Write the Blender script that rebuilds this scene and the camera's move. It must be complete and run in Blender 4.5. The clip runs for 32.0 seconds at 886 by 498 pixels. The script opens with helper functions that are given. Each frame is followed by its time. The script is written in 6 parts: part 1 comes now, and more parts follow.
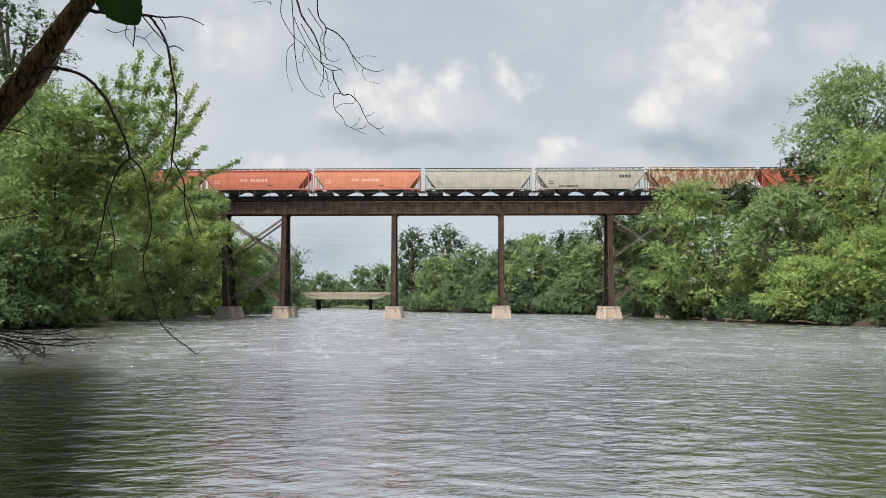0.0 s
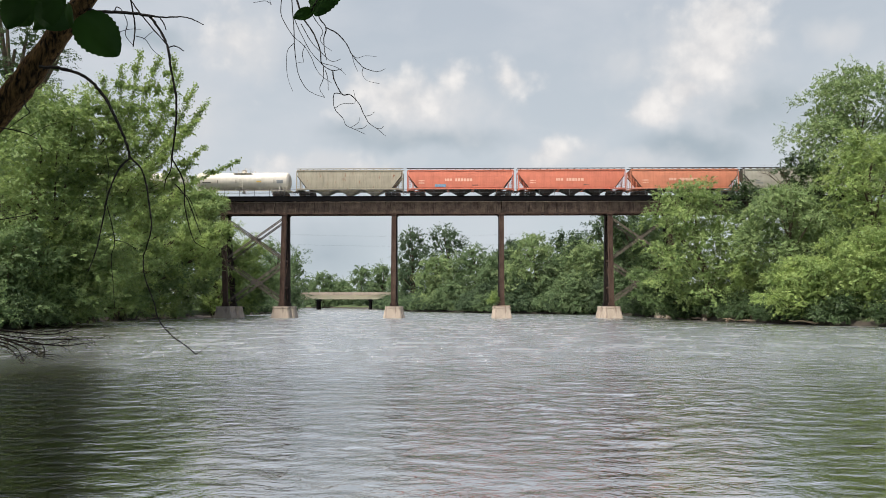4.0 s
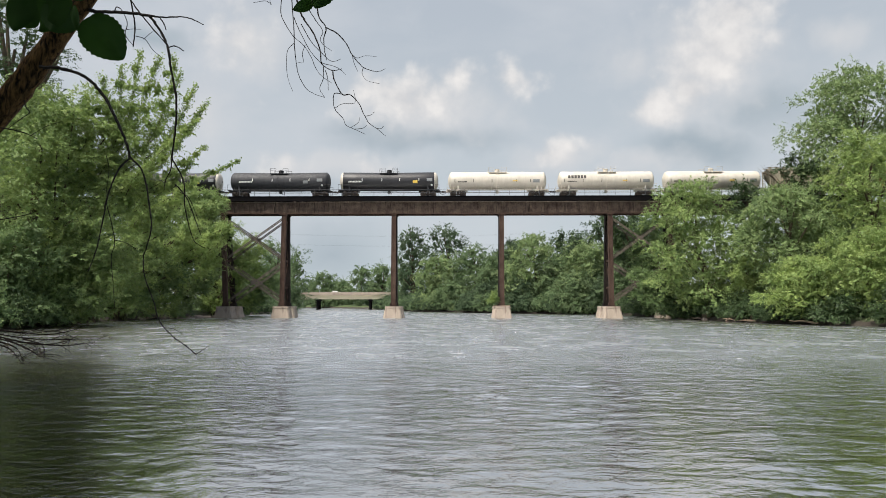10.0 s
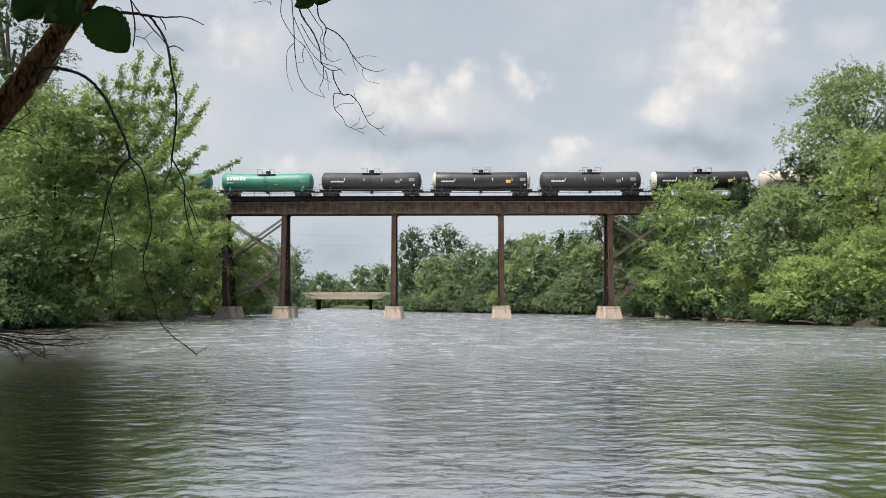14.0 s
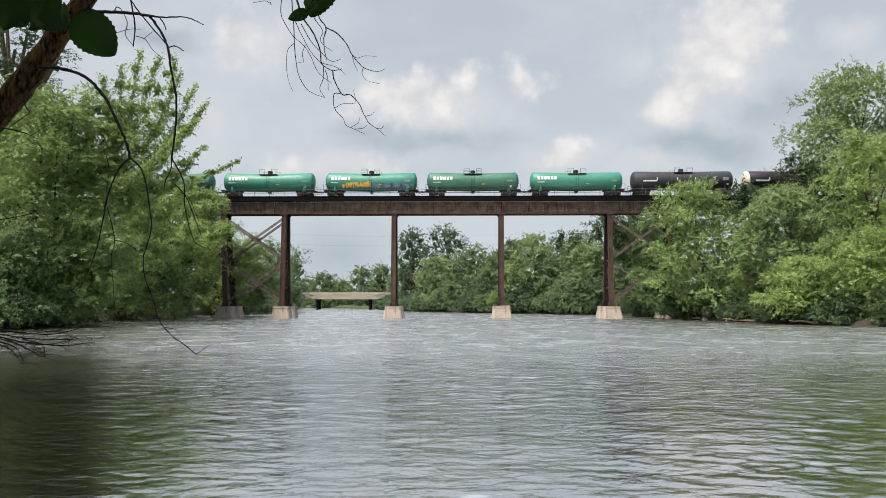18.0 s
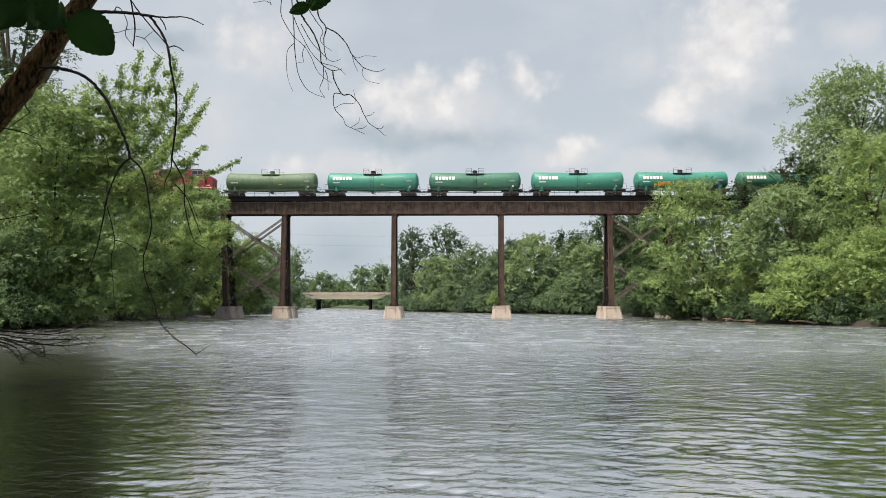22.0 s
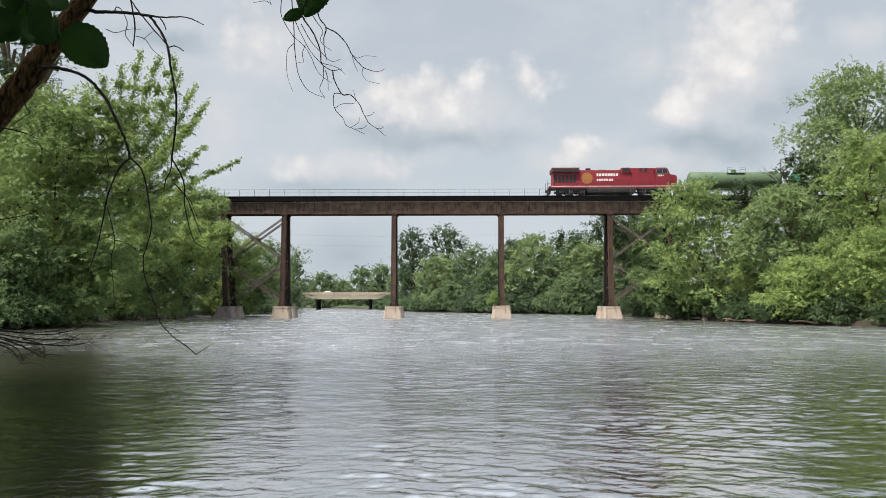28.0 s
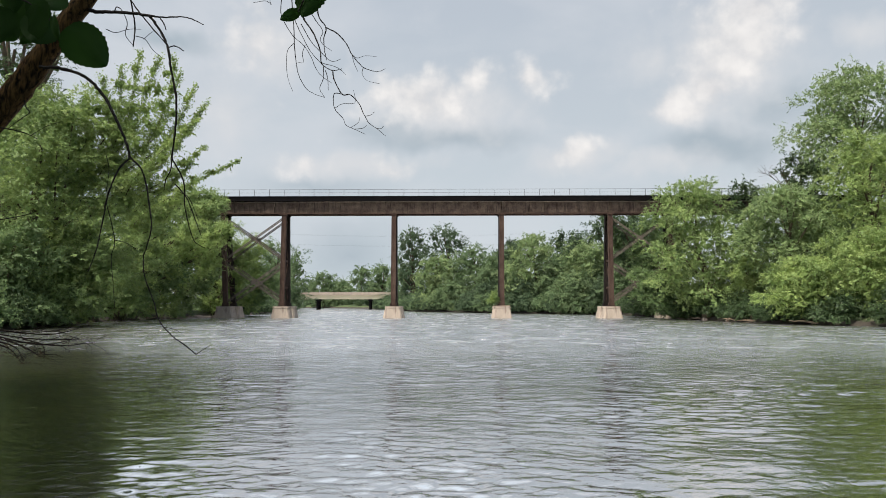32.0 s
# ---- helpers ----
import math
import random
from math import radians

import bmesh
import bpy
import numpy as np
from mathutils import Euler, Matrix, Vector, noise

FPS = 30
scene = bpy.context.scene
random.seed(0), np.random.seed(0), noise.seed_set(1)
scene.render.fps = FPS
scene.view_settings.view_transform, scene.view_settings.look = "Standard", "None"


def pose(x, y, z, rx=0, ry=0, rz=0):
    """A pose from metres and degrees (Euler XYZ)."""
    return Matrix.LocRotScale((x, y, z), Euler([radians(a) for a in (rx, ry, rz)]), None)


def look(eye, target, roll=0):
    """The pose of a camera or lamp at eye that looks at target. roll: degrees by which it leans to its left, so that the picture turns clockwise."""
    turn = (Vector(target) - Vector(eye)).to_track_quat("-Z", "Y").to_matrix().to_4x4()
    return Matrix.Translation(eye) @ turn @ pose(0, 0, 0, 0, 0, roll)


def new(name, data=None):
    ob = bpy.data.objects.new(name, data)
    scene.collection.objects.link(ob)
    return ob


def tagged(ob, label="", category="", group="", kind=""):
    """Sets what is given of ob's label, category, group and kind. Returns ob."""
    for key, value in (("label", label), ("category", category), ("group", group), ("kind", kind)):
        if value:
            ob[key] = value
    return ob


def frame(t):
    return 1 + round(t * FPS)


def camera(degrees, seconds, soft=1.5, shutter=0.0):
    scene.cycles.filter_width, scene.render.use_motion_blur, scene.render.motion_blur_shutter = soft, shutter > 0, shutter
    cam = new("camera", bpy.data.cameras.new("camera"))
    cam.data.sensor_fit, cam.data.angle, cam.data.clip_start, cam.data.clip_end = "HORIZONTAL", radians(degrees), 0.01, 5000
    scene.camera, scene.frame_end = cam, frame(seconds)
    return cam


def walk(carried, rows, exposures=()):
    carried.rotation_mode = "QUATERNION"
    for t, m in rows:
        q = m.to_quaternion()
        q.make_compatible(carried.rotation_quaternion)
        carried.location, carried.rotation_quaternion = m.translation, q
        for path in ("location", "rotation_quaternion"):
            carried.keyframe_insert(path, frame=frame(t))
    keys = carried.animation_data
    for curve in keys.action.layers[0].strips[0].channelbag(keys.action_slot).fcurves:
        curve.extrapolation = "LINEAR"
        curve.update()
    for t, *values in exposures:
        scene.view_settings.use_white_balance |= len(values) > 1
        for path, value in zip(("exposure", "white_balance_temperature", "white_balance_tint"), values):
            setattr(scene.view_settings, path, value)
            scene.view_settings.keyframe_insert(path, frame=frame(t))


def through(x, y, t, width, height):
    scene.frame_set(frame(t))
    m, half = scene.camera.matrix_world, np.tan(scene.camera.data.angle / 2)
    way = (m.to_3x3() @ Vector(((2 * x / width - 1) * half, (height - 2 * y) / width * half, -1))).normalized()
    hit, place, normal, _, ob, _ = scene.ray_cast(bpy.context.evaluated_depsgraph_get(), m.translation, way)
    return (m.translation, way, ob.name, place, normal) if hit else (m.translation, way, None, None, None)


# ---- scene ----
cam = camera(66, 32.0, soft=0.75)
EYE = pose(0, 0, 2.3, 94.641, 0, 0)
walk(cam, [(0.0, EYE), (32.0, EYE)], [(0.0, 0.35), (4.5, 0.33), (7.0, 0.25), (10.0, 0.27), (13.5, 0.33), (17.0, 0.36), (32.0, 0.36)])

# ---- light ----
SUN_EL, SUN_AZ = 63.0, 226.0  # degrees; azimuth clockwise from the river's axis
world = bpy.data.worlds.new("sky")
scene.world = world
world.use_nodes = True
_n = world.node_tree.nodes
_sky = _n.new("ShaderNodeTexSky")
_sky.sky_type, _sky.sun_disc = "NISHITA", False
_sky.sun_elevation, _sky.sun_rotation = radians(SUN_EL), radians(SUN_AZ)
_sky.air_density, _sky.dust_density, _sky.ozone_density = 1.0, 4.0, 1.0
world.node_tree.links.new(_sky.outputs[0], _n["Background"].inputs[0])
_n["Background"].inputs[1].default_value = 0.15

sun = new("sun", bpy.data.lights.new("sun", "SUN"))
sun.data.energy, sun.data.angle, sun.data.color = 4.9, radians(8), (1.0, 0.95, 0.87)
_d = Vector((math.sin(radians(SUN_AZ)) * math.cos(radians(SUN_EL)), math.cos(radians(SUN_AZ)) * math.cos(radians(SUN_EL)), math.sin(radians(SUN_EL))))
sun.matrix_world = look(_d * 200, (0, 0, 0))


# ---- materials ----
class Nodes:
    """Short hand for node trees."""

    def __init__(self, name):
        self.mat = bpy.data.materials.new(name)
        self.mat.use_nodes = True
        self.tree = self.mat.node_tree
        self.tree.nodes.clear()
        self.out = self.node("ShaderNodeOutputMaterial")

    def node(self, kind, **inputs):
        n = self.tree.nodes.new(kind)
        for key, v in inputs.items():
            self.put(n.inputs[key.replace("_", " ")], v)
        return n

    def put(self, socket, v):
        if isinstance(v, bpy.types.NodeSocket):
            self.tree.links.new(v, socket)
        else:
            socket.default_value = v

    def coords(self, which="Object", scale=(1, 1, 1), loc=(0, 0, 0)):
        tc = self.node("ShaderNodeTexCoord")
        m = self.node("ShaderNodeMapping")
        self.put(m.inputs["Vector"], tc.outputs[which])
        m.inputs["Scale"].default_value = scale
        m.inputs["Location"].default_value = loc
        return m.outputs[0]

    def noise(self, vec, scale, detail=4.0, rough=0.55, dist=0.0):
        n = self.node("ShaderNodeTexNoise", Vector=vec, Scale=scale, Detail=detail, Roughness=rough, Distortion=dist)
        return n.outputs[0]

    def span(self, v, a, b, c=0.0, d=1.0, smooth=False):
        n = self.node("ShaderNodeMapRange")
        if smooth:
            n.interpolation_type = "SMOOTHSTEP"
        for i, x in enumerate((v, a, b, c, d)):
            self.put(n.inputs[i], x)
        return n.outputs[0]

    def math(self, op, a, b=0.0):
        n = self.node("ShaderNodeMath")
        n.operation = op
        self.put(n.inputs[0], a)
        self.put(n.inputs[1], b)
        return n.outputs[0]

    def mix(self, f, a, b):
        n = self.node("ShaderNodeMix")
        n.data_type = "RGBA"
        for sock, v in ((n.inputs[0], f), (n.inputs[6], a), (n.inputs[7], b)):
            self.put(sock, (*v, 1) if isinstance(v, tuple) and len(v) == 3 else v)
        return n.outputs[2]

    def hsv(self, col, h=0.5, s=1.0, v=1.0):
        n = self.node("ShaderNodeHueSaturation", Hue=h, Saturation=s, Value=v)
        self.put(n.inputs["Color"], col if not isinstance(col, tuple) else (*col, 1))
        return n.outputs[0]

    def bump(self, h, dist, strength=1.0, normal=None):
        n = self.node("ShaderNodeBump", Height=h, Distance=dist, Strength=strength)
        if normal is not None:
            self.put(n.inputs["Normal"], normal)
        return n.outputs[0]

    def surface(self, col, rough=0.6, metal=0.0, normal=None, spec=None):
        p = self.node("ShaderNodeBsdfPrincipled")
        self.put(p.inputs["Base Color"], (*col, 1) if isinstance(col, tuple) and len(col) == 3 else col)
        self.put(p.inputs["Roughness"], rough)
        self.put(p.inputs["Metallic"], metal)
        if spec is not None:
            p.inputs["Specular IOR Level"].default_value = spec
        if normal is not None:
            self.put(p.inputs["Normal"], normal)
        self.put(self.out.inputs[0], p.outputs[0])
        return p


def paint(name, col, rough=0.45, dirt=0.35, rust=0.0, dark=(0.05, 0.035, 0.025), seed=0.0):
    """Weathered paint: grime in vertical streaks, blotches, and rust where asked."""
    k = Nodes(name)
    v = k.coords("Object", (1, 1, 1), (seed, seed * 2, seed))
    streak = k.noise(k.coords("Object", (3.0, 3.0, 0.35), (seed, 0, seed)), 1.0, 5, 0.65)
    blot = k.noise(v, 0.55, 5, 0.6)
    c = k.mix(k.span(blot, 0.3, 0.7), tuple(x * 0.86 for x in col), tuple(min(1, x * 1.1) for x in col))
    c = k.mix(k.math("MULTIPLY", k.span(streak, 0.45, 0.75), dirt), c, dark)
    r = k.span(streak, 0.3, 0.8, rough, min(1, rough + 0.3))
    if rust > 0:
        rn = k.noise(k.coords("Object", (1.6, 1.6, 0.7), (seed + 3, 1, 2)), 1.1, 8, 0.7)
        f = k.span(rn, 0.62 - 0.25 * rust, 0.70 - 0.2 * rust)
        c = k.mix(f, c, k.mix(k.noise(v, 6, 3), (0.10, 0.035, 0.015), (0.27, 0.11, 0.045)))
        r = k.math("MAXIMUM", r, k.math("MULTIPLY", f, 0.9))
    n = k.bump(k.noise(v, 1.6, 3), 0.02)
    k.surface(c, r, 0.0, n)
    return k.mat


def steel(name, col_a, col_b, col_c, rough=0.8, scale=1.0, spec=0.2):
    """Rusted or blackened bare steel, in three tones with run-down streaks."""
    k = Nodes(name)
    v = k.coords("Object")
    a = k.noise(v, 0.8 * scale, 6, 0.65)
    s = k.noise(k.coords("Object", (2.6, 2.6, 0.25)), 1.0 * scale, 5, 0.7)
    c = k.mix(k.span(a, 0.35, 0.65), col_a, col_b)
    c = k.mix(k.span(s, 0.52, 0.68), c, col_c)
    c = k.mix(k.span(k.noise(v, 9 * scale, 3), 0.4, 0.8, 0, 0.4), c, col_c)
    k.surface(c, rough, 0.0, k.bump(k.noise(v, 14 * scale, 4), 0.012), spec)
    return k.mat


def plain(name, col, rough=0.6, metal=0.0, vary=0.25, scale=4.0, spec=0.25):
    k = Nodes(name)
    v = k.coords("Object")
    c = k.mix(k.noise(v, scale, 5, 0.6), tuple(x * (1 - vary) for x in col), tuple(min(1, x * (1 + vary)) for x in col))
    k.surface(c, rough, metal, k.bump(k.noise(v, scale * 5, 3), 0.008), spec)
    return k.mat


def leafy(name, dark, light, gloss=0.5, through=0.34, patch=0.5, spec=0.2, speckle=0.32):
    """Foliage: every leaf a little different, branch by branch tints, light passing through."""
    k = Nodes(name)
    g = k.node("ShaderNodeNewGeometry")
    rnd = g.outputs["Random Per Island"]
    pn = k.noise(k.coords("Object"), patch, 3, 0.6)
    f = k.math("ADD", k.math("MULTIPLY", rnd, speckle), k.span(pn, 0.3, 0.7, 0, 1.0 - speckle))
    c = k.mix(f, dark, light)
    c = k.hsv(c, k.span(rnd, 0, 1, 0.485, 0.515), 1.0, k.span(pn, 0.25, 0.75, 0.85, 1.15))
    p = k.surface(c, gloss, 0.0, None, spec)
    t = k.node("ShaderNodeBsdfTranslucent", Color=k.hsv(c, 0.495, 1.0, 1.25))
    m = k.node("ShaderNodeMixShader", Fac=through)
    k.put(m.inputs[1], p.outputs[0])
    k.put(m.inputs[2], t.outputs[0])
    k.put(k.out.inputs[0], m.outputs[0])
    return k.mat


LEAF_BRIGHT = leafy("leaf_bright", (0.095, 0.160, 0.046), (0.300, 0.375, 0.125), through=0.44)
LEAF_MID = leafy("leaf_mid", (0.058, 0.104, 0.038), (0.170, 0.236, 0.092))
LEAF_FRESH = leafy("leaf_fresh", (0.080, 0.138, 0.042), (0.240, 0.310, 0.106))
# for dark green trees; also paints shade into the low bushes
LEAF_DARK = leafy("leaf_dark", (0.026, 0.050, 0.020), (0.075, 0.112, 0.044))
# distant leaves: air haze put into the colour as a greyer green
FAR_MID = leafy("far_leaf_mid", (0.066, 0.108, 0.050), (0.150, 0.204, 0.096), 0.6, 0.34, 0.22, 0.1, 0.14)
FAR_LIGHT = leafy("far_leaf_light", (0.096, 0.146, 0.062), (0.214, 0.278, 0.118), 0.6, 0.34, 0.22, 0.1, 0.14)
FAR_DARK = leafy("far_leaf_dark", (0.040, 0.068, 0.036), (0.088, 0.126, 0.064), 0.6, 0.3, 0.22, 0.1, 0.14)
LEAF_GREY = leafy("leaf_silver", (0.088, 0.140, 0.052), (0.232, 0.304, 0.122))
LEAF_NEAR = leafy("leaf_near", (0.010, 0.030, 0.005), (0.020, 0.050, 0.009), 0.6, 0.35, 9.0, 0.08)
BARK = steel("bark", (0.10, 0.075, 0.05), (0.06, 0.045, 0.032), (0.035, 0.028, 0.02), 0.95, 2.0)
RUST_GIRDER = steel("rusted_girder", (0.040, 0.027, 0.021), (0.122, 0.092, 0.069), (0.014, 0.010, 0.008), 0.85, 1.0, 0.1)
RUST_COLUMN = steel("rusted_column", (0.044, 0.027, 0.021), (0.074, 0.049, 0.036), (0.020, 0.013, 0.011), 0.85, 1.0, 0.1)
# back columns: shade put into the colour, a darkened copy of the rust steel
SHADED_COLUMN = steel("tarred_column", (0.012, 0.010, 0.009), (0.022, 0.016, 0.013), (0.006, 0.005, 0.005), 0.8, 1.0, 0.1)
BRACE_STEEL = steel("brace_steel", (0.080, 0.068, 0.054), (0.115, 0.096, 0.075), (0.038, 0.030, 0.024))
DECK_BLACK = steel("deck_black", (0.004, 0.004, 0.005), (0.007, 0.006, 0.006), (0.003, 0.003, 0.003), 0.9, 1.0, 0.05)
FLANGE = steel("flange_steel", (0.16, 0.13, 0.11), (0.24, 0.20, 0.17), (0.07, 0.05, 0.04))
CONCRETE = steel("pier_concrete", (0.27, 0.225, 0.18), (0.34, 0.29, 0.235), (0.15, 0.115, 0.09), 0.9, 0.9)
TIMBER = plain("creosoted_timber", (0.03, 0.026, 0.022), 0.9, 0, 0.4)
RAIL_STEEL = plain("rail_steel", (0.22, 0.16, 0.12), 0.5, 0.6)
GALV = plain("galvanised_steel", (0.10, 0.105, 0.11), 0.6, 0.3)
BOGIE = plain("bogie_iron", (0.035, 0.028, 0.024), 0.85, 0.0, 0.4)
WHEEL = plain("wheel_steel", (0.10, 0.075, 0.06), 0.55, 0.5, 0.3)
BLACKISH = plain("black_fittings", (0.022, 0.022, 0.023), 0.6, 0.0, 0.3)
GREYISH = plain("grey_fittings", (0.20, 0.21, 0.21), 0.6, 0.1, 0.3)
LOCO_GREY = plain("grimy_grey_iron", (0.026, 0.024, 0.022), 0.8, 0, 0.4)
MAROON = paint("sooty_red_paint", (0.075, 0.008, 0.012), 0.6, 0.3)
WHITE_MARK = plain("white_marking", (0.62, 0.62, 0.58), 0.5, 0, 0.1, 2)
DARK_MARK = plain("dark_marking", (0.06, 0.055, 0.05), 0.6, 0, 0.2, 2)
FADED_MARK = plain("faded_marking", (0.60, 0.36, 0.27), 0.5, 0, 0.1, 2)
YELLOW_MARK = plain("yellow_marking", (0.62, 0.42, 0.08), 0.5, 0, 0.1, 2)
ORANGE_SPRAY = plain("orange_spray", (0.70, 0.33, 0.04), 0.5, 0, 0.25, 3)
PALE_BLUE_SPRAY = plain("pale_blue_spray", (0.13, 0.22, 0.30), 0.5, 0, 0.6, 3)
BLUE_SPRAY = plain("blue_spray", (0.08, 0.13, 0.35), 0.5, 0, 0.6, 3)
VIOLET_SPRAY = plain("violet_spray", (0.22, 0.14, 0.30), 0.5, 0, 0.5, 3)
ORANGE_PAINT = paint("orange_paint", (0.47, 0.135, 0.078), 0.5, 0.2, 0.0)
ORANGE_LIGHT = paint("faded_orange_paint", (0.50, 0.18, 0.10), 0.5, 0.2, 0.0, seed=5)
BEIGE_PAINT = paint("beige_paint", (0.34, 0.325, 0.27), 0.5, 0.2, 0.0, seed=2)
GREY_PAINT = paint("grey_paint", (0.34, 0.325, 0.275), 0.5, 0.28, 0.0, seed=8)
RUSTY_PAINT = paint("rust_eaten_paint", (0.46, 0.40, 0.28), 0.6, 0.3, 0.8, seed=4)
TAN_PAINT = paint("tan_paint", (0.29, 0.26, 0.19), 0.6, 0.35, 0.15, seed=6)
CREAM_PAINT = paint("cream_paint", (0.50, 0.46, 0.385), 0.4, 0.16, 0.0, (0.2, 0.15, 0.1), seed=1)
BLACK_PAINT = paint("black_paint", (0.008, 0.008, 0.010), 0.4, 0.2, 0.0, (0.018, 0.016, 0.014), seed=3)
DUSTY_BLACK = paint("dusty_black_paint", (0.022, 0.023, 0.026), 0.55, 0.3, 0.0, (0.016, 0.015, 0.014), seed=7)
TEAL_PAINT = paint("teal_paint", (0.032, 0.185, 0.125), 0.4, 0.2, 0.0, (0.03, 0.08, 0.05), seed=9)
GREEN_PAINT = paint("green_paint", (0.030, 0.125, 0.075), 0.45, 0.3, 0.0, (0.04, 0.06, 0.03), seed=11)
OLIVE_PAINT = paint("olive_paint", (0.075, 0.125, 0.062), 0.5, 0.35, 0.0, (0.05, 0.05, 0.03), seed=12)
RED_PAINT = paint("red_paint", (0.185, 0.007, 0.016), 0.45, 0.22, 0.0, (0.1, 0.02, 0.02), seed=13)
GOLD_MARK = plain("gold_marking", (0.27, 0.12, 0.04), 0.5, 0, 0.2, 2)
YELLOW_BEAM = plain("yellow_beam_paint", (0.46, 0.42, 0.30), 0.6, 0, 0.12, 0.3)
GLASS_DARK = plain("cab_glass", (0.03, 0.035, 0.04), 0.08, 0, 0.1)
DRIFTWOOD = plain("driftwood", (0.24, 0.18, 0.13), 0.9, 0, 0.35, 3)


# ---- shape helpers ----
def thing(name, m, label, category, group="", kind=""):
    ob = new(name)
    ob.empty_display_size = 0.3
    ob.matrix_world = m
    return tagged(ob, label, category, group, kind)


def part(name, bm, material, parent, label=""):
    """Link a bmesh, or a finished mesh, as one object under a thing or a part."""
    if isinstance(bm, bmesh.types.BMesh):
        me = bpy.data.meshes.new(name)
        bm.to_mesh(me)
        bm.free()
    else:
        me = bm
    if material and not me.materials:
        me.materials.append(material)
    ob = new(name, me)
    ob.parent = parent
    return tagged(ob, label)


def box(bm, x0, x1, y0, y1, z0, z1, bevel=0.0):
    vs = bmesh.ops.create_cube(bm, size=1.0, matrix=Matrix.Translation(((x0 + x1) / 2, (y0 + y1) / 2, (z0 + z1) / 2)) @ Matrix.Diagonal((x1 - x0, y1 - y0, z1 - z0, 1)))["verts"]
    if bevel:
        es = list({e for v in vs for e in v.link_edges})
        bmesh.ops.bevel(bm, geom=es, offset=bevel, segments=2, profile=0.5, affect="EDGES")
    return bm


def rod(bm, p0, p1, r0, r1=None, seg=8):
    p0, p1 = Vector(p0), Vector(p1)
    d = p1 - p0
    m = Matrix.Translation((p0 + p1) / 2) @ d.to_track_quat("Z", "Y").to_matrix().to_4x4()
    bmesh.ops.create_cone(bm, cap_ends=True, segments=seg, radius1=r0, radius2=r0 if r1 is None else r1, depth=d.length, matrix=m)
    return bm


def bar(bm, p0, p1, w, h):
    """A square-edged bar between two points, w along y, h in the other way."""
    p0, p1 = Vector(p0), Vector(p1)
    d = (p1 - p0).normalized()
    side = Vector((0, 1, 0)) if abs(d.y) < 0.9 else Vector((1, 0, 0))
    up = d.cross(side).normalized()
    side = up.cross(d).normalized()
    vs = []
    for p in (p0, p1):
        for a, b in ((-1, -1), (1, -1), (1, 1), (-1, 1)):
            vs.append(bm.verts.new(p + side * a * w / 2 + up * b * h / 2))
    for f in ((3, 2, 1, 0), (4, 5, 6, 7), (0, 1, 5, 4), (1, 2, 6, 5), (2, 3, 7, 6), (3, 0, 4, 7)):
        bm.faces.new([vs[i] for i in f])
    bmesh.ops.recalc_face_normals(bm, faces=bm.faces)
    return bm


def smooth(ob):
    ob.data.polygons.foreach_set("use_smooth", [True] * len(ob.data.polygons))
    return ob


def raw(name, verts, quads, material=None, shade=False):
    """A mesh from arrays of vertices and of four-cornered faces."""
    me = bpy.data.meshes.new(name)
    verts, quads = np.asarray(verts, np.float32), np.asarray(quads, np.int32)
    me.vertices.add(len(verts))
    me.vertices.foreach_set("co", verts.ravel())
    me.loops.add(quads.size)
    me.loops.foreach_set("vertex_index", quads.ravel())
    me.polygons.add(len(quads))
    me.polygons.foreach_set("loop_start", np.arange(len(quads), dtype=np.int32) * 4)
    if shade:
        me.polygons.foreach_set("use_smooth", np.ones(len(quads), dtype=bool))
    me.update(calc_edges=True)
    if material:
        me.materials.append(material)
    return me


def tube(points, radii, seg=7):
    """Vertices and faces of a tapered limb along a polyline."""
    pts = np.asarray(points, float)
    tan = np.gradient(pts, axis=0)
    tan /= np.linalg.norm(tan, axis=1)[:, None] + 1e-9
    ref = np.array([0.31, 0.83, 0.46])
    a = np.cross(tan, ref)
    a /= np.linalg.norm(a, axis=1)[:, None] + 1e-9
    b = np.cross(tan, a)
    ang = np.arange(seg) * 2 * np.pi / seg
    ring = np.cos(ang)[None, :, None] * a[:, None] + np.sin(ang)[None, :, None] * b[:, None]
    vs = (pts[:, None] + ring * np.asarray(radii)[:, None, None]).reshape(-1, 3)
    n = len(pts)
    i, j = np.meshgrid(np.arange(n - 1), np.arange(seg), indexing="ij")
    k = (j + 1) % seg
    q = np.stack([i * seg + j, i * seg + k, (i + 1) * seg + k, (i + 1) * seg + j], -1).reshape(-1, 4)
    return vs, q


def spline(points, per=6):
    """A smooth polyline through a few points."""
    p = np.asarray(points, float)
    p = np.vstack([2 * p[0] - p[1], p, 2 * p[-1] - p[-2]])
    out = []
    for i in range(1, len(p) - 2):
        for t in np.linspace(0, 1, per, endpoint=False):
            a, b, c, d = p[i - 1], p[i], p[i + 1], p[i + 2]
            out.append(0.5 * (2 * b + (c - a) * t + (2 * a - 5 * b + 4 * c - d) * t * t + (3 * b - a - 3 * c + d) * t ** 3))
    out.append(p[-2])
    return np.array(out)


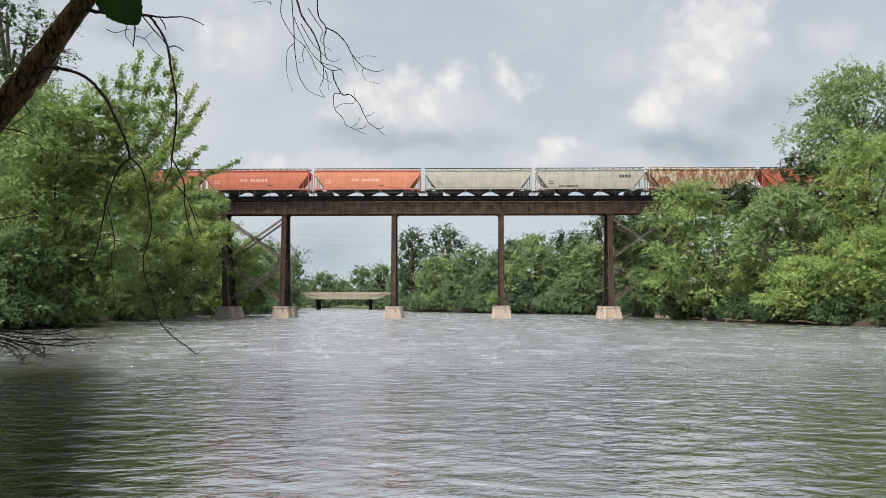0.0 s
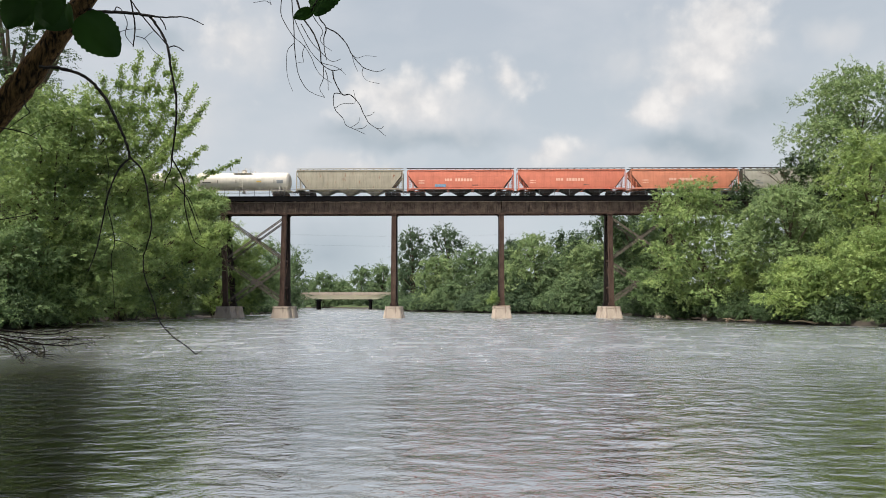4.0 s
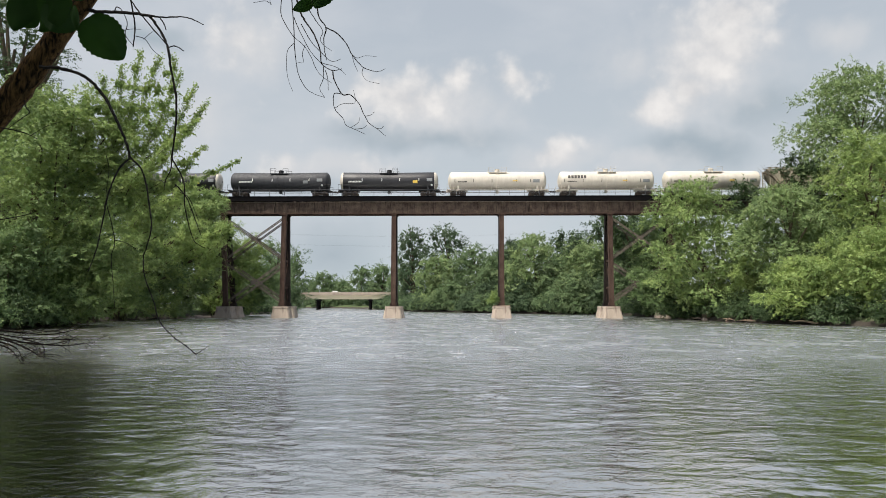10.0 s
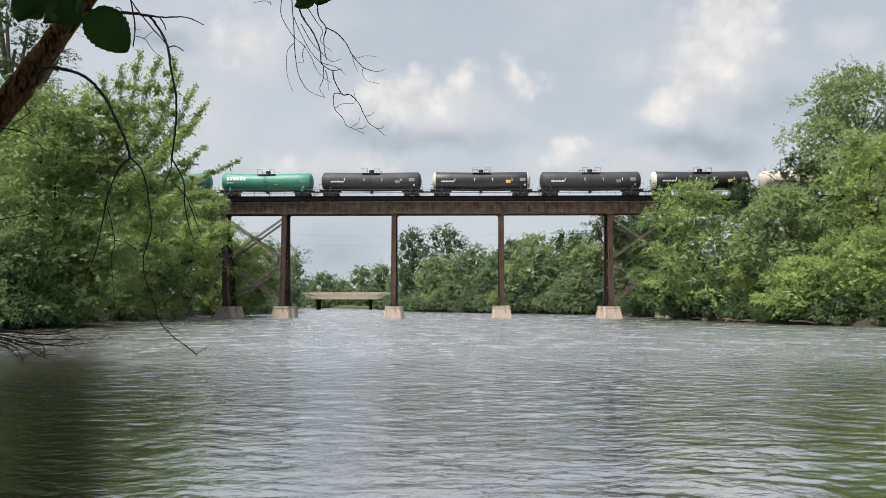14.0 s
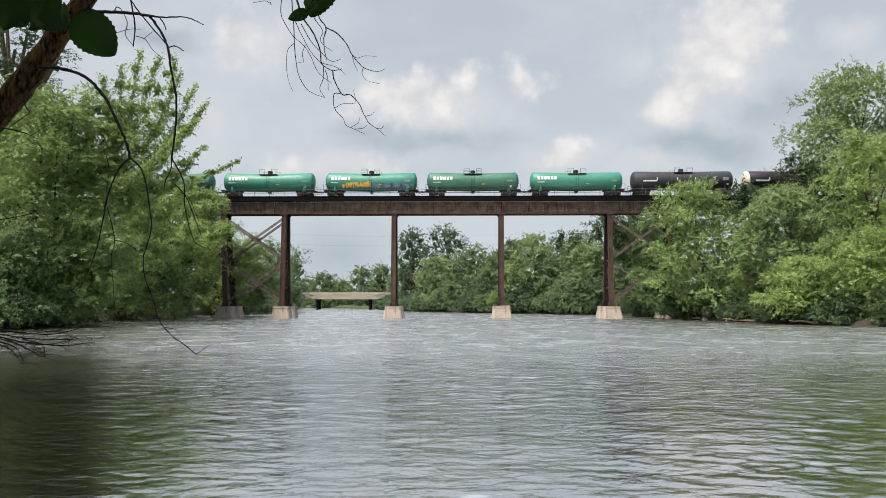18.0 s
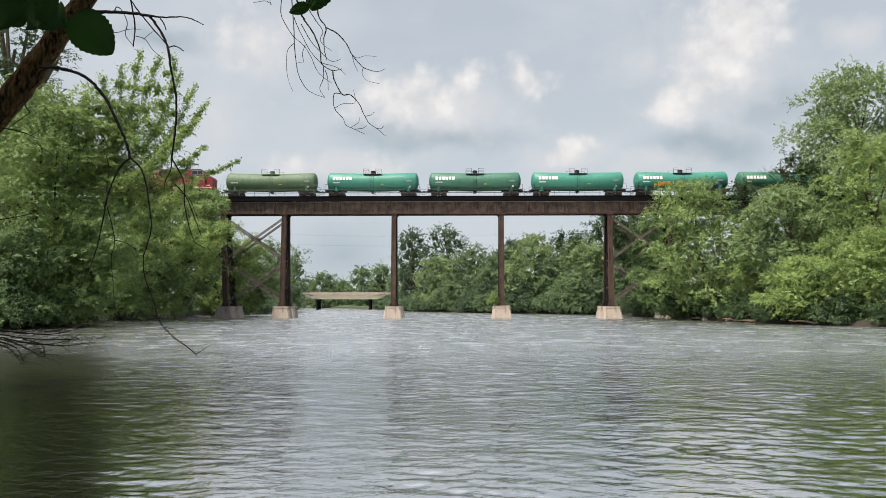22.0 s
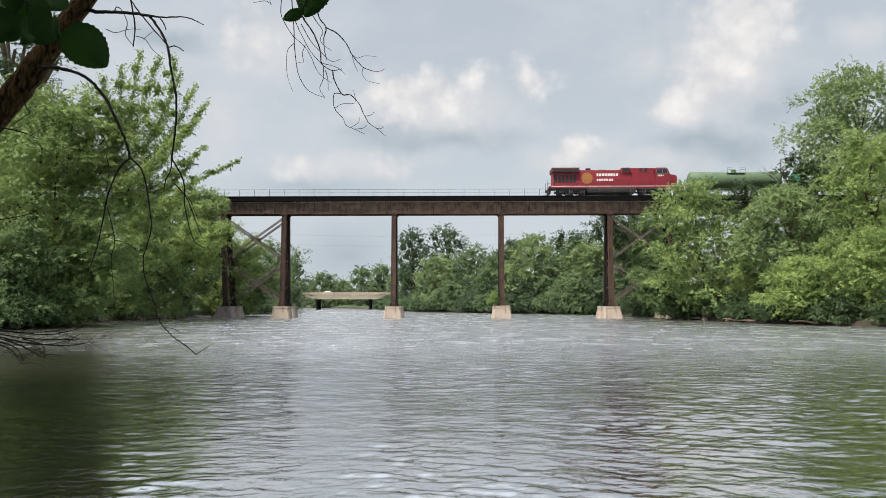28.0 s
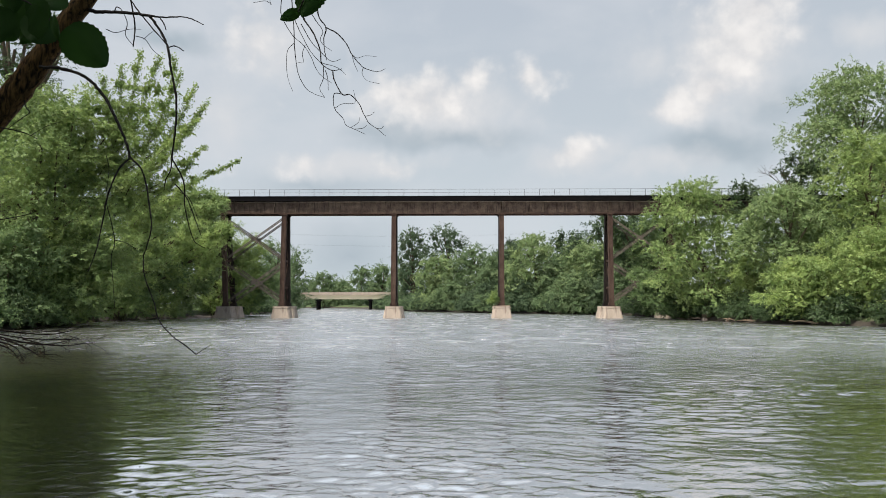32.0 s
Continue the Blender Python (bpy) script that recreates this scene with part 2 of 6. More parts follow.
# ---- ground, water, sky ----
SHORE = [(-180, 510), (-110, 425), (-78, 350), (-67, 311), (-58, 250), (-48, 190), (-42, 155), (-40, 133), (-39.5, 118), (-44, 104), (-46, 95), (-44, 80), (-42, 69), (-37, 56), (-28.0, 40), (-20, 25), (-9, 10), (-2, 4.5), (5, 3), (16, 1), (30, -6), (50, -20), (90, -70),
         (170, -70), (110, 20), (70, 55), (50, 66), (44, 73), (39.5, 82), (38, 95), (38, 108), (38, 125), (37, 150), (34, 156), (16.7, 175), (-7.8, 215), (-21.7, 280), (-33, 345), (-62, 410), (-110, 470), (-160, 545)]



def river_distance(x, y):
    """Distance to the shore, positive on land."""
    s = np.array(SHORE, float)
    a, b = s, np.roll(s, -1, axis=0)
    best = np.full(x.shape, 1e9)
    inside = np.zeros(x.shape, bool)
    for (ax, ay), (bx_, by_) in zip(a, b):
        dx, dy = bx_ - ax, by_ - ay
        t = np.clip(((x - ax) * dx + (y - ay) * dy) / (dx * dx + dy * dy), 0, 1)
        best = np.minimum(best, np.hypot(x - ax - t * dx, y - ay - t * dy))
        cross = ((ay > y) != (by_ > y)) & (x < (bx_ - ax) * (y - ay) / (by_ - ay + 1e-12) + ax)
        inside ^= cross
    return np.where(inside, -best, best)


BRIDGE = pose(0, 116.5, 0, 0, 0, -1.0)


def ground_height(x, y):
    d = river_distance(x, y)
    land = 0.75 * (1 - np.exp(-np.maximum(d, 0) / 1.6)) + 1.6 * (1 - np.exp(-np.maximum(d, 0) / 14.0))
    z = np.where(d > 0, land, -np.minimum(2.2, -d * 0.6) - 0.12)
    z = z + np.where(d > 1, 0.12 * np.sin(x * 0.7 + 1.3 * np.sin(y * 0.31)) * np.sin(y * 0.53), 0)
    lx = x * math.cos(radians(1)) - (y - 116.5) * math.sin(radians(1))
    ly = (y - 116.5) * math.cos(radians(1)) + x * math.sin(radians(1)) - 1.2
    top = np.clip((np.abs(lx) - 58) / 6.0, 0, 1) * 19.55
    bank = np.clip(top - np.maximum(np.abs(ly) - 4.0, 0) / 1.4, 0, 30)
    return np.maximum(z, np.where(d > 0, bank, z))


def build_ground():
    fine_x = np.arange(-80, 80.1, 1.6)
    xs = np.concatenate([[-3400, -2000, -1000, -600, -400, -300, -240, -200, -170, -140, -120, -105, -92], fine_x, [92, 105, 120, 140, 170, 200, 240, 300, 400, 600, 1000, 2000, 3400]])
    ys = np.concatenate([[-3400, -1500, -700, -300, -160, -110, -80, -60, -45, -34, -25, -18, -12, -8], np.arange(-5, 30, 1.25), np.arange(30, 330, 2.4), [336, 345, 356, 370, 385, 400, 420, 440, 460, 480, 500, 520, 545, 575, 620, 700, 850, 1100, 1600, 2400, 3400]])
    X, Y = np.meshgrid(xs, ys, indexing="ij")
    Z = ground_height(X, Y)
    n, m = X.shape
    i, j = np.meshgrid(np.arange(n - 1), np.arange(m - 1), indexing="ij")
    q = np.stack([i * m + j, (i + 1) * m + j, (i + 1) * m + j + 1, i * m + j + 1], -1).reshape(-1, 4)
    k = Nodes("bank_soil_and_weeds")
    v = k.coords("Object")
    grass = k.mix(k.noise(v, 3.0, 6, 0.7), (0.03, 0.055, 0.014), (0.09, 0.13, 0.035))
    soil = k.mix(k.noise(v, 1.3, 6, 0.65), (0.018, 0.014, 0.009), (0.045, 0.035, 0.024))
    sep = k.node("ShaderNodeSeparateXYZ", Vector=v)
    f = k.span(k.math("ADD", sep.outputs[2], k.span(k.noise(v, 0.5, 4), 0, 1, -0.5, 0.5)), 0.45, 1.1)
    k.surface(k.mix(f, soil, grass), 0.95, 0, k.bump(k.noise(v, 5, 6, 0.7), 0.12))
    ob = new("ground", raw("ground", np.stack([X, Y, Z], -1).reshape(-1, 3), q, k.mat, True))
    tagged(ob, "weedy earth river bank under the trees", "ground", "", "structure")


def wave_height(x, y, cell):
    """Wind ripples and slow boils as a sum of wave trains; trains finer than the mesh are left out."""
    rng = np.random.default_rng(77)
    z = np.zeros_like(x)
    wx = x + 0.9 * np.sin(0.21 * y + 0.8 * np.sin(0.17 * x)) + 0.35 * np.sin(0.63 * y + 0.4 * x)
    wy = y + 0.7 * np.sin(0.19 * x + 0.9) + 0.28 * np.sin(0.57 * x - 0.33 * y)
    gust = 0.62 + 0.34 * np.sin(0.23 * wx + 0.31 * wy + 1.1 * np.sin(0.11 * wy)) + 0.30 * np.sin(0.47 * wx - 0.36 * wy + 2.0) + 0.24 * np.sin(0.9 * wx + 0.75 * wy + 1.5 * np.sin(0.4 * wx))
    gust = np.clip(gust, 0.36, 1.3)
    for i in range(64):
        lam = 0.12 * (26.0 ** (i / 63.0))
        ang = rng.normal() * 0.62 + 0.06
        kx, ky = 2 * np.pi / lam * math.sin(ang), 2 * np.pi / lam * math.cos(ang)
        slope = 0.032 if lam < 0.2 else 0.050 if lam < 0.45 else 0.032 if lam < 0.9 else 0.010
        # each train comes in groups, with crests a few waves long
        g = 2 * np.pi / (lam * (rng.uniform(3.5, 9.0) if lam < 0.5 else rng.uniform(1.6, 3.0))), 2 * np.pi / (lam * rng.uniform(2.0, 5.0))
        group = np.sin(g[0] * wx + rng.uniform(0, 6.28) + 0.8 * np.sin(0.31 * y + i)) * np.sin(g[1] * wy + rng.uniform(0, 6.28) + 0.8 * np.sin(0.37 * x + i))
        ph = kx * wx + ky * wy + rng.uniform(0, 6.28) + 1.2 * np.sin(0.55 * x + 0.4 * y + i) + 0.7 * np.sin(1.3 * x - 0.7 * y + 2.3 * i)
        z += slope * lam / (2 * np.pi) * np.clip(1.6 - 3.2 * cell / lam, 0, 1) * (0.30 + 1.5 * np.maximum(group, 0) ** 1.3) * (np.sin(ph) + 0.28 * np.cos(2 * ph)) * (gust if lam < 0.9 else 0.5 + 0.5 * gust)
    return z


def build_water():
    """The river's surface: one rippled sheet that drifts with the current."""
    cols, rows = 430, []
    y = 3.0
    while y < 560:
        rows.append(y)
        y += max(y, 6.5) * (0.0052 + 0.00009 * max(y - 6.5, 0)) if y < 140 else 0.02 * y
    ys = np.array(rows)
    s = np.linspace(0, 1, cols)
    left, right = -0.72 * ys - 4.0, 0.72 * ys + 8.0
    half = (right - left) / 2
    X = left[None, :] + s[:, None] * (right - left)[None, :]
    Y = np.broadcast_to(ys[None, :], X.shape)
    cell = np.maximum(2 * half / cols, np.maximum(np.gradient(ys), 0.045))[None, :] * np.ones_like(X)
    mx, my = X, Y
    side = np.clip((mx / my + 0.52) / 0.11, 0, 1)
    lee = np.maximum(side * side * (3 - 2 * side), 0.7 * np.clip((my - 22.0) / 8.0, 0, 1))
    lee = (0.24 + 0.76 * lee) * (1 - 0.08 * np.clip((mx / my - 0.26) / 0.25, 0, 1) * np.clip((my - 10.0) / 6.0, 0, 1))
    Z = wave_height(X, Y, cell) * lee
    n, m = X.shape
    i, j = np.meshgrid(np.arange(n - 1), np.arange(m - 1), indexing="ij")
    q = np.stack([i * m + j, (i + 1) * m + j, (i + 1) * m + j + 1, i * m + j + 1], -1).reshape(-1, 4)
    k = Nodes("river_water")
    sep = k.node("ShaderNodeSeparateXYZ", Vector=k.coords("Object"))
    fine = k.noise(k.coords("Object", (5, 7, 1)), 1.0, 3, 0.6, 0.6)
    chop = k.noise(k.coords("Object", (1.2, 2.2, 1)), 1.0, 4, 0.6, 0.6)
    col = k.mix(k.noise(k.coords("Object", (0.05, 0.05, 1)), 1.0, 3), (0.010, 0.0095, 0.004), (0.014, 0.013, 0.006))
    # unresolved ripples far out widen the gloss, in patches as the wind touches down
    rough = k.span(sep.outputs[1], 4.0, 38.0, 0.07, 0.25, True)
    ruffle = k.noise(k.coords("Object", (0.36, 0.30, 1)), 1.0, 4, 0.6, 0.5)
    rough = k.math("MULTIPLY", rough, k.span(ruffle, 0.35, 0.65, 0.72, 1.2))
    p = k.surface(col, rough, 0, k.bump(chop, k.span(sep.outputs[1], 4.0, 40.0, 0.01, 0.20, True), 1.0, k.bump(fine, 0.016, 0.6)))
    # sky reflection painted through IOR: raised on ruffled water, low on the shore slick
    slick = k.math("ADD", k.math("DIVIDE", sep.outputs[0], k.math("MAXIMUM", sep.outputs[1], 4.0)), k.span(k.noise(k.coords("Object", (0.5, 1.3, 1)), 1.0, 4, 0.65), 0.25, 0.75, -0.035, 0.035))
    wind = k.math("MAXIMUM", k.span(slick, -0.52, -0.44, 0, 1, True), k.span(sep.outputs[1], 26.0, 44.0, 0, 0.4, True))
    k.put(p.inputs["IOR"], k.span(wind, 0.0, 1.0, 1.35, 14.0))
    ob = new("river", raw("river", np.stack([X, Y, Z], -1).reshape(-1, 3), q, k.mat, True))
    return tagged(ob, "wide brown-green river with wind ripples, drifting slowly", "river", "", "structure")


def build_sky():
    """The clouded sky beyond the trees, a far shell that turns slowly with the wind."""
    k = Nodes("clouded_sky")
    v = k.coords("Object", (1 / 3600, 1 / 3600, 1 / 3600))
    sep = k.node("ShaderNodeSeparateXYZ", Vector=v)
    az = k.math("ARCTAN2", sep.outputs[0], sep.outputs[1])
    el = k.math("ARCSINE", sep.outputs[2])
    comb = k.node("ShaderNodeCombineXYZ", X=az, Y=k.math("MULTIPLY", el, 1.0), Z=0.0)
    flat = comb.outputs[0]

    def push(vec, scale, detail, amount):
        n = k.node("ShaderNodeTexNoise", Vector=vec, Scale=scale, Detail=detail, Roughness=0.6)
        off = k.node("ShaderNodeVectorMath")
        off.operation = "SUBTRACT"
        k.put(off.inputs[0], n.outputs[1])
        off.inputs[1].default_value = (0.5, 0.5, 0.5)
        sc = k.node("ShaderNodeVectorMath")
        sc.operation = "SCALE"
        k.put(sc.inputs[0], off.outputs[0])
        sc.inputs["Scale"].default_value = amount
        add = k.node("ShaderNodeVectorMath")
        k.put(add.inputs[0], vec)
        k.put(add.inputs[1], sc.outputs[0])
        return add.outputs[0]

    warped = push(flat, 11.0, 3.0, 0.06)

    def blob(a, e, ra, re):
        """1 in the middle of an oval patch, falling to 0 at its rim and below outside."""
        m = k.node("ShaderNodeVectorMath")
        m.operation = "SUBTRACT"
        k.put(m.inputs[0], warped)
        m.inputs[1].default_value = (radians(a), radians(e), 0)
        s = k.node("ShaderNodeVectorMath")
        s.operation = "MULTIPLY"
        k.put(s.inputs[0], m.outputs[0])
        s.inputs[1].default_value = (1 / radians(ra), 1 / radians(re), 0)
        ln = k.node("ShaderNodeVectorMath")
        ln.operation = "LENGTH"
        k.put(ln.inputs[0], s.outputs[0])
        return k.math("SUBTRACT", 1.0, ln.outputs["Value"])

    def field(rows):
        total = None
        for a, e, ra, re, s in rows:
            v_ = k.math("MULTIPLY", k.math("MAXIMUM", blob(a, e, ra, re), -0.6), s)
            total = v_ if total is None else k.math("MAXIMUM", total, v_)
        return total

    puff = k.noise(flat, 24.0, 6, 0.5)
    soft = k.noise(k.coords("Object", (1 / 3600, 1 / 3600, 2.2 / 3600), (0.3, 0.1, 0.2)), 4.5, 5, 0.5, 0.2)
    base = k.mix(k.span(el, 0.0, 0.42), (0.618, 0.685, 0.725), (0.498, 0.556, 0.63))
    c = k.mix(k.span(soft, 0.42, 0.75, 0, 0.7), base, (0.66, 0.69, 0.738))
    c = k.mix(k.span(field(CLOUD_SHADE), -0.1, 0.8, 0, 1, True), c, (0.42, 0.49, 0.55))
    veil = k.math("ADD", field(CLOUD_VEIL), k.span(puff, 0.2, 0.8, -0.28, 0.28))
    c = k.mix(k.span(veil, -0.15, 0.9, 0, 0.9, True), c, (0.69, 0.705, 0.73))
    head = k.math("ADD", field(CLOUD_HEAD), k.span(puff, 0.25, 0.75, -0.4, 0.4))
    c = k.mix(k.span(head, -0.1, 0.85, 0, 0.95, True), c, k.mix(k.span(puff, 0.35, 0.7), (0.71, 0.705, 0.715), (0.92, 0.895, 0.875)))
    em = k.node("ShaderNodeEmission", Color=c, Strength=k.span(el, 0.42, 0.90, 0.785, 1.5, True))
    k.put(k.out.inputs[0], em.outputs[0])
    A, E = np.meshgrid(np.radians(np.linspace(-100, 100, 61)), np.radians(np.linspace(-3, 64, 25)), indexing="ij")
    r = 3600.0
    vs = np.stack([r * np.sin(A) * np.cos(E), r * np.cos(A) * np.cos(E), r * np.sin(E)], -1).reshape(-1, 3)
    i, j = np.meshgrid(np.arange(60), np.arange(24), indexing="ij")
    q = np.stack([i * 25 + j, i * 25 + j + 1, (i + 1) * 25 + j + 1, (i + 1) * 25 + j], -1).reshape(-1, 4)
    ob = new("backdrop", raw("backdrop", vs, q, k.mat, True))
    return tagged(ob, "grey-blue summer sky with soft sunlit cumulus clouds", "sky", "", "structure")


# azimuth, elevation, half widths in degrees, strength
CLOUD_SHADE = [(-2.39, 14.09, 10, 1.8, 0.9), (-6.73, 14.74, 6, 1.6, 0.8), (20.04, 12.43, 5.5, 2.0, 1.0), (24.92, 14.67, 5, 2.5, 0.7), (-12.82, 9.73, 8, 2.0, 0.5), (-24.63, 20.63, 5, 1.2, 0.8), (-9.96, 4.18, 7, 4, 0.6)]
CLOUD_VEIL = [(-1.43, 16.38, 9, 3.2, 0.9), (21.07, 18.46, 6.5, 5.5, 1.0), (18.46, 15.38, 5, 2.6, 0.9), (-16.72, 20.67, 4.5, 3.5, 0.9), (-10.04, 11.66, 9, 1.6, 0.9), (9.02, 12.24, 4.5, 1.6, 0.9), (15.09, 19.56, 4, 2.2, 0.6), (29.93, 19.22, 2.6, 1.6, 0.8), (16.19, 11.18, 6, 1.4, 0.7), (-20.17, 15.19, 3.5, 4, 0.5), (0, 34, 40, 5, 0.5), (-50, 25, 14, 7, 0.7), (55, 22, 12, 6, 0.7)]
CLOUD_HEAD = [(-4.33, 17.51, 6.6, 2.5, 0.85), (0.52, 18.40, 1.75, 1.82, 0.6), (5.2, 18.6, 3.1, 1.7, 0.72), (23.04, 22.05, 4.2, 2.9, 1.0), (22.15, 19.95, 4.6, 2.86, 0.95), (21.06, 18.26, 3.8, 2.3, 0.85), (19.85, 16.73, 2.25, 1.82, 1.0), (17.40, 15.79, 2.75, 2.21, 1.0), (8.94, 13.02, 2.12, 1.43, 0.9), (-13.78, 11.77, 2.25, 1.56, 0.55), (-6.47, 11.51, 2.25, 1.17, 0.5), (-18.32, 21.15, 3.00, 2.86, 0.6),
              (-45, 20, 6, 3, 0.8), (48, 26, 7, 3.5, 0.8), (10, 38, 8, 3, 0.7)]
build_ground()
RIVER = build_water()
SKY = build_sky()


# ---- railway bridge ----
def build_bridge():
    b = thing("railway_bridge", BRIDGE, "rusted steel plate-girder railway viaduct on tall bents", "bridge", "", "structure")
    seams = [-72.0, -54.5, -38.0, -27.4, -8.45, 10.05, 28.6, 38.8, 56.0, 72.0]
    rng = random.Random(5)
    for x0, x1 in zip(seams, seams[1:]):
        for y in (0.0, 2.4):
            bm = bmesh.new()
            box(bm, x0 + 0.02, x1 - 0.02, y - 0.015, y + 0.015, 18.00, 19.86)
            g = part("girder", bm, RUST_GIRDER, b, "rust-streaked riveted plate girder")
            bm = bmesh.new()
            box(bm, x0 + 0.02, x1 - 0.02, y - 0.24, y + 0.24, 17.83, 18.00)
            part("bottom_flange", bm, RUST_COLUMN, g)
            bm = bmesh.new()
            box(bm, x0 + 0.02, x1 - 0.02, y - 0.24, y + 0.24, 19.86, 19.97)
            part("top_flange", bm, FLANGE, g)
            n = max(3, round((x1 - x0) / 1.85))
            for i in range(n + 1):
                x = x0 + 0.06 + (x1 - x0 - 0.12) * i / n
                bm = bmesh.new()
                wide = 0.16 if i in (0, n) else 0.05
                box(bm, x - wide, x + wide, y - 0.19, y - 0.02, 18.01, 19.85)
                part("stiffener", bm, RUST_GIRDER, g)
    # open deck: side planks, ties, rails, and the walkway on the far side
    # the fascia's black paints in dark tie ends and the shade below them
    bm = bmesh.new()
    box(bm, -72, 72, -0.66, -0.54, 20.02, 20.80)
    part("deck_fascia", bm, DECK_BLACK, b, "deck side, black for timber ends and shade")
    bm = bmesh.new()
    box(bm, -72, 72, 2.75, 2.90, 20.02, 20.70)
    part("deck_fascia", bm, DECK_BLACK, b)
    bm = bmesh.new()
    box(bm, -72, 72, -0.54, 2.75, 20.02, 20.36)
    part("deck_plate", bm, DECK_BLACK, b)
    bm = bmesh.new()
    box(bm, -72, 72, -0.72, -0.26, 20.80, 20.85)
    part("walkway", bm, DECK_BLACK, b, "narrow steel walkway")
    tie = bmesh.new()
    box(tie, -0.11, 0.11, -0.25, 2.70, 20.40, 20.70, 0.012)
    tie_me = bpy.data.meshes.new("tie")
    tie.to_mesh(tie_me)
    tie.free()
    tie_me.materials.append(TIMBER)
    for i in range(240):
        t = part("tie", tie_me, None, b)
        t.location = (-66 + i * 0.55, rng.uniform(-0.03, 0.03), rng.uniform(-0.015, 0.0))
    for y in (0.48, 1.92):
        bm = bmesh.new()
        box(bm, -72, 72, y - 0.035, y + 0.035, 20.86, 20.93, 0.01)
        box(bm, -72, 72, y - 0.008, y + 0.008, 20.72, 20.86)
        box(bm, -72, 72, y - 0.07, y + 0.07, 20.70, 20.73)
        part("rail", bm, RAIL_STEEL, b)
    post = bmesh.new()
    box(post, -0.03, 0.03, -0.65, -0.59, 20.85, 22.02)
    post_me = bpy.data.meshes.new("railing_post")
    post.to_mesh(post_me)
    post.free()
    post_me.materials.append(GALV)
    for i in range(56):
        p = part("railing_post", post_me, None, b)
        p.location = (-71.2 + i * 2.58, 0, 0)
    for z, r in ((22.0, 0.026), (21.45, 0.020)):
        bm = bmesh.new()
        rod(bm, (-72, -0.62, z), (72, -0.62, z), r, seg=6)
        part("handrail", bm, GALV, b)
    return b


def column(parent, x_top, x_base, y_top, y_base, z0, z1, mat, label):
    """A riveted box column: two channels with cover plates, battens between."""
    bm = bmesh.new()
    for s in (-1, 1):
        bar(bm, (x_base + s * 0.33, y_base, z0), (x_top + s * 0.33, y_top, z1), 0.62, 0.12)
    bar(bm, (x_base, y_base - 0.22, z0), (x_top, y_top - 0.22, z1), 0.05, 0.66)
    c = part("column", bm, mat, parent, label)
    bm = bmesh.new()
    box(bm, x_base - 0.62, x_base + 0.62, y_base - 0.55, y_base + 0.55, z0 - 0.02, z0 + 0.12)
    for s in (-1, 1):
        box(bm, x_base + s * 0.46 - 0.05, x_base + s * 0.46 + 0.05, y_base - 0.42, y_base + 0.42, z0 + 0.12, z0 + 0.6)
    part("base_shoe", bm, mat, c)
    bm = bmesh.new()
    box(bm, x_top - 0.55, x_top + 0.55, y_top - 0.4, y_top + 0.4, z1 - 0.03, z1 + 0.14)
    part("cap_plate", bm, mat, c)
    return c


PIER_TOP = 1.98


def build_bent(name, xs, label):
    """One bent, or a braced tower of two, with battered legs front and back."""
    t = thing(name, BRIDGE, label, "bridge tower", "bents of the viaduct", "structure")
    top = 17.69
    for xt, xb in xs:
        for yt, yb, m, word in ((0.0, -0.9, RUST_COLUMN, "rust-brown riveted box column"), (2.4, 3.3, SHADED_COLUMN, "riveted box column with shade in its colour")):
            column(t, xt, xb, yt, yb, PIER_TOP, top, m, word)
        for z in (5.2, 9.8, 16.6):
            f = (z - PIER_TOP) / (top - PIER_TOP)
            bm = bmesh.new()
            bar(bm, (xb + (xt - xb) * f, -0.9 + 0.9 * f, z), (xb + (xt - xb) * f, 3.3 - 0.9 * f, z), 0.16, 0.3)
            part("strut", bm, RUST_COLUMN, t)
        for (za, zb) in ((2.6, 9.8), (9.8, 16.6)):
            fa, fb = (za - PIER_TOP) / (top - PIER_TOP), (zb - PIER_TOP) / (top - PIER_TOP)
            xa, xc = xb + (xt - xb) * fa, xb + (xt - xb) * fb
            for s in (0, 1):
                ya, yc = (-0.9 + 0.9 * fa, 3.3 - 0.9 * fb) if s else (3.3 - 0.9 * fa, -0.9 + 0.9 * fb)
                bm = bmesh.new()
                rod(bm, (xa, ya, za), (xc, yc, zb), 0.05, seg=6)
                part("cross_brace", bm, RUST_COLUMN, t)
    if len(xs) == 2:
        (xa, xab), (xc, xcb) = xs

        def at(k, f):
            p = xs[k]
            return p[1] + (p[0] - p[1]) * f

        for front in (0, 1):
            for za, zb in ((2.6, 9.5), (9.9, 17.2)):
                fa, fb = (za - PIER_TOP) / (top - PIER_TOP), (zb - PIER_TOP) / (top - PIER_TOP)
                y = lambda f: (-0.95 + 0.9 * f) if front == 0 else (3.35 - 0.9 * f)
                mid = (at(0, (fa + fb) / 2) + at(1, (fa + fb) / 2)) / 2
                for s in (0, 1):
                    pa = (at(0 if s else 1, fa), y(fa) + 0.07 * s, za)
                    pb = (at(1 if s else 0, fb), y(fb) + 0.07 * s, zb)
                    d = (Vector(pb) - Vector(pa)).normalized()
                    up = Vector((-d.z, 0, d.x)) * 0.11
                    bm = bmesh.new()
                    for sgn in (-1, 1):
                        bar(bm, Vector(pa) + up * sgn, Vector(pb) + up * sgn, 0.11, 0.15)
                    n = 9
                    for i in range(n):
                        p = Vector(pa).lerp(Vector(pb), (i + 0.5) / n)
                        bar(bm, p - up - d * 0.2, p + up + d * 0.2, 0.03, 0.05)
                    part("brace", bm, BRACE_STEEL, t, "laced diagonal brace")
                bm = bmesh.new()
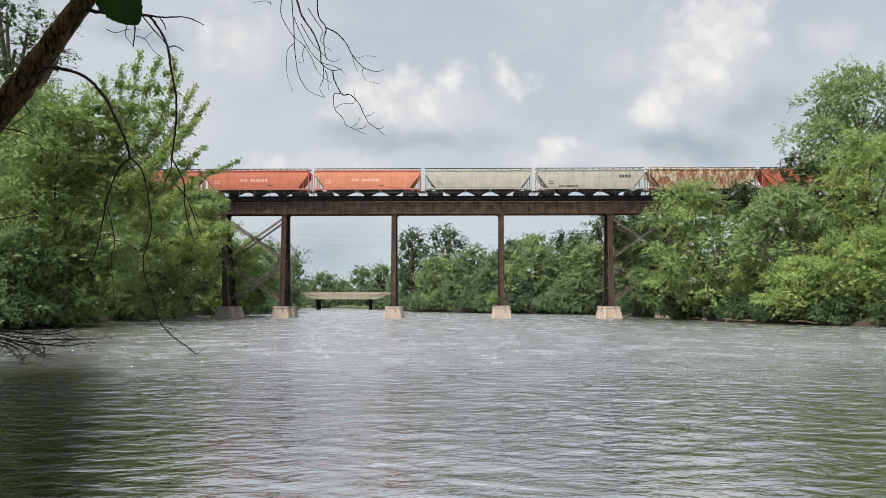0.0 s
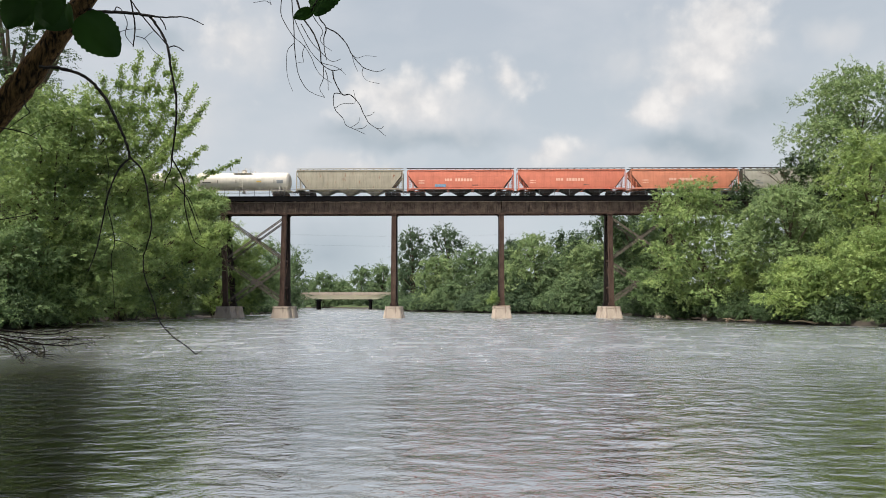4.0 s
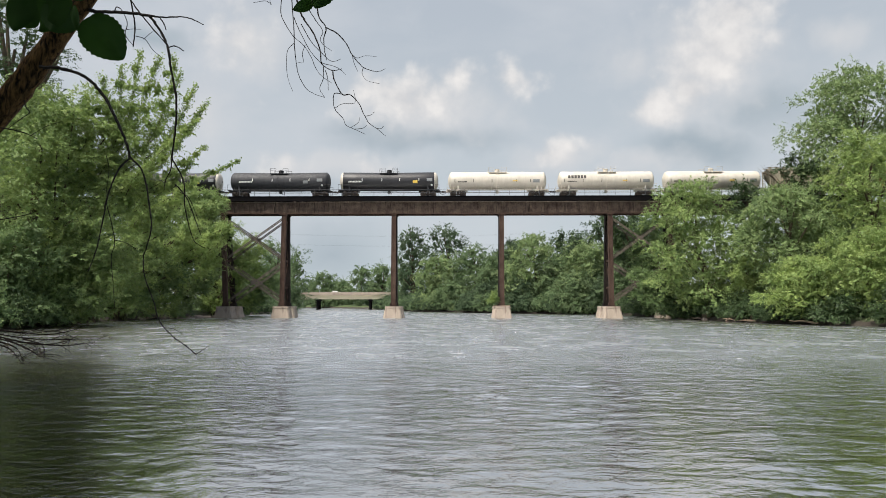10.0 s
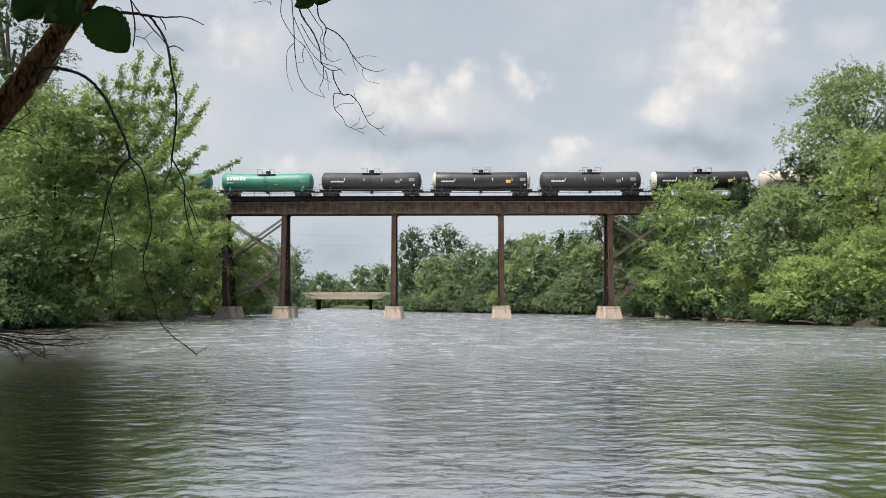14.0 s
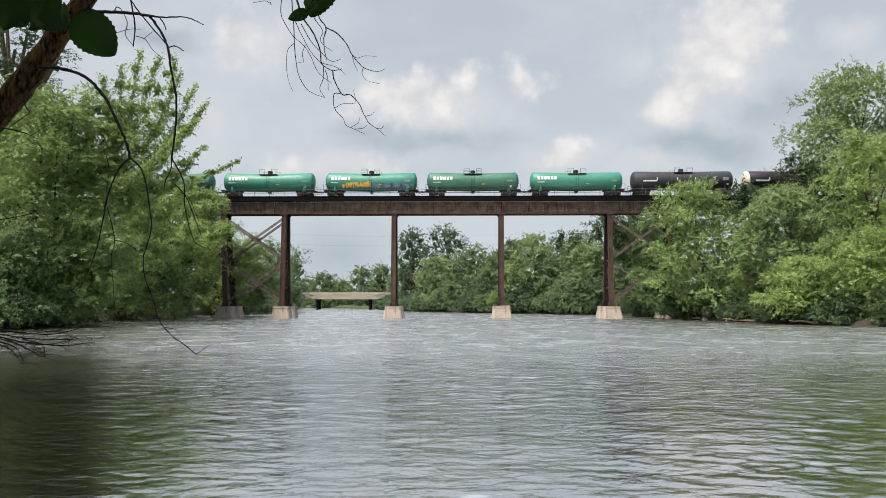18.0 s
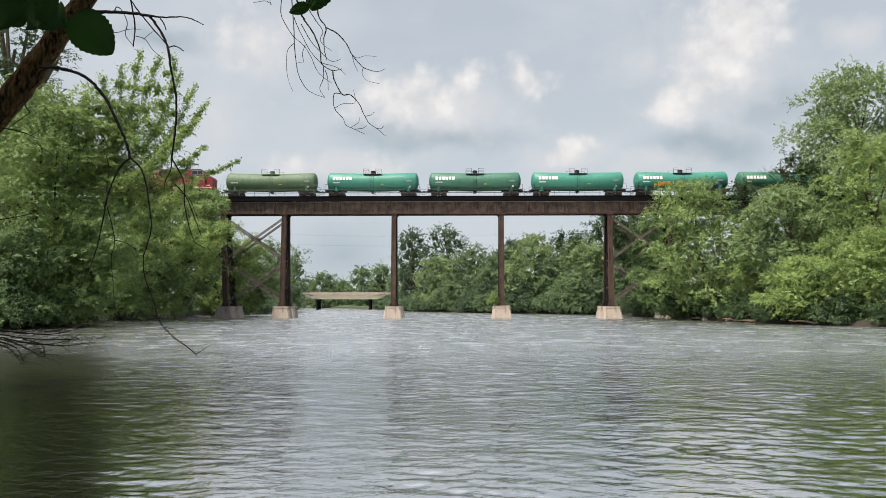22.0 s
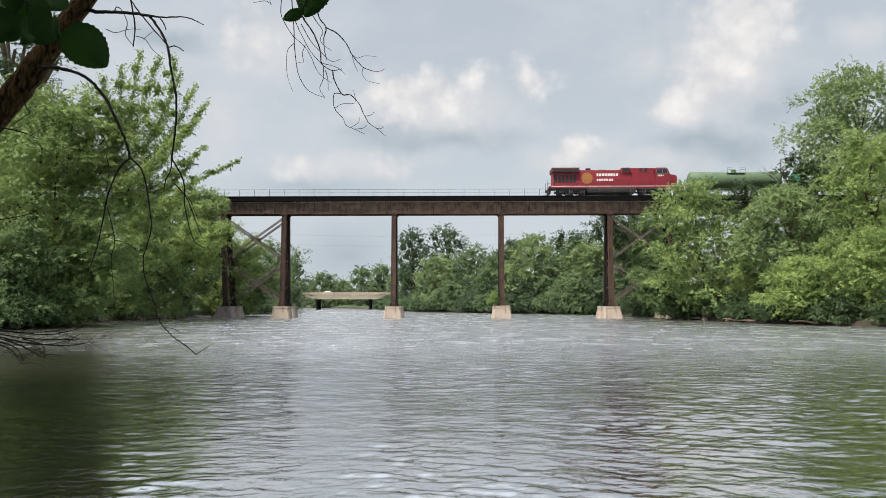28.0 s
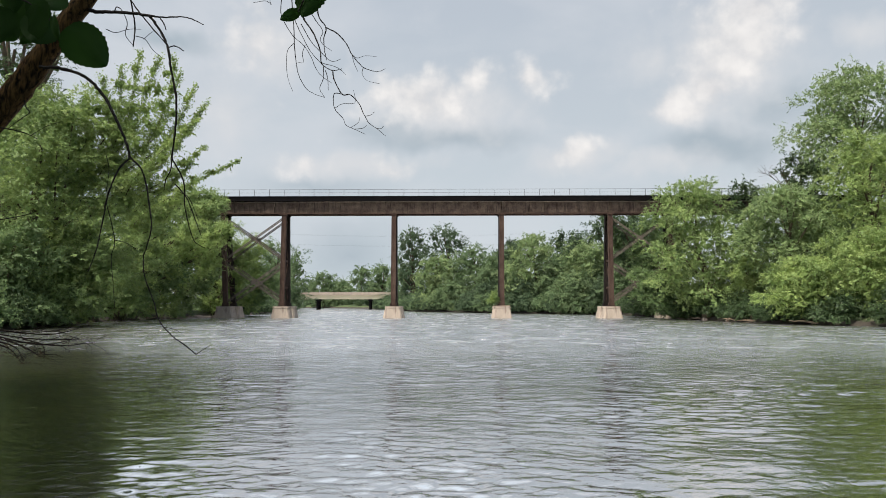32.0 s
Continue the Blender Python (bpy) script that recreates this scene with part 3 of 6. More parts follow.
                box(bm, mid - 0.45, mid + 0.45, y((fa + fb) / 2) - 0.1, y((fa + fb) / 2) - 0.05, (za + zb) / 2 - 0.36, (za + zb) / 2 + 0.36)
                part("gusset", bm, BRACE_STEEL, t)
    return t


def build_pier(x, y, w, d, label, seed):
    rng = random.Random(seed)
    m = BRIDGE @ pose(x, y, 0)
    t = thing("concrete_pier", m, label, "bridge pier", "piers of the viaduct", "structure")
    bm = bmesh.new()
    lv = [(-2.4, 1.10), (0.0, 1.0), (1.62, 0.80), (1.66, 0.84), (1.96, 0.80)]
    rings = []
    for z, s in lv:
        hw, hd = w / 2 * s, d / 2 * s
        c = 0.22
        pts = [(-hw + c, -hd), (hw - c, -hd), (hw, -hd + c), (hw, hd - c), (hw - c, hd), (-hw + c, hd), (-hw, hd - c), (-hw, -hd + c)]
        rings.append([bm.verts.new((px + rng.uniform(-0.03, 0.03), py + rng.uniform(-0.03, 0.03), z)) for px, py in pts])
    for a, b_ in zip(rings, rings[1:]):
        for i in range(8):
            bm.faces.new((a[i], a[(i + 1) % 8], b_[(i + 1) % 8], b_[i]))
    bm.faces.new(rings[-1])
    part("pier_body", bm, CONCRETE, t)
    bm = bmesh.new()
    box(bm, -0.7, 0.7, -0.6, 0.6, 1.93, 1.985, 0.01)
    part("bearing_plate", bm, RUST_COLUMN, t)
    return t


build_bridge()
build_bent("bridge_tower", [(-38.0, -36.9), (-27.4, -27.3)], "braced steel tower of the viaduct, rust brown")
build_bent("bridge_bent", [(-8.45, -8.4)], "single rust-brown steel bent of the viaduct")
build_bent("bridge_bent", [(10.05, 9.98)], "single rust-brown steel bent of the viaduct")
build_bent("bridge_tower", [(28.6, 28.35), (38.8, 38.6)], "braced steel tower of the viaduct beside the trees")
for i_, x_ in enumerate((-36.9, -27.3, -8.4, 9.98, 28.35, 38.6)):
    for j_, y_ in enumerate((-0.9, 3.3)):
        build_pier(x_, y_, 3.25, 2.7, "tapered concrete pier stained at the waterline", 10 * i_ + j_)


# ---- road bridge down the river ----
def build_road_bridge():
    t = thing("road_bridge", pose(-43, 300, 0, 0, 0, 3.0), "low road bridge with pale yellow steel beams", "bridge", "", "structure")
    for y in (0.0, 9.0):
        bm = bmesh.new()
        box(bm, -40, 34, y, y + 0.4, 4.55, 6.3)
        g = part("beam", bm, YELLOW_BEAM, t, "pale yellow steel beam")
        for i in range(18):
            bm = bmesh.new()
            box(bm, -38 + i * 4, -37.85 + i * 4, y - 0.14, y, 4.6, 6.25)
            part("stiffener", bm, YELLOW_BEAM, g)
    bm = bmesh.new()
    box(bm, -60, 60, -0.9, 10.3, 6.3, 6.75)
    part("deck", bm, CONCRETE, t)
    for y in (-0.85, 10.0):
        bm = bmesh.new()
        box(bm, -60, 60, y, y + 0.25, 6.75, 7.6)
        part("parapet", bm, CONCRETE, t)
    for x in (-26, -12.0, 11.0, 26):
        bm = bmesh.new()
        box(bm, x - 0.8, x + 0.8, -0.3, 9.7, 3.7, 4.55, 0.1)
        c = part("pier_cap", bm, DECK_BLACK, t)
        for y in (0.8, 4.7, 8.6):
            bm = bmesh.new()
            rod(bm, (x, y, -2), (x, y, 3.75), 0.5, seg=12)
            part("pier_column", bm, DECK_BLACK, c)
    return t


build_road_bridge()


# ---- trees ----
def unit(v):
    return v / (np.linalg.norm(v, axis=-1, keepdims=True) + 1e-9)


def leaf_cloud(rng, clumps, sprays, leaf, droop=0.35, per=9, length=0.9, narrow=0.62, puffs=8):
    """Leafy sprays over a set of clumps (x, y, z, radius, flatness), each broken into smaller puffs: arrays for one mesh."""
    clumps = np.asarray(clumps, float)
    # every clump carries rounded puffs on its outer side, with gaps between them
    big = np.repeat(clumps, puffs, axis=0)
    pu = unit(rng.normal(size=(len(big), 3)) + np.array([0, 0, 0.35]))
    pu[:, 2] = np.where(pu[:, 2] < -0.3, -pu[:, 2], pu[:, 2])
    small = big.copy()
    small[:, :3] += pu * (big[:, 3] * rng.uniform(0.55, 0.85, len(big)))[:, None] * np.stack([np.ones(len(big)), np.ones(len(big)), big[:, 4]], -1)
    small[:, 3] *= rng.uniform(0.34, 0.56, len(big))
    w = small[:, 3] ** 2
    pick = rng.choice(len(small), size=sprays, p=w / w.sum())
    c, r = small[pick, :3], small[pick, 3]
    out = pu[pick]
    u = unit(rng.normal(size=(sprays, 3)) + out * 0.45)
    u[:, 2] = np.where(u[:, 2] < -0.3, -u[:, 2] * 0.6, u[:, 2])
    rad = r * rng.uniform(0.55, 1.08, sprays)
    o = c + u * rad[:, None] * np.stack([np.ones(sprays), np.ones(sprays), small[pick, 4]], -1)
    d = unit(u * 0.8 + out * 0.3 + rng.normal(size=(sprays, 3)) * 0.35 + np.array([0, 0, -droop]))
    ln = length * rng.uniform(0.5, 1.25, sprays)
    f = (np.arange(per) + 0.5) / per
    pos = o[:, None] + d[:, None] * (ln[:, None] * f[None])[:, :, None]
    pos[:, :, 2] -= (f[None] ** 2) * ln[:, None] * droop * 0.5
    side = unit(np.cross(d, rng.normal(size=(sprays, 3))))
    sgn = np.where(np.arange(per) % 2 == 0, 1.0, -1.0)
    ax = unit(d[:, None] * 0.6 + side[:, None] * sgn[None, :, None] * 0.8 + rng.normal(size=(sprays, per, 3)) * 0.35 + np.array([0, 0, -droop * 0.7]))
    face = rng.normal(size=(sprays, per, 3)) * 0.30 + np.array([0.0, 0.0, 0.60]) + (u * 0.7 + out * 0.5)[:, None]
    nr = unit(face - (face * ax).sum(-1, keepdims=True) * ax)
    p, ax, nr = pos.reshape(-1, 3), ax.reshape(-1, 3), nr.reshape(-1, 3)
    n = len(p)
    L = leaf * rng.uniform(0.65, 1.25, n)[:, None]
    W = L * narrow * rng.uniform(0.8, 1.2, n)[:, None]
    sd = np.cross(ax, nr)
    mid = p + ax * L * 0.45
    vs = np.stack([p, mid + sd * W * 0.5 + nr * W * 0.18, p + ax * L, mid - sd * W * 0.5 + nr * W * 0.18], 1).reshape(-1, 3)
    # a few broad leaves deep inside close the crown
    m = 26 * len(clumps)
    ci = clumps[rng.integers(0, len(clumps), m)]
    cp = ci[:, :3] + unit(rng.normal(size=(m, 3))) * (ci[:, 3] * rng.uniform(0.0, 0.62, m))[:, None]
    ca = unit(rng.normal(size=(m, 3)))
    cb = unit(np.cross(ca, rng.normal(size=(m, 3))))
    cl = np.minimum(ci[:, 3] * 0.45, leaf * 1.4)[:, None]
    core = np.stack([cp - ca * cl, cp + cb * cl * 0.6, cp + ca * cl, cp - cb * cl * 0.6], 1).reshape(-1, 3)
    return np.concatenate([vs, core]), np.arange((n + m) * 4).reshape(-1, 4)


def tree(name, x, y, h, r, label, mat, leaf=0.2, sprays=3000, low=0.15, seed=0, lean=(0, 0), clumps=26, z=None, flat=0.75, droop=0.35, trunk=None, lobes=(), spread=1.0, narrow=0.62, category="tree", per=9, boughs=()):
    """A tree or bush: tapered trunk, limbs to every clump, a crown of leaf sprays with gaps."""
    rng = np.random.default_rng(seed)
    if z is None:
        z = float(ground_height(np.array([x]), np.array([y]))[0])
    ob = thing(name, pose(x, y, z - 0.05), label, category, "trees on the banks" if category == "tree" else "bushes on the banks")
    cs = []
    for i in range(clumps):
        f = (i + 0.5) / clumps
        f = f ** 0.85
        zz = h * (low + (1.02 - low) * f)
        prof = math.sqrt(1 - ((f - 0.42) / 0.62) ** 2)
        a = i * 2.39996 + rng.uniform(-0.5, 0.5)
        rr = r * prof * rng.uniform(0.45, 0.95) * spread
        cr = r * rng.uniform(0.32, 0.54) * (0.8 + 0.35 * (1 - f))
        cs.append((rr * math.cos(a) + lean[0] * f, rr * math.sin(a) + lean[1] * f, max(zz - cr * 0.75, cr * 0.4), cr, flat * rng.uniform(0.8, 1.15)))
    cs.append((lean[0] * 0.55, lean[1] * 0.55, h * 0.55, r * 0.5, 1.1))
    cs.extend(lobes)
    t_r = trunk or 0.035 * h
    zs = np.linspace(0, h * 0.82, 8)
    pts = np.stack([lean[0] * (zs / h) ** 1.4 + 0.05 * r * np.sin(zs * 0.5 + seed), lean[1] * (zs / h) ** 1.4 + 0.05 * r * np.cos(zs * 0.6 + seed), zs], -1)
    pts[0, 2] = -0.3
    v, q = tube(pts, t_r * np.array([1.35, 1.0, 0.86, 0.72, 0.56, 0.4, 0.25, 0.12]), 9)
    part("trunk", raw("trunk", v, q, BARK, True), None, ob)
    for k in range(0, clumps, max(1, clumps // (9 if h > 9 else 4))):
        c = np.array(cs[k][:3])
        zb = min(h * 0.7, max(h * 0.12, c[2] * 0.62))
        b = np.array([np.interp(zb, pts[:, 2], pts[:, 0]), np.interp(zb, pts[:, 2], pts[:, 1]), zb])
        m1 = b + (c - b) * 0.4 + np.array([0, 0, 0.12 * r]) * rng.uniform(-0.5, 1)
        v, q = tube(spline([b, m1, c, c + (c - b) * 0.12], 4), np.linspace(t_r * 0.30, t_r * 0.05, 13), 5)
        part("limb", raw("limb", v, q, BARK, True), None, ob)
    for b in boughs:
        for g, cr in ((0.05, 1.7), (0.3, 1.6), (0.52, 1.35), (0.72, 1.05), (0.88, 0.7)):
            cs.append((b[0] + (b[3] - b[0]) * g, b[1] + (b[4] - b[1]) * g, b[2] + (b[5] - b[2]) * g - 0.3, cr * b[6], 0.5))
    v, q = leaf_cloud(rng, cs, int(sprays * 0.76), leaf * 1.03, droop, per, leaf * 3.9, narrow)
    # long boughs that stand out of the crown, each with leafy side sprays to its tip
    for b in boughs:
        a, tip = np.array(b[:3]), np.array(b[3:6])
        mid = (a + tip) / 2 + np.append(rng.normal(size=2) * 0.08, -0.12) * np.linalg.norm(tip - a)
        line = spline([a, mid, tip], 8)
        bv, bq = tube(line, np.linspace(0.07, 0.012, len(line)), 5)
        part("bough", raw("bough", bv, bq, BARK, True), None, ob)
        along = unit(tip - a)
        count = int(20 * np.linalg.norm(tip - a))
        g = rng.uniform(0.12, 1.0, count) ** 0.85
        root = np.stack([np.interp(g, np.linspace(0, 1, len(line)), line[:, k]) for k in range(3)], -1)
        d = unit(along + rng.normal(size=(count, 3)) * np.array([0.8, 0.8, 0.4]))
        ln = (2.4 - 1.5 * g) * b[6] * rng.uniform(0.2, 1.0, count)
        h_ = (np.arange(7) + 0.5) / 7
        pos = (root[:, None] + d[:, None] * (ln[:, None] * h_[None])[:, :, None] + rng.normal(size=(count, 7, 3)) * 0.07).reshape(-1, 3)
        ax = unit(np.repeat(d, 7, axis=0) * 0.7 + rng.normal(size=pos.shape) * 0.55 + np.array([0, 0, -0.25]))
        nr = rng.normal(size=pos.shape) * 0.5 + np.array([0, -0.2, 0.8])
        nr = unit(nr - (nr * ax).sum(-1, keepdims=True) * ax)
        L = leaf * rng.uniform(0.65, 1.2, len(pos))[:, None]
        sd = np.cross(ax, nr) * L * narrow * 0.5
        bl = np.stack([pos, pos + ax * L * 0.45 + sd, pos + ax * L, pos + ax * L * 0.45 - sd], 1).reshape(-1, 3)
        q = np.concatenate([q, np.arange(len(bl)).reshape(-1, 4) + len(v)])
        v = np.concatenate([v, bl])
    v[:, 2] = np.maximum(v[:, 2], -0.25)
    part("crown", raw("crown", v, q, mat), None, ob)
    return ob


# the near left bank
tree("silver_maple", -43.5, 72.0, 24.6, 8.3, "dense green silver maple on the river bank", LEAF_FRESH, 0.25, 8600, 0.04, 11, (1.0, -1.0), 48)
tree("silver_maple", -44.3, 74, 24.5, 6.6, "light green silver maple with feathery ascending boughs", LEAF_BRIGHT, 0.24, 9500, 0.10, 12, (6.8, -0.5), 42, trunk=0.42,
     boughs=[(6.2, -0.6, 14.6, 9.5, -2.0, 27.5, 1.0), (6.6, 0.5, 16.7, 9.8, 1.5, 30.4, 1.0), (7.5, -0.3, 17.2, 13.1, -1.0, 29.0, 1.0), (7.9, 0.2, 17.2, 14.2, 0.5, 29.4, 1.0), (8.7, -0.8, 16.1, 16.0, -2.5, 26.4, 1.0), (8.7, 0.0, 16.0, 16.8, 0.0, 26.0, 0.8), (9.2, -0.5, 14.6, 18.7, -1.5, 23.7, 0.8), (9.8, -0.9, 13.3, 18.3, -3.0, 21.3, 0.8), (9.8, -0.2, 13.4, 18.2, -0.5, 19.1, 0.8), (11.5, -0.6, 14.0, 22.6, -2.0, 17.3, 0.4), (5.3, -0.6, 14.6, 7.4, -2.0, 26.4, 1.0), (4.1, 0.5, 14.8, 3.8, 1.5, 25.6, 1.0), (9.2, -0.3, 14.0, 15.3, -1.0, 20.2, 1.0), (1.8, 0.2, 14.7, 1.8, 0.5, 24.7, 1.0), (10.8, -0.8, 10.3, 18.4, -2.5, 15.0, 0.8), (10.1, 0.0, 11.6, 16.6, 0.0, 17.2, 0.8), (10.7, -0.5, 9.1, 16.3, -1.5, 13.5, 1.0)])
tree("river_bush", -41.7, 66.0, 9.8, 4.1, "dense shaded willow bush at the water's edge", LEAF_MID, 0.23, 4200, 0.02, 14, (1.0, -1.5), 28, category="bush")
tree("river_bush", -44.1, 75.0, 8.6, 4.5, "dense shaded bush at the water's edge", LEAF_FRESH, 0.25, 3800, 0.02, 15, (6.9, -1.0), 26, category="bush")
tree("maple", -46.2, 90.0, 16.1, 3.9, "full green maple on the river bank", LEAF_FRESH, 0.28, 3200, 0.03, 16, (9.0, -0.6), 30)
tree("maple", -43.1, 110.0, 20.4, 5.3, "leaning tree hiding the end of the viaduct", LEAF_FRESH, 0.3, 3600, 0.52, 17, (4.5, -0.5), 34)
tree("willow", -46.6, 97.0, 13.7, 3.5, "light green willow at the shore", LEAF_BRIGHT, 0.28, 2200, 0.16, 18, (10.8, 0), 24)
tree("river_bush", -46.1, 98.0, 7.9, 3.4, "green bush at the shore", LEAF_MID, 0.27, 1600, 0.16, 26, (7.6, 0), 18, category="bush")
tree("river_bush", -43.3, 109.0, 8.1, 2.2, "grey-green willow bush by the concrete pier", LEAF_GREY, 0.28, 1200, 0.03, 19, (6.7, 0), 18, category="bush")
tree("cottonwood", -62.2, 96.0, 45.5, 7.8, "tall dark cottonwood behind the bank", LEAF_DARK, 0.32, 2000, 0.4, 20, (0.0, 0), 34)
tree("maple", -57.8, 92.0, 30.1, 5.7, "green tree behind the river bank", LEAF_MID, 0.32, 2200, 0.1, 27, (0.0, 0), 28)
tree("maple", -51.8, 114.0, 20.6, 6.2, "green tree behind the river bank", LEAF_MID, 0.36, 1800, 0.04, 21, (0.0, 0), 26)
tree("willow", -41.4, 124.0, 17.2, 4.3, "pale grey-green willow behind the viaduct tower", LEAF_BRIGHT, 0.34, 2200, 0.04, 22, (1.0, 0), 24)
tree("maple", -41.2, 134.0, 15.2, 4.0, "light green tree behind the viaduct tower", LEAF_BRIGHT, 0.36, 1800, 0.04, 23, (3.5, 0), 24)
tree("river_bush", -41.3, 138.0, 8.6, 3.0, "green bush beyond the viaduct", LEAF_MID, 0.36, 900, 0.03, 24, (7.6, 0), 16, category="bush")
tree("maple", -50.8, 150.0, 18.1, 4.9, "green tree beyond the viaduct", LEAF_MID, 0.42, 1200, 0.05, 25, (0.0, 0), 26)
tree("willow", -45.0, 103.0, 14.3, 3.1, "pale grey-green willow leaning past the tower", LEAF_BRIGHT, 0.28, 2600, 0.12, 28, (12.2, -0.4), 28)
tree("willow", -40.4, 121.0, 11.9, 2.5, "pale willow shrub under the tower", LEAF_BRIGHT, 0.3, 1200, 0.04, 29, (5.9, 0), 18, category="bush")
# the right bank
tree("maple", 38.9, 100.0, 20.0, 6.3, "full green maple at the foot of the viaduct", LEAF_FRESH, 0.29, 5800, 0.12, 31, (-2.9, -0.5), 48)
tree("willow", 38.9, 108.0, 7.6, 3.3, "green willow bush leaning over the water", LEAF_MID, 0.28, 1500, 0.02, 33, (-8.3, -0.6), 20, category="bush")
tree("silver_maple", 45.8, 90.0, 16.7, 5.4, "silver-green maple overhanging the river", LEAF_GREY, 0.26, 5400, 0.2, 34, (-0.7, -1.0), 44)
tree("silver_maple", 55.2, 87.0, 22.6, 6.0, "bright green maple overhanging the river", LEAF_BRIGHT, 0.26, 5200, 0.1, 35, (-0.4, -0.8), 44)
tree("river_bush", 42.4, 80.0, 7.3, 4.2, "sunlit leafy bush reaching over the water", LEAF_BRIGHT, 0.24, 3200, 0.03, 36, (-0.6, -0.6), 28, category="bush")
tree("river_bush", 49.8, 79.0, 9.7, 5.8, "sunlit spreading bush at the water's edge", LEAF_BRIGHT, 0.24, 4400, 0.03, 41, (-0.6, -0.6), 34, category="bush")
tree("river_bush", 42.0, 94.0, 7.8, 2.4, "light green bush between the maples", LEAF_BRIGHT, 0.26, 1100, 0.35, 42, (-0.3, -0.6), 14, category="bush")
tree("cottonwood", 64.0, 103.0, 26.0, 8.6, "tall grey-green cottonwood above the bank", LEAF_GREY, 0.3, 6000, 0.35, 37, (-1.0, 0), 56, trunk=0.5)
tree("cottonwood", 55.9, 106.0, 23.9, 4.2, "dark green tree beneath the cottonwood", LEAF_DARK, 0.32, 2200, 0.1, 38, (0.0, 0), 26)
tree("maple", 48.0, 106.0, 19.9, 3.2, "dark green tree behind the maples", LEAF_DARK, 0.32, 1500, 0.1, 39, (0.0, 0), 26)
# shade below the maples is put into this bush's dark leaves
tree("river_bush", 47.9, 98.0, 3.8, 3.2, "bush below the maples, shade in its leaf colour", LEAF_DARK, 0.3, 1200, 0.02, 40, (0.0, 0), 26, category="bush")
tree("maple", 38.8, 128.0, 18.4, 3.5, "dark tree behind the viaduct tower", LEAF_DARK, 0.36, 1600, 0.05, 43, (-5.6, 0), 26)
tree("maple", 38.8, 122.0, 16.5, 4.2, "green tree behind the viaduct tower", LEAF_MID, 0.36, 1600, 0.05, 44, (-2.2, 0), 26)
# undergrowth leaves darkened to stand in for shade under the maple
tree("river_bush", 38.8, 106.0, 6.2, 3.1, "undergrowth below the maple, shade in its leaf colour", LEAF_DARK, 0.28, 1300, 0.02, 45, (-4.5, 0), 26, category="bush")
tree("river_bush", 41.0, 103.0, 5.0, 3.4, "undergrowth below the maple, shade in its leaf colour", LEAF_DARK, 0.28, 1300, 0.02, 46, (0.0, 0), 26, category="bush")
# bushes with the dark leaves paint shade along the water's edge
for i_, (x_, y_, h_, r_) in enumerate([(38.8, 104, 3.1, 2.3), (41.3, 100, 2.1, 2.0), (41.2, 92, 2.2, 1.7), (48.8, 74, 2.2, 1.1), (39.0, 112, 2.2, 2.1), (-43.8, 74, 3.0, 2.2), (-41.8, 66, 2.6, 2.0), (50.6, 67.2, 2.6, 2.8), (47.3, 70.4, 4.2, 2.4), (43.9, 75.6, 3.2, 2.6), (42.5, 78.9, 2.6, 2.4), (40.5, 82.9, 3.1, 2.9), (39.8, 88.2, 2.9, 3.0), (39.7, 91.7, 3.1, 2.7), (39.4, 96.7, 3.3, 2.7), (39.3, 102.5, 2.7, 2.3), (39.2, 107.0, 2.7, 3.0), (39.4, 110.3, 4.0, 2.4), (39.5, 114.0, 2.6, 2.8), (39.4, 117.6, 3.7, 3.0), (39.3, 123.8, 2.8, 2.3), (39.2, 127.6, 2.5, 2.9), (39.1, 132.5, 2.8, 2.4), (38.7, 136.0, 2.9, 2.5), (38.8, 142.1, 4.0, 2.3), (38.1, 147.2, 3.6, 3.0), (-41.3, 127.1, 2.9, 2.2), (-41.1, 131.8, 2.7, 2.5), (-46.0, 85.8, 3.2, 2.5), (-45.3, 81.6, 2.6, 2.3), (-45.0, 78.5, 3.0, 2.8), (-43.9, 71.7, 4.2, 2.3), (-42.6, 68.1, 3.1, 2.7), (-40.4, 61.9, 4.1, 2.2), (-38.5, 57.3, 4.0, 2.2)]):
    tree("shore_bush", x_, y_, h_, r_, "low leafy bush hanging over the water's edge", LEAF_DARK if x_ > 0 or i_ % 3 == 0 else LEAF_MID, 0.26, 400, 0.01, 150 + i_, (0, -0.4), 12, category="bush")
# the far bank below the viaduct
_far = [(2.1, 246, 28.9, 9.6, 2), (-11.3, 252, 29.1, 6.8, 2), (-54.9, 226, 23.1, 10.7, 0), (-1.0, 214, 16.5, 7.0, 1), (10.1, 206, 18.2, 9.0, 0), (14.9, 192, 13.9, 5.6, 0), (23.8, 178, 19.4, 6.8, 1), (20.6, 200, 18.9, 4.2, 2), (36.1, 194, 21.0, 6.8, 2), (34.9, 164, 16.1, 6.3, 1), (46.6, 192, 25.7, 7.4, 2), (28.4, 172, 11.9, 4.4, 0), (-52.6, 212, 10.4, 4.9, 0), (-54.4, 222, 9.3, 4.9, 2), (4.0, 204, 8.1, 5.9, 0), (13.1, 190, 7.3, 5.5, 2), (21.6, 176, 7.7, 4.3, 2), (31.3, 160, 9.2, 4.6, 0), (37.3, 156, 7.2, 3.8, 2), (40.2, 150, 10.5, 3.7, 0), (50.6, 178, 24.0, 6.8, 2), (55.7, 170, 21.9, 7.6, 0), (-60.6, 262, 20.1, 4.7, 0), (19.4, 226, 18.3, 5.6, 2), (41.7, 162, 15.0, 5.1, 0)]
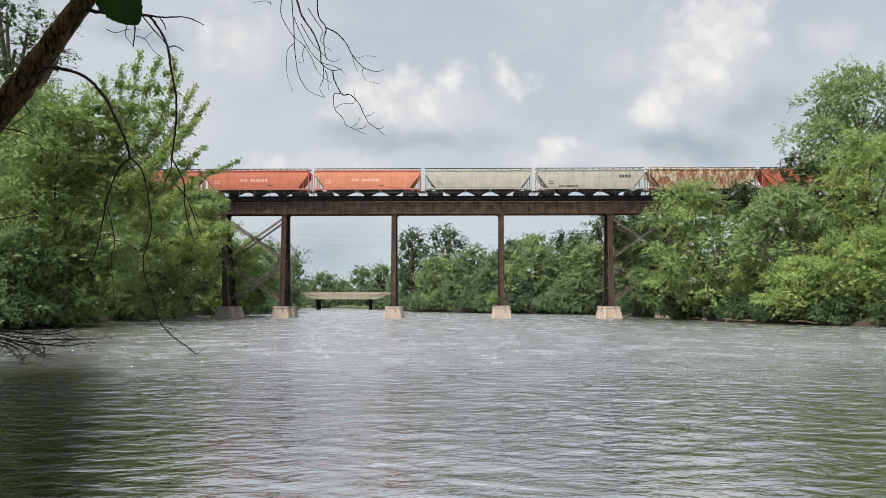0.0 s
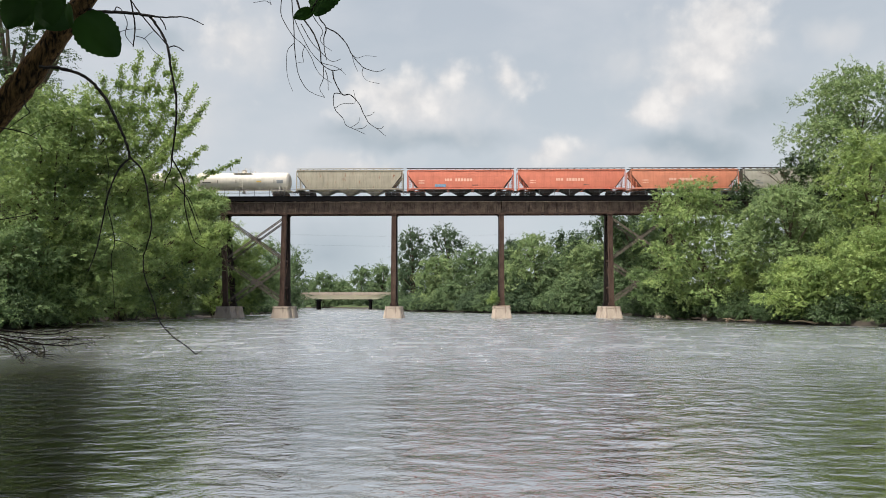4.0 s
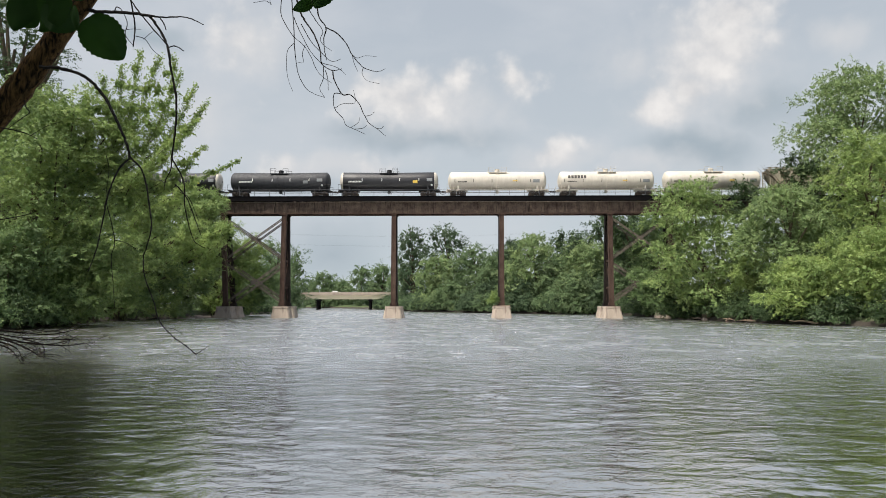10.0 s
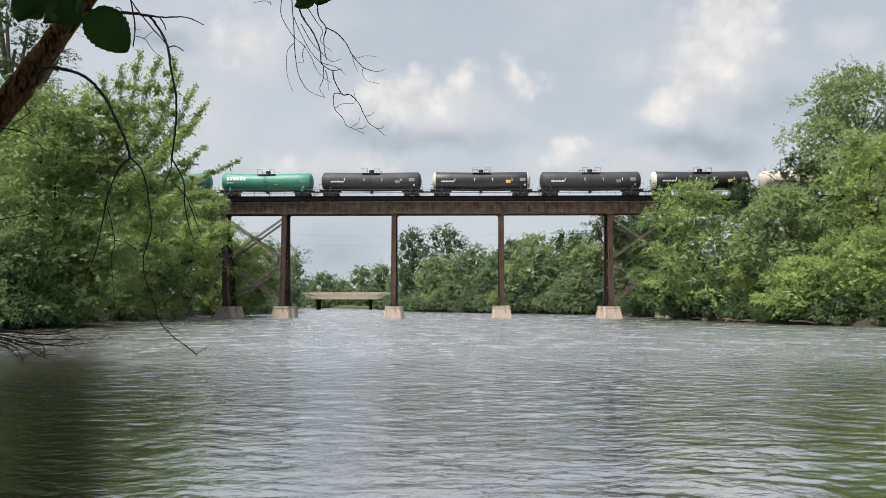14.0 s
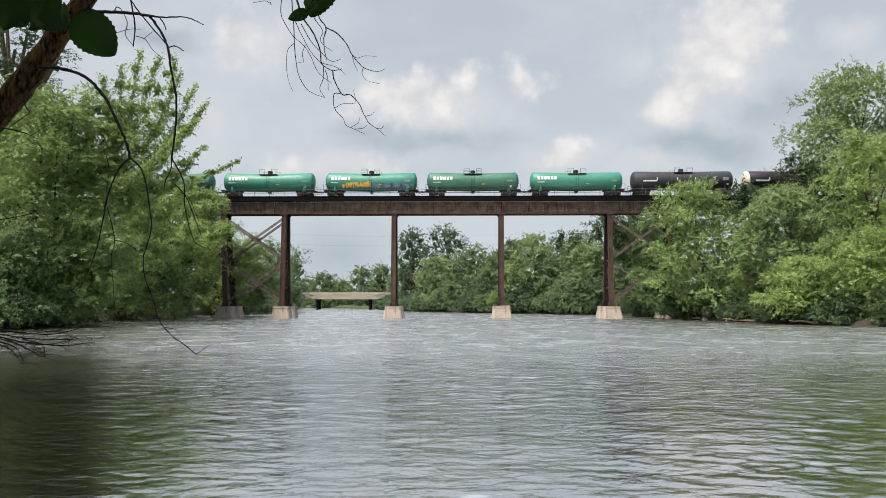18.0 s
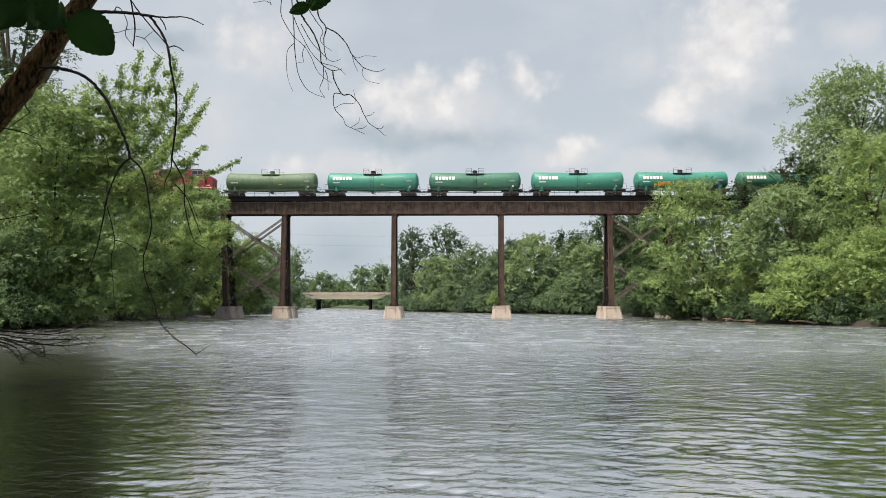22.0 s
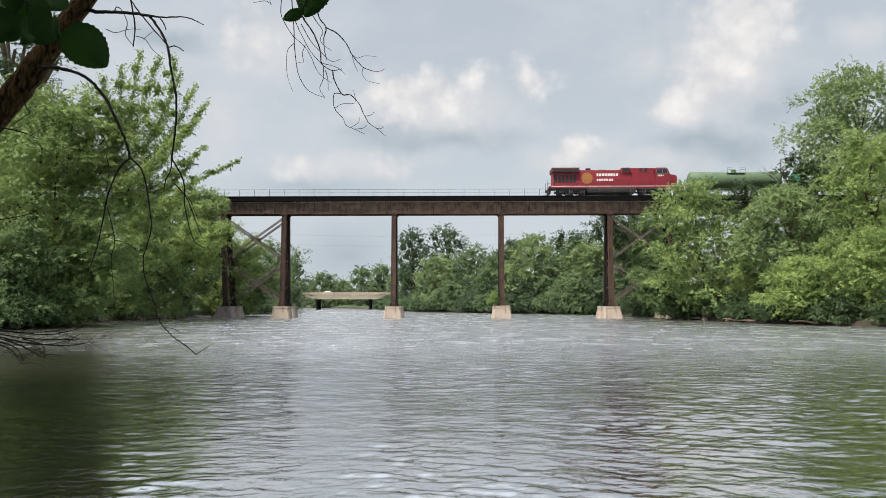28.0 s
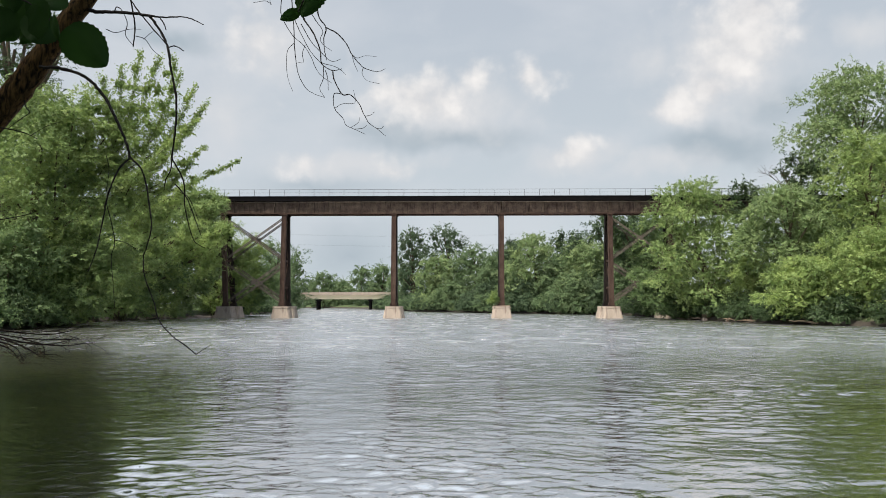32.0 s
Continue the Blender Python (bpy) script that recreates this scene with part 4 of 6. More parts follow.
for i_, (x_, y_, h_, r_, m_) in enumerate(_far):
    tree("river_tree", x_, y_, h_, r_, ("green riverside tree in the distance", "light green riverside tree in the distance", "dark green riverside tree in the distance", "yellow-green riverside tree in the distance")[m_],
         (FAR_MID, FAR_LIGHT, FAR_DARK, FAR_LIGHT)[m_], 0.52, 1600, 0.03, 60 + i_, (0, -0.8), 34)
for i_, (x_, y_, h_, r_, m_) in enumerate([(-100.1, 400, 24.8, 7.7, 0), (-75.1, 430, 22.6, 9.8, 0), (-49.2, 410, 23.6, 9.4, 0), (-65.6, 450, 16.6, 7.1, 0), (-91.7, 380, 21.7, 7.5, 2), (-31.7, 360, 22.0, 6.4, 0), (-91.0, 470, 17.6, 7.4, 2), (-75.1, 480, 16.7, 9.4, 0), (-98.0, 360, 21.7, 7.1, 0), (-38.4, 390, 13.7, 7.7, 2), (-77.6, 345, 13.5, 4.1, 0), (-19.4, 340, 20.5, 6.7, 0)]):
    tree("river_tree", x_, y_, h_, r_, "hazy green tree beyond the road bridge", (FAR_MID, FAR_LIGHT, FAR_DARK)[m_], 0.95, 480, 0.02, 90 + i_, (0, 0), 20)
for i_, (x_, y_, h_, r_) in enumerate([(36.6, 155.5, 6.0, 4.3), (34.8, 158.3, 4.6, 3.7), (28.9, 164.2, 4.7, 3.8), (25.9, 167.6, 4.6, 3.8), (20.9, 173.3, 5.3, 4.2), (16.7, 178.3, 4.1, 3.8), (12.9, 184.2, 5.3, 4.4), (8.9, 190.5, 4.4, 4.1), (7.5, 194.4, 5.4, 4.2), (1.9, 202.2, 4.1, 4.2), (-1.2, 208.1, 3.5, 4.3), (-5.0, 214.3, 5.8, 4.8), (-6.8, 218.0, 4.9, 4.8), (-7.6, 225.0, 5.6, 4.2), (-9.2, 232.5, 5.5, 4.0), (-11.6, 239.9, 4.4, 4.8), (-12.8, 246.4, 4.2, 4.3), (-13.8, 252.9, 5.8, 4.5), (-15.3, 259.3, 4.4, 4.1), (-16.5, 264.5, 5.6, 3.9), (-17.3, 269.4, 4.2, 4.1), (-18.7, 276.1, 4.2, 3.9), (-20.8, 285.2, 4.2, 4.7), (-21.8, 290.2, 5.9, 4.5), (-23.2, 298.0, 5.5, 4.3), (-24.3, 304.8, 5.5, 4.6), (-24.9, 309.6, 5.5, 4.8), (-26.2, 318.2, 3.8, 4.3), (-27.9, 323.8, 4.7, 4.6), (-28.3, 331.1, 3.7, 4.3), (-29.7, 337.5, 4.3, 3.6), (-30.7, 344.2, 5.1, 4.0), (-45.1, 161.9, 5.3, 4.3), (-45.6, 168.0, 4.4, 4.0), (-47.1, 177.8, 5.3, 4.0), (-48.4, 184.6, 4.5, 4.1), (-50.4, 197.5, 4.1, 4.0), (-52.1, 203.9, 3.8, 3.7), (-54.2, 216.1, 5.6, 4.3), (-55.7, 224.8, 5.3, 4.2), (-57.7, 236.2, 6.0, 4.7), (-58.3, 243.6, 4.5, 3.8), (-60.2, 257.5, 5.7, 4.3), (-62.0, 266.7, 5.8, 4.3), (-64.2, 278.6, 5.2, 4.8), (-64.8, 286.3, 5.6, 4.2), (-66.5, 295.4, 4.7, 3.8), (-68.3, 308.8, 5.9, 4.2)]):
    tree("shore_bush", x_, y_, h_, r_, "leafy bush along the distant shore", FAR_DARK if i_ % 3 else FAR_MID, 0.5, 300, 0.01, 210 + i_, (0, -0.4), 12, category="bush")
# unseen trees added behind and beside the camera to shade it and the left water
# the third one's lobes overhang the left water to keep light off it
for i_, (x_, y_, h_, r_) in enumerate([(-9.5, -3.0, 17.0, 5.0), (-1.5, -13.0, 16.0, 5.5), (-13.5, 5.0, 17.0, 5.0), (-18.0, 12.0, 17.0, 5.0), (7.0, -14.0, 15.0, 5.0)]):
    tree("bank_tree", x_, y_, h_, r_, "unseen tree added to shade the near bank", LEAF_DARK, 0.52, 800 if i_ == 2 else 1000 if i_ == 0 else 500, 0.28, 120 + i_, (0, 0), 20, droop=0.2,
         lobes=[(8.0, 3.0, 8.3, 2.4, 0.5), (5.5, 6.0, 9.3, 2.6, 0.5), (4.0, 10.0, 11.2, 2.6, 0.5), (2.0, 13.0, 12.8, 2.6, 0.5), (4.5, 2.0, 8.5, 2.6, 0.5), (2.0, 8.0, 10.5, 2.6, 0.5)] if i_ == 2 else ())


# ---- dead wood, stones and weeds on the shores ----
def bare_tree(name, x, y, z, h, label, seed, lean=(0.0, 0.0)):
    """A dead tree: forked bare limbs, finer at each fork."""
    rng = np.random.default_rng(seed)
    ob = thing(name, pose(x, y, z), label, "dead tree")

    def grow(p, d, length, r, depth, name_):
        n = 5
        pts = [p]
        for i in range(n):
            d = unit(d + rng.normal(size=3) * 0.16 + np.array([0, 0, 0.05]))
            pts.append(pts[-1] + d * length / n)
        v, q = tube(np.array(pts), np.linspace(r, r * 0.5, n + 1), 5)
        part(name_, raw(name_, v, q, BARK, True), None, ob)
        if depth:
            for k in range(3):
                grow(pts[2 + k], unit(d + rng.normal(size=3) * 0.55), length * rng.uniform(0.5, 0.75), r * 0.5, depth - 1, "limb")
    grow(np.array([0.0, 0.0, -0.2]), unit(np.array([lean[0], lean[1], 1.0])), h * 0.55, 0.012 * h, 3, "trunk")
    return ob


bare_tree("dead_tree", 54.5, 104.0, 14.0, 13.0, "bare dead tree among the crowns", 5, (-0.15, 0))
bare_tree("dead_tree", 57.5, 102.0, 14.0, 12.0, "bare dead tree among the crowns", 6, (-0.3, 0))
bare_tree("dead_tree", -35.5, 112.0, 8.0, 10.0, "bare grey dead tree by the tower", 8, (0.2, 0))


def stone(bm, c, r, seed):
    rng = random.Random(seed)
    vs = bmesh.ops.create_icosphere(bm, subdivisions=2, radius=1.0)["verts"]
    sx, sy, sz = r * rng.uniform(0.8, 1.4), r * rng.uniform(0.7, 1.1), r * rng.uniform(0.45, 0.75)
    for v in vs:
        k = 1 + 0.28 * noise.noise(v.co * 1.3 + Vector((seed, 0, 0)))
        v.co = Vector((v.co.x * sx * k + c[0], v.co.y * sy * k + c[1], v.co.z * sz * k + c[2]))


ROCK = plain("shore_stone", (0.27, 0.22, 0.18), 0.9, 0, 0.35, 2.5)
_r = random.Random(41)
for i_ in range(16):
    x_ = _r.uniform(-45.6, -38.6)
    y_ = 104 + (x_ + 44) * 3.0 - 0.8 + _r.uniform(-1.6, 1.0)
    bm_ = bmesh.new()
    stone(bm_, (0, 0, 0), _r.uniform(0.25, 0.8), i_ * 3)
    st_ = part("stone", bm_, ROCK, None)
    st_.location = (x_, y_, 0.12)
    tagged(st_, "pale reddish stone at the water's edge", "stone", "stones at the shore")
for i_ in range(6):
    bm_ = bmesh.new()
    stone(bm_, (0, 0, 0), _r.uniform(0.3, 0.7), 60 + i_)
    st_ = part("stone", bm_, ROCK, None)
    st_.location = (_r.uniform(37.2, 38.4), _r.uniform(97, 112), 0.1)
    tagged(st_, "pale stone at the water's edge", "stone", "stones at the shore")
for i_, (x_, y_, ln_, a_) in enumerate([(-43.5, 103.0, 3.5, 20), (-41.6, 110.0, 2.6, -30), (38.0, 88.0, 4.0, 140), (37.6, 90.5, 2.8, 60), (41.0, 78.0, 3.0, 160), (37.4, 102.0, 3.0, 100)]):
    w_ = np.random.default_rng(70 + i_)
    pts_ = np.stack([np.linspace(-ln_ / 2, ln_ / 2, 7), w_.normal(size=7) * 0.12, 0.1 + 0.25 * np.linspace(0, 1, 7) + w_.normal(size=7) * 0.06], -1)
    v_, q_ = tube(pts_, np.linspace(0.14, 0.04, 7), 7)
    lg_ = new("driftwood_log", raw("driftwood_log", v_, q_, DRIFTWOOD, True))
    lg_.matrix_world = pose(x_, y_, 0.1, 0, 0, a_)
    tagged(lg_, "weathered driftwood log stranded on the shore", "log", "driftwood on the shores")
# weeds and sticks that grow on the mid-river pier
wt_ = thing("weed_tuft", BRIDGE @ pose(9.1, -1.3, 1.96), "small green shrub growing on the concrete pier", "plant")
v_, q_ = leaf_cloud(np.random.default_rng(9), [(-0.5, 0, 1.2, 0.75, 0.9), (-0.3, 0, 1.9, 0.5, 0.9), (-0.9, 0, 0.7, 0.5, 0.8)], 150, 0.24, 0.2, 7, 0.5, 0.6)
part("leaves", raw("leaves", v_, q_, LEAF_BRIGHT), None, wt_)
v_, q_ = tube(np.array([[0, 0, -0.02], [-0.15, 0, 0.8], [-0.3, 0, 1.9]]), np.array([0.03, 0.02, 0.01]), 5)
part("stem", raw("stem", v_, q_, BARK, True), None, wt_)
for i_, (x_, a_) in enumerate(((9.4, 8), (10.4, -6))):
    bm_ = bmesh.new()
    bar(bm_, (-0.9, 0, 0), (0.9, 0, 0.05), 0.14, 0.1)
    pl_ = part("driftwood_plank", bm_, DRIFTWOOD, None)
    pl_.matrix_world = BRIDGE @ pose(x_, -1.75, 2.02, 0, 0, a_)
    tagged(pl_, "stranded plank of driftwood on the pier", "plank", "driftwood on the shores")


# ---- power line beyond the viaduct ----
def build_power_line():
    t = thing("power_line", pose(0, 232, 0), "power line on wooden poles beyond the trees", "power line")
    for x in (-92.0, 62.0):
        bm = bmesh.new()
        rod(bm, (x, 0, 0), (x, 0, 29), 0.2, 0.13, seg=10)
        p = part("pole", bm, BARK, t)
        for z in (28.2, 24.8):
            bm = bmesh.new()
            box(bm, x - 0.06, x + 0.06, -1.2, 1.2, z - 0.06, z + 0.06)
            part("crossarm", bm, BARK, p)
    for i, (z, y) in enumerate(((28.3, -1.0), (28.3, 1.0), (24.9, -1.0), (24.9, 1.0))):
        xs = np.linspace(-92, 62, 30)
        f = (xs + 92) / 154
        pts = np.stack([xs, np.full(30, y), z - 4.0 * 4 * f * (1 - f) * 0.7], -1)
        v, q = tube(pts, np.full(30, 0.007), 5)
        part("cable", raw("cable", v, q, BLACKISH, True), None, t)


build_power_line()


# ---- the train ----
MESHES = {}


def cached(key, build, material):
    """One mesh for each shape and paint, shared by all the wagons that have it."""
    k = (key, material.name)
    if k not in MESHES:
        bm = bmesh.new()
        build(bm)
        me = bpy.data.meshes.new(key)
        bm.to_mesh(me)
        bm.free()
        me.materials.append(material)
        MESHES[k] = me
    return MESHES[k]


def piece(name, key, build, material, parent, loc=(0, 0, 0), label="", turn=0.0, rounded=False):
    ob = part(name, cached(key, build, material), None, parent, label)
    ob.location = loc
    ob.rotation_euler[2] = turn
    if rounded:
        smooth(ob)
    return ob


def wheelset(bm):
    for y in (-0.72, 0.72):
        rod(bm, (0, y - 0.065, 0), (0, y + 0.065, 0), 0.46, seg=20)
        s = 1 if y > 0 else -1
        rod(bm, (0, y - s * 0.065, 0), (0, y - s * 0.095, 0), 0.49, seg=20)
        rod(bm, (0, y + s * 0.06, 0), (0, y + s * 0.16, 0), 0.17, 0.14, seg=12)
    rod(bm, (0, -0.95, 0), (0, 0.95, 0), 0.09, seg=10)


def side_frame(bm):
    """The cast side of a two-axle truck, with its spring opening."""
    y = -1.02
    for s in (-1, 1):
        bar(bm, (s * 1.12, y, 0.50), (s * 0.32, y, 0.30), 0.2, 0.15)
        bar(bm, (s * 1.14, y, 0.62), (s * 0.30, y, 0.74), 0.2, 0.16)
        box(bm, s * 0.89 - 0.18, s * 0.89 + 0.18, y - 0.12, y + 0.12, 0.36, 0.70, 0.02)
        box(bm, s * 0.36 - 0.07, s * 0.36 + 0.07, y - 0.1, y + 0.1, 0.26, 0.78)
    box(bm, -0.42, 0.42, y - 0.12, y + 0.12, 0.22, 0.31)
    for x in (-0.17, 0.0, 0.17):
        rod(bm, (x, y, 0.3), (x, y, 0.62), 0.075, seg=8)


def bolster(bm):
    box(bm, -0.2, 0.2, -1.15, 1.15, 0.60, 0.80, 0.02)


WHEELS = []


def coupler(bm):
    box(bm, -0.55, 0.25, -0.1, 0.1, 0.78, 0.98, 0.02)
    box(bm, 0.2, 0.48, -0.17, 0.14, 0.72, 1.04, 0.04)
    rod(bm, (-0.2, 0.25, 0.75), (0.35, 0.2, 0.42), 0.03, seg=6)


def truck(car, x):
    t = piece("truck", "truck", bolster, BOGIE, car, (x, 0, 0), "grimy cast two-axle truck")
    for turn in (0.0, math.pi):
        piece("side_frame", "side frame", side_frame, BOGIE, t, turn=turn)
    for s in (-0.89, 0.89):
        WHEELS.append(piece("wheelset", "wheelset", wheelset, WHEEL, t, (s, 0, 0.46)))


def ends(car, half, pos):
    for s in (-1, 1):
        piece("coupler", "coupler", coupler, BOGIE, car, (s * half, 0, 0), "", 0 if s > 0 else math.pi)
        truck(car, s * pos)


def lettering(car, x0, z, n, h, material, y, gap=0.25, name="lettering", flat=0.8, label="painted lettering"):
    """A word as a row of plain bars."""
    def build(bm):
        x = x0
        for i in range(n):
            w = h * flat * (0.85 + 0.3 * ((i * 7) % 3) / 2)
            box(bm, x, x + w, y, y + 0.008, z, z + h)
            x += w + h * gap
    return piece(name, "%s %.2f %.2f %d %.2f %.2f" % (name, x0, z, n, h, y), build, material, car, (0, 0, 0), label)


def hopper(body_mat, roof_mat, label, half=9.2):
    """A covered hopper wagon; the track's top is z = 0, the side towards the river bend y < 0."""
    c = thing("hopper_wagon", Matrix(), label, "freight wagon", "wagons of the train")
    ring = [(0.0, 1.15), (1.05, 1.15), (1.40, 1.22), (1.52, 1.45), (1.56, 2.4), (1.55, 3.4), (1.48, 4.33), (1.40, 4.46)]
    ring = ring + [(0.0, 4.60)] + [(-y, z) for y, z in ring[:0:-1]]
    cut_z, k = 3.6, 0.78

    def body(bm):
        rows = []
        for s in (-1, 1):
            rows.append([bm.verts.new((s * (half - 0.15 - max(0.0, cut_z - z) * k), y, z)) for y, z in ring])
        n = len(ring)
        for i in range(n):
            j = (i + 1) % n
            bm.faces.new((rows[0][i], rows[0][j], rows[1][j], rows[1][i]))
        bm.faces.new(rows[0])
        bm.faces.new(rows[1][::-1])
        bmesh.ops.recalc_face_normals(bm, faces=bm.faces)
    piece("body", "hopper body", body, body_mat, c)

    def chord(bm):
        box(bm, -half + 0.1, half - 0.1, -1.57, -1.43, 4.34, 4.52, 0.015)

    def sill(bm):
        box(bm, -half + 0.6, half - 0.6, -1.59, -1.41, 1.10, 1.32, 0.015)

    def seam(bm):
        box(bm, -0.035, 0.035, -1.585, -1.50, 1.34, 4.33)
    for turn in (0.0, math.pi):
        piece("top_chord", "hopper chord", chord, body_mat, c, turn=turn)
        piece("side_sill", "hopper sill", sill, body_mat, c, turn=turn)
        if body_mat in (TAN_PAINT, GREY_PAINT, RUSTY_PAINT):
            for i in range(8):
                x = -6.3 + i * 1.8
                piece("panel_seam", "hopper seam", seam, body_mat, c, (x, 0, 0), "", turn)

    def walk_board(bm):
        for y in (-0.75, 0.75):
            box(bm, -half - 0.1, half + 0.1, y - 0.2, y + 0.2, 4.86, 4.92)
        n = 16
        for i in range(n):
            x = -half + 0.5 + (2 * half - 1) * i / (n - 1)
            box(bm, x - 0.03, x + 0.03, -0.95, 0.95, 4.56, 4.86)
    piece("running_board", "hopper board", walk_board, roof_mat, c)

    def hatch(bm):
        box(bm, -half + 1.0, half - 1.0, -0.36, 0.36, 4.56, 4.76, 0.04)
        for i in range(10):
            x = -half + 1.8 + i * (2 * half - 3.6) / 9
            box(bm, x - 0.05, x + 0.05, -0.42, 0.42, 4.76, 4.84)
    piece("roof_hatch", "hopper hatch", hatch, roof_mat, c)

    def bay(bm):
        a = [bm.verts.new(v) for v in ((-2.0, -1.35, 1.2), (2.0, -1.35, 1.2), (2.0, 1.35, 1.2), (-2.0, 1.35, 1.2))]
        b = [bm.verts.new(v) for v in ((-0.45, -0.75, 0.32), (0.45, -0.75, 0.32), (0.45, 0.75, 0.32), (-0.45, 0.75, 0.32))]
        for i in range(4):
            j = (i + 1) % 4
            bm.faces.new((b[i], b[j], a[j], a[i]))
        bm.faces.new(a)
        bm.faces.new(b[::-1])
        bmesh.ops.recalc_face_normals(bm, faces=bm.faces)
        box(bm, -0.6, 0.6, -0.95, 0.95, 0.2, 0.33)
    for x in (-4.3, 0.0, 4.3):
        piece("hopper_bay", "hopper bay", bay, BOGIE if body_mat is not TAN_PAINT else body_mat, c, (x, 0, 0), "sloped discharge bay")

    def end_frame(bm):
        for y in (-1.42, 1.42):
            box(bm, -0.07, 0.07, y - 0.07, y + 0.07, 0.95, 4.38)
            bar(bm, (-0.05, y, 1.15), (-1.9, y, 1.15), 0.12, 0.2)
            bar(bm, (-0.9, y, 1.2), (-0.9, y, 2.7), 0.1, 0.1)
            for i in range(7):
                box(bm, -0.42, 0.0, y - 0.03, y + 0.03, 1.3 + i * 0.38, 1.34 + i * 0.38)
            box(bm, -0.46, -0.40, y - 0.03, y + 0.03, 1.1, 4.28)
        box(bm, -1.2, 0.05, -1.45, 1.45, 1.0, 1.12)
        box(bm, -0.12, 0.12, -1.45, 1.45, 0.85, 1.2)
    piece("end_frame", "hopper end", end_frame, body_mat, c, (half - 0.05, 0, 0), "end posts and ladders")
    piece("end_frame", "hopper end", end_frame, body_mat, c, (-half + 0.05, 0, 0), "", math.pi)

    def slope_rib(bm):
        bar(bm, (0, 0, 3.5), (-1.6, 0, 1.35), 0.08, 0.14)
    for y in (-1.44, 1.44):
        piece("slope_sheet_rib", "hopper rib", slope_rib, BOGIE, c, (half - 0.2, y, 0))
        piece("slope_sheet_rib", "hopper rib", slope_rib, BOGIE, c, (-half + 0.2, y, 0), "", math.pi)
    ends(c, half + 0.1, half - 1.75)
    return c


def tank_wagon(mat, label, half=8.3, top=4.05, radius=1.45, sag=0.0, cap_mat=None, fit_mat=None, platform="rail"):
    c = thing("tank_wagon", Matrix(), label, "tank wagon", "wagons of the train")
    zc = top - radius
    fit_mat = fit_mat or BLACKISH
    key = "tank %.2f %.2f %.2f" % (half, top, sag)

    def shell(bm):
        seg = 36
        xs = [(-1 + 0.0, 0.02), (-0.993, 0.35), (-0.98, 0.62), (-0.962, 0.83), (-0.945, 0.94), (-0.925, 1.0), (-0.62, 1.0), (-0.31, 1.0), (-0.003, 1.0)]
        xs = xs + [(-a, b) for a, b in xs[::-1]]
        rings = []
        for fx, fr in xs:
            dz = -sag * (1 - min(1, abs(fx) / 0.93))
            rings.append([bm.verts.new((fx * half, math.sin(2 * math.pi * i / seg) * radius * fr, zc + dz + math.cos(2 * math.pi * i / seg) * radius * fr)) for i in range(seg)])
        for a, b in zip(rings, rings[1:]):
            for i in range(seg):
                bm.faces.new((a[i], b[i], b[(i + 1) % seg], a[(i + 1) % seg]))
        bm.faces.new(rings[0])
        bm.faces.new(rings[-1][::-1])
        bmesh.ops.recalc_face_normals(bm, faces=bm.faces)
    piece("tank", key, shell, mat, c, rounded=True)

    def sill(bm):
        box(bm, half - 0.35, half + 0.35, -0.3, 0.3, 0.78, 1.12, 0.02)
        box(bm, half - 3.4, half, -0.32, 0.32, 0.82, 1.2)
        box(bm, half - 0.55, half + 0.15, -1.5, 1.5, 1.02, 1.10)
    for turn in (0.0, math.pi):
        piece("stub_sill", "sill %.2f" % half, sill, fit_mat, c, turn=turn)

    def saddle(bm):
        for y in (-1, 1):
            box(bm, -0.12, 0.12, y * 0.75 - 0.55, y * 0.75 + 0.55, 0.95, zc - radius * 0.62)
        box(bm, -0.3, 0.3, -1.1, 1.1, 0.9, 1.15, 0.02)
    for s in (-1, 1):
        piece("saddle", "saddle %.2f" % (zc), saddle, mat, c, (s * (half - 1.75), 0, 0))

    def grab(bm):
        y = -1.5
        rod(bm, (-half + 0.4, y, 1.02), (half - 0.4, y, 1.02), 0.03, seg=6)
        n = 8
        for i in range(n):
            x = -half + 1.0 + (2 * half - 2) * i / (n - 1)
            rod(bm, (x, y, 1.02), (x, y * 0.72, zc - radius * 0.68), 0.025, seg=5)
    for turn in (0.0, math.pi):
        piece("grab_rail", "grab %.2f" % half, grab, fit_mat, c, turn=turn)

    def corner(bm):
        for y in (-1.48,):
            for x in (-0.3, 0.3):
                rod(bm, (x, y, 1.06), (x, y, 2.0), 0.025, seg=5)
            rod(bm, (-0.3, y, 2.0), (0.3, y, 2.0), 0.025, seg=5)
            for z in (0.55, 0.8):
                rod(bm, (-0.2, y, z), (0.2, y, z), 0.02, seg=5)
            for x in (-0.2, 0.2):
                rod(bm, (x, y, 0.55), (x, y, 1.05), 0.02, seg=5)
    for s in (-1, 1):
        for turn in (0.0, math.pi):
            piece("corner_step", "corner", corner, fit_mat, c, (s * (half - 0.15), 0, 0), turn=turn)

    dz = top - sag * 0.95

    def dome(bm):
        rod(bm, (0, 0, dz - 0.15), (0, 0, dz + 0.42), 0.42, seg=18)
        rod(bm, (0, 0, dz + 0.42), (0, 0, dz + 0.52), 0.46, 0.30, seg=18)
    piece("dome", "dome %.2f" % dz, dome, fit_mat if platform != "none" else mat, c)

    def deck(bm):
        box(bm, -1.55, 1.55, -1.35, -0.55, dz - 0.32, dz - 0.26)

    def guard(bm):
        for y in (-1.35,):
            for x in (-1.55, -0.6, 0.6, 1.55):
                rod(bm, (x, y, dz - 0.3), (x, y, dz + 0.62), 0.025, seg=5)
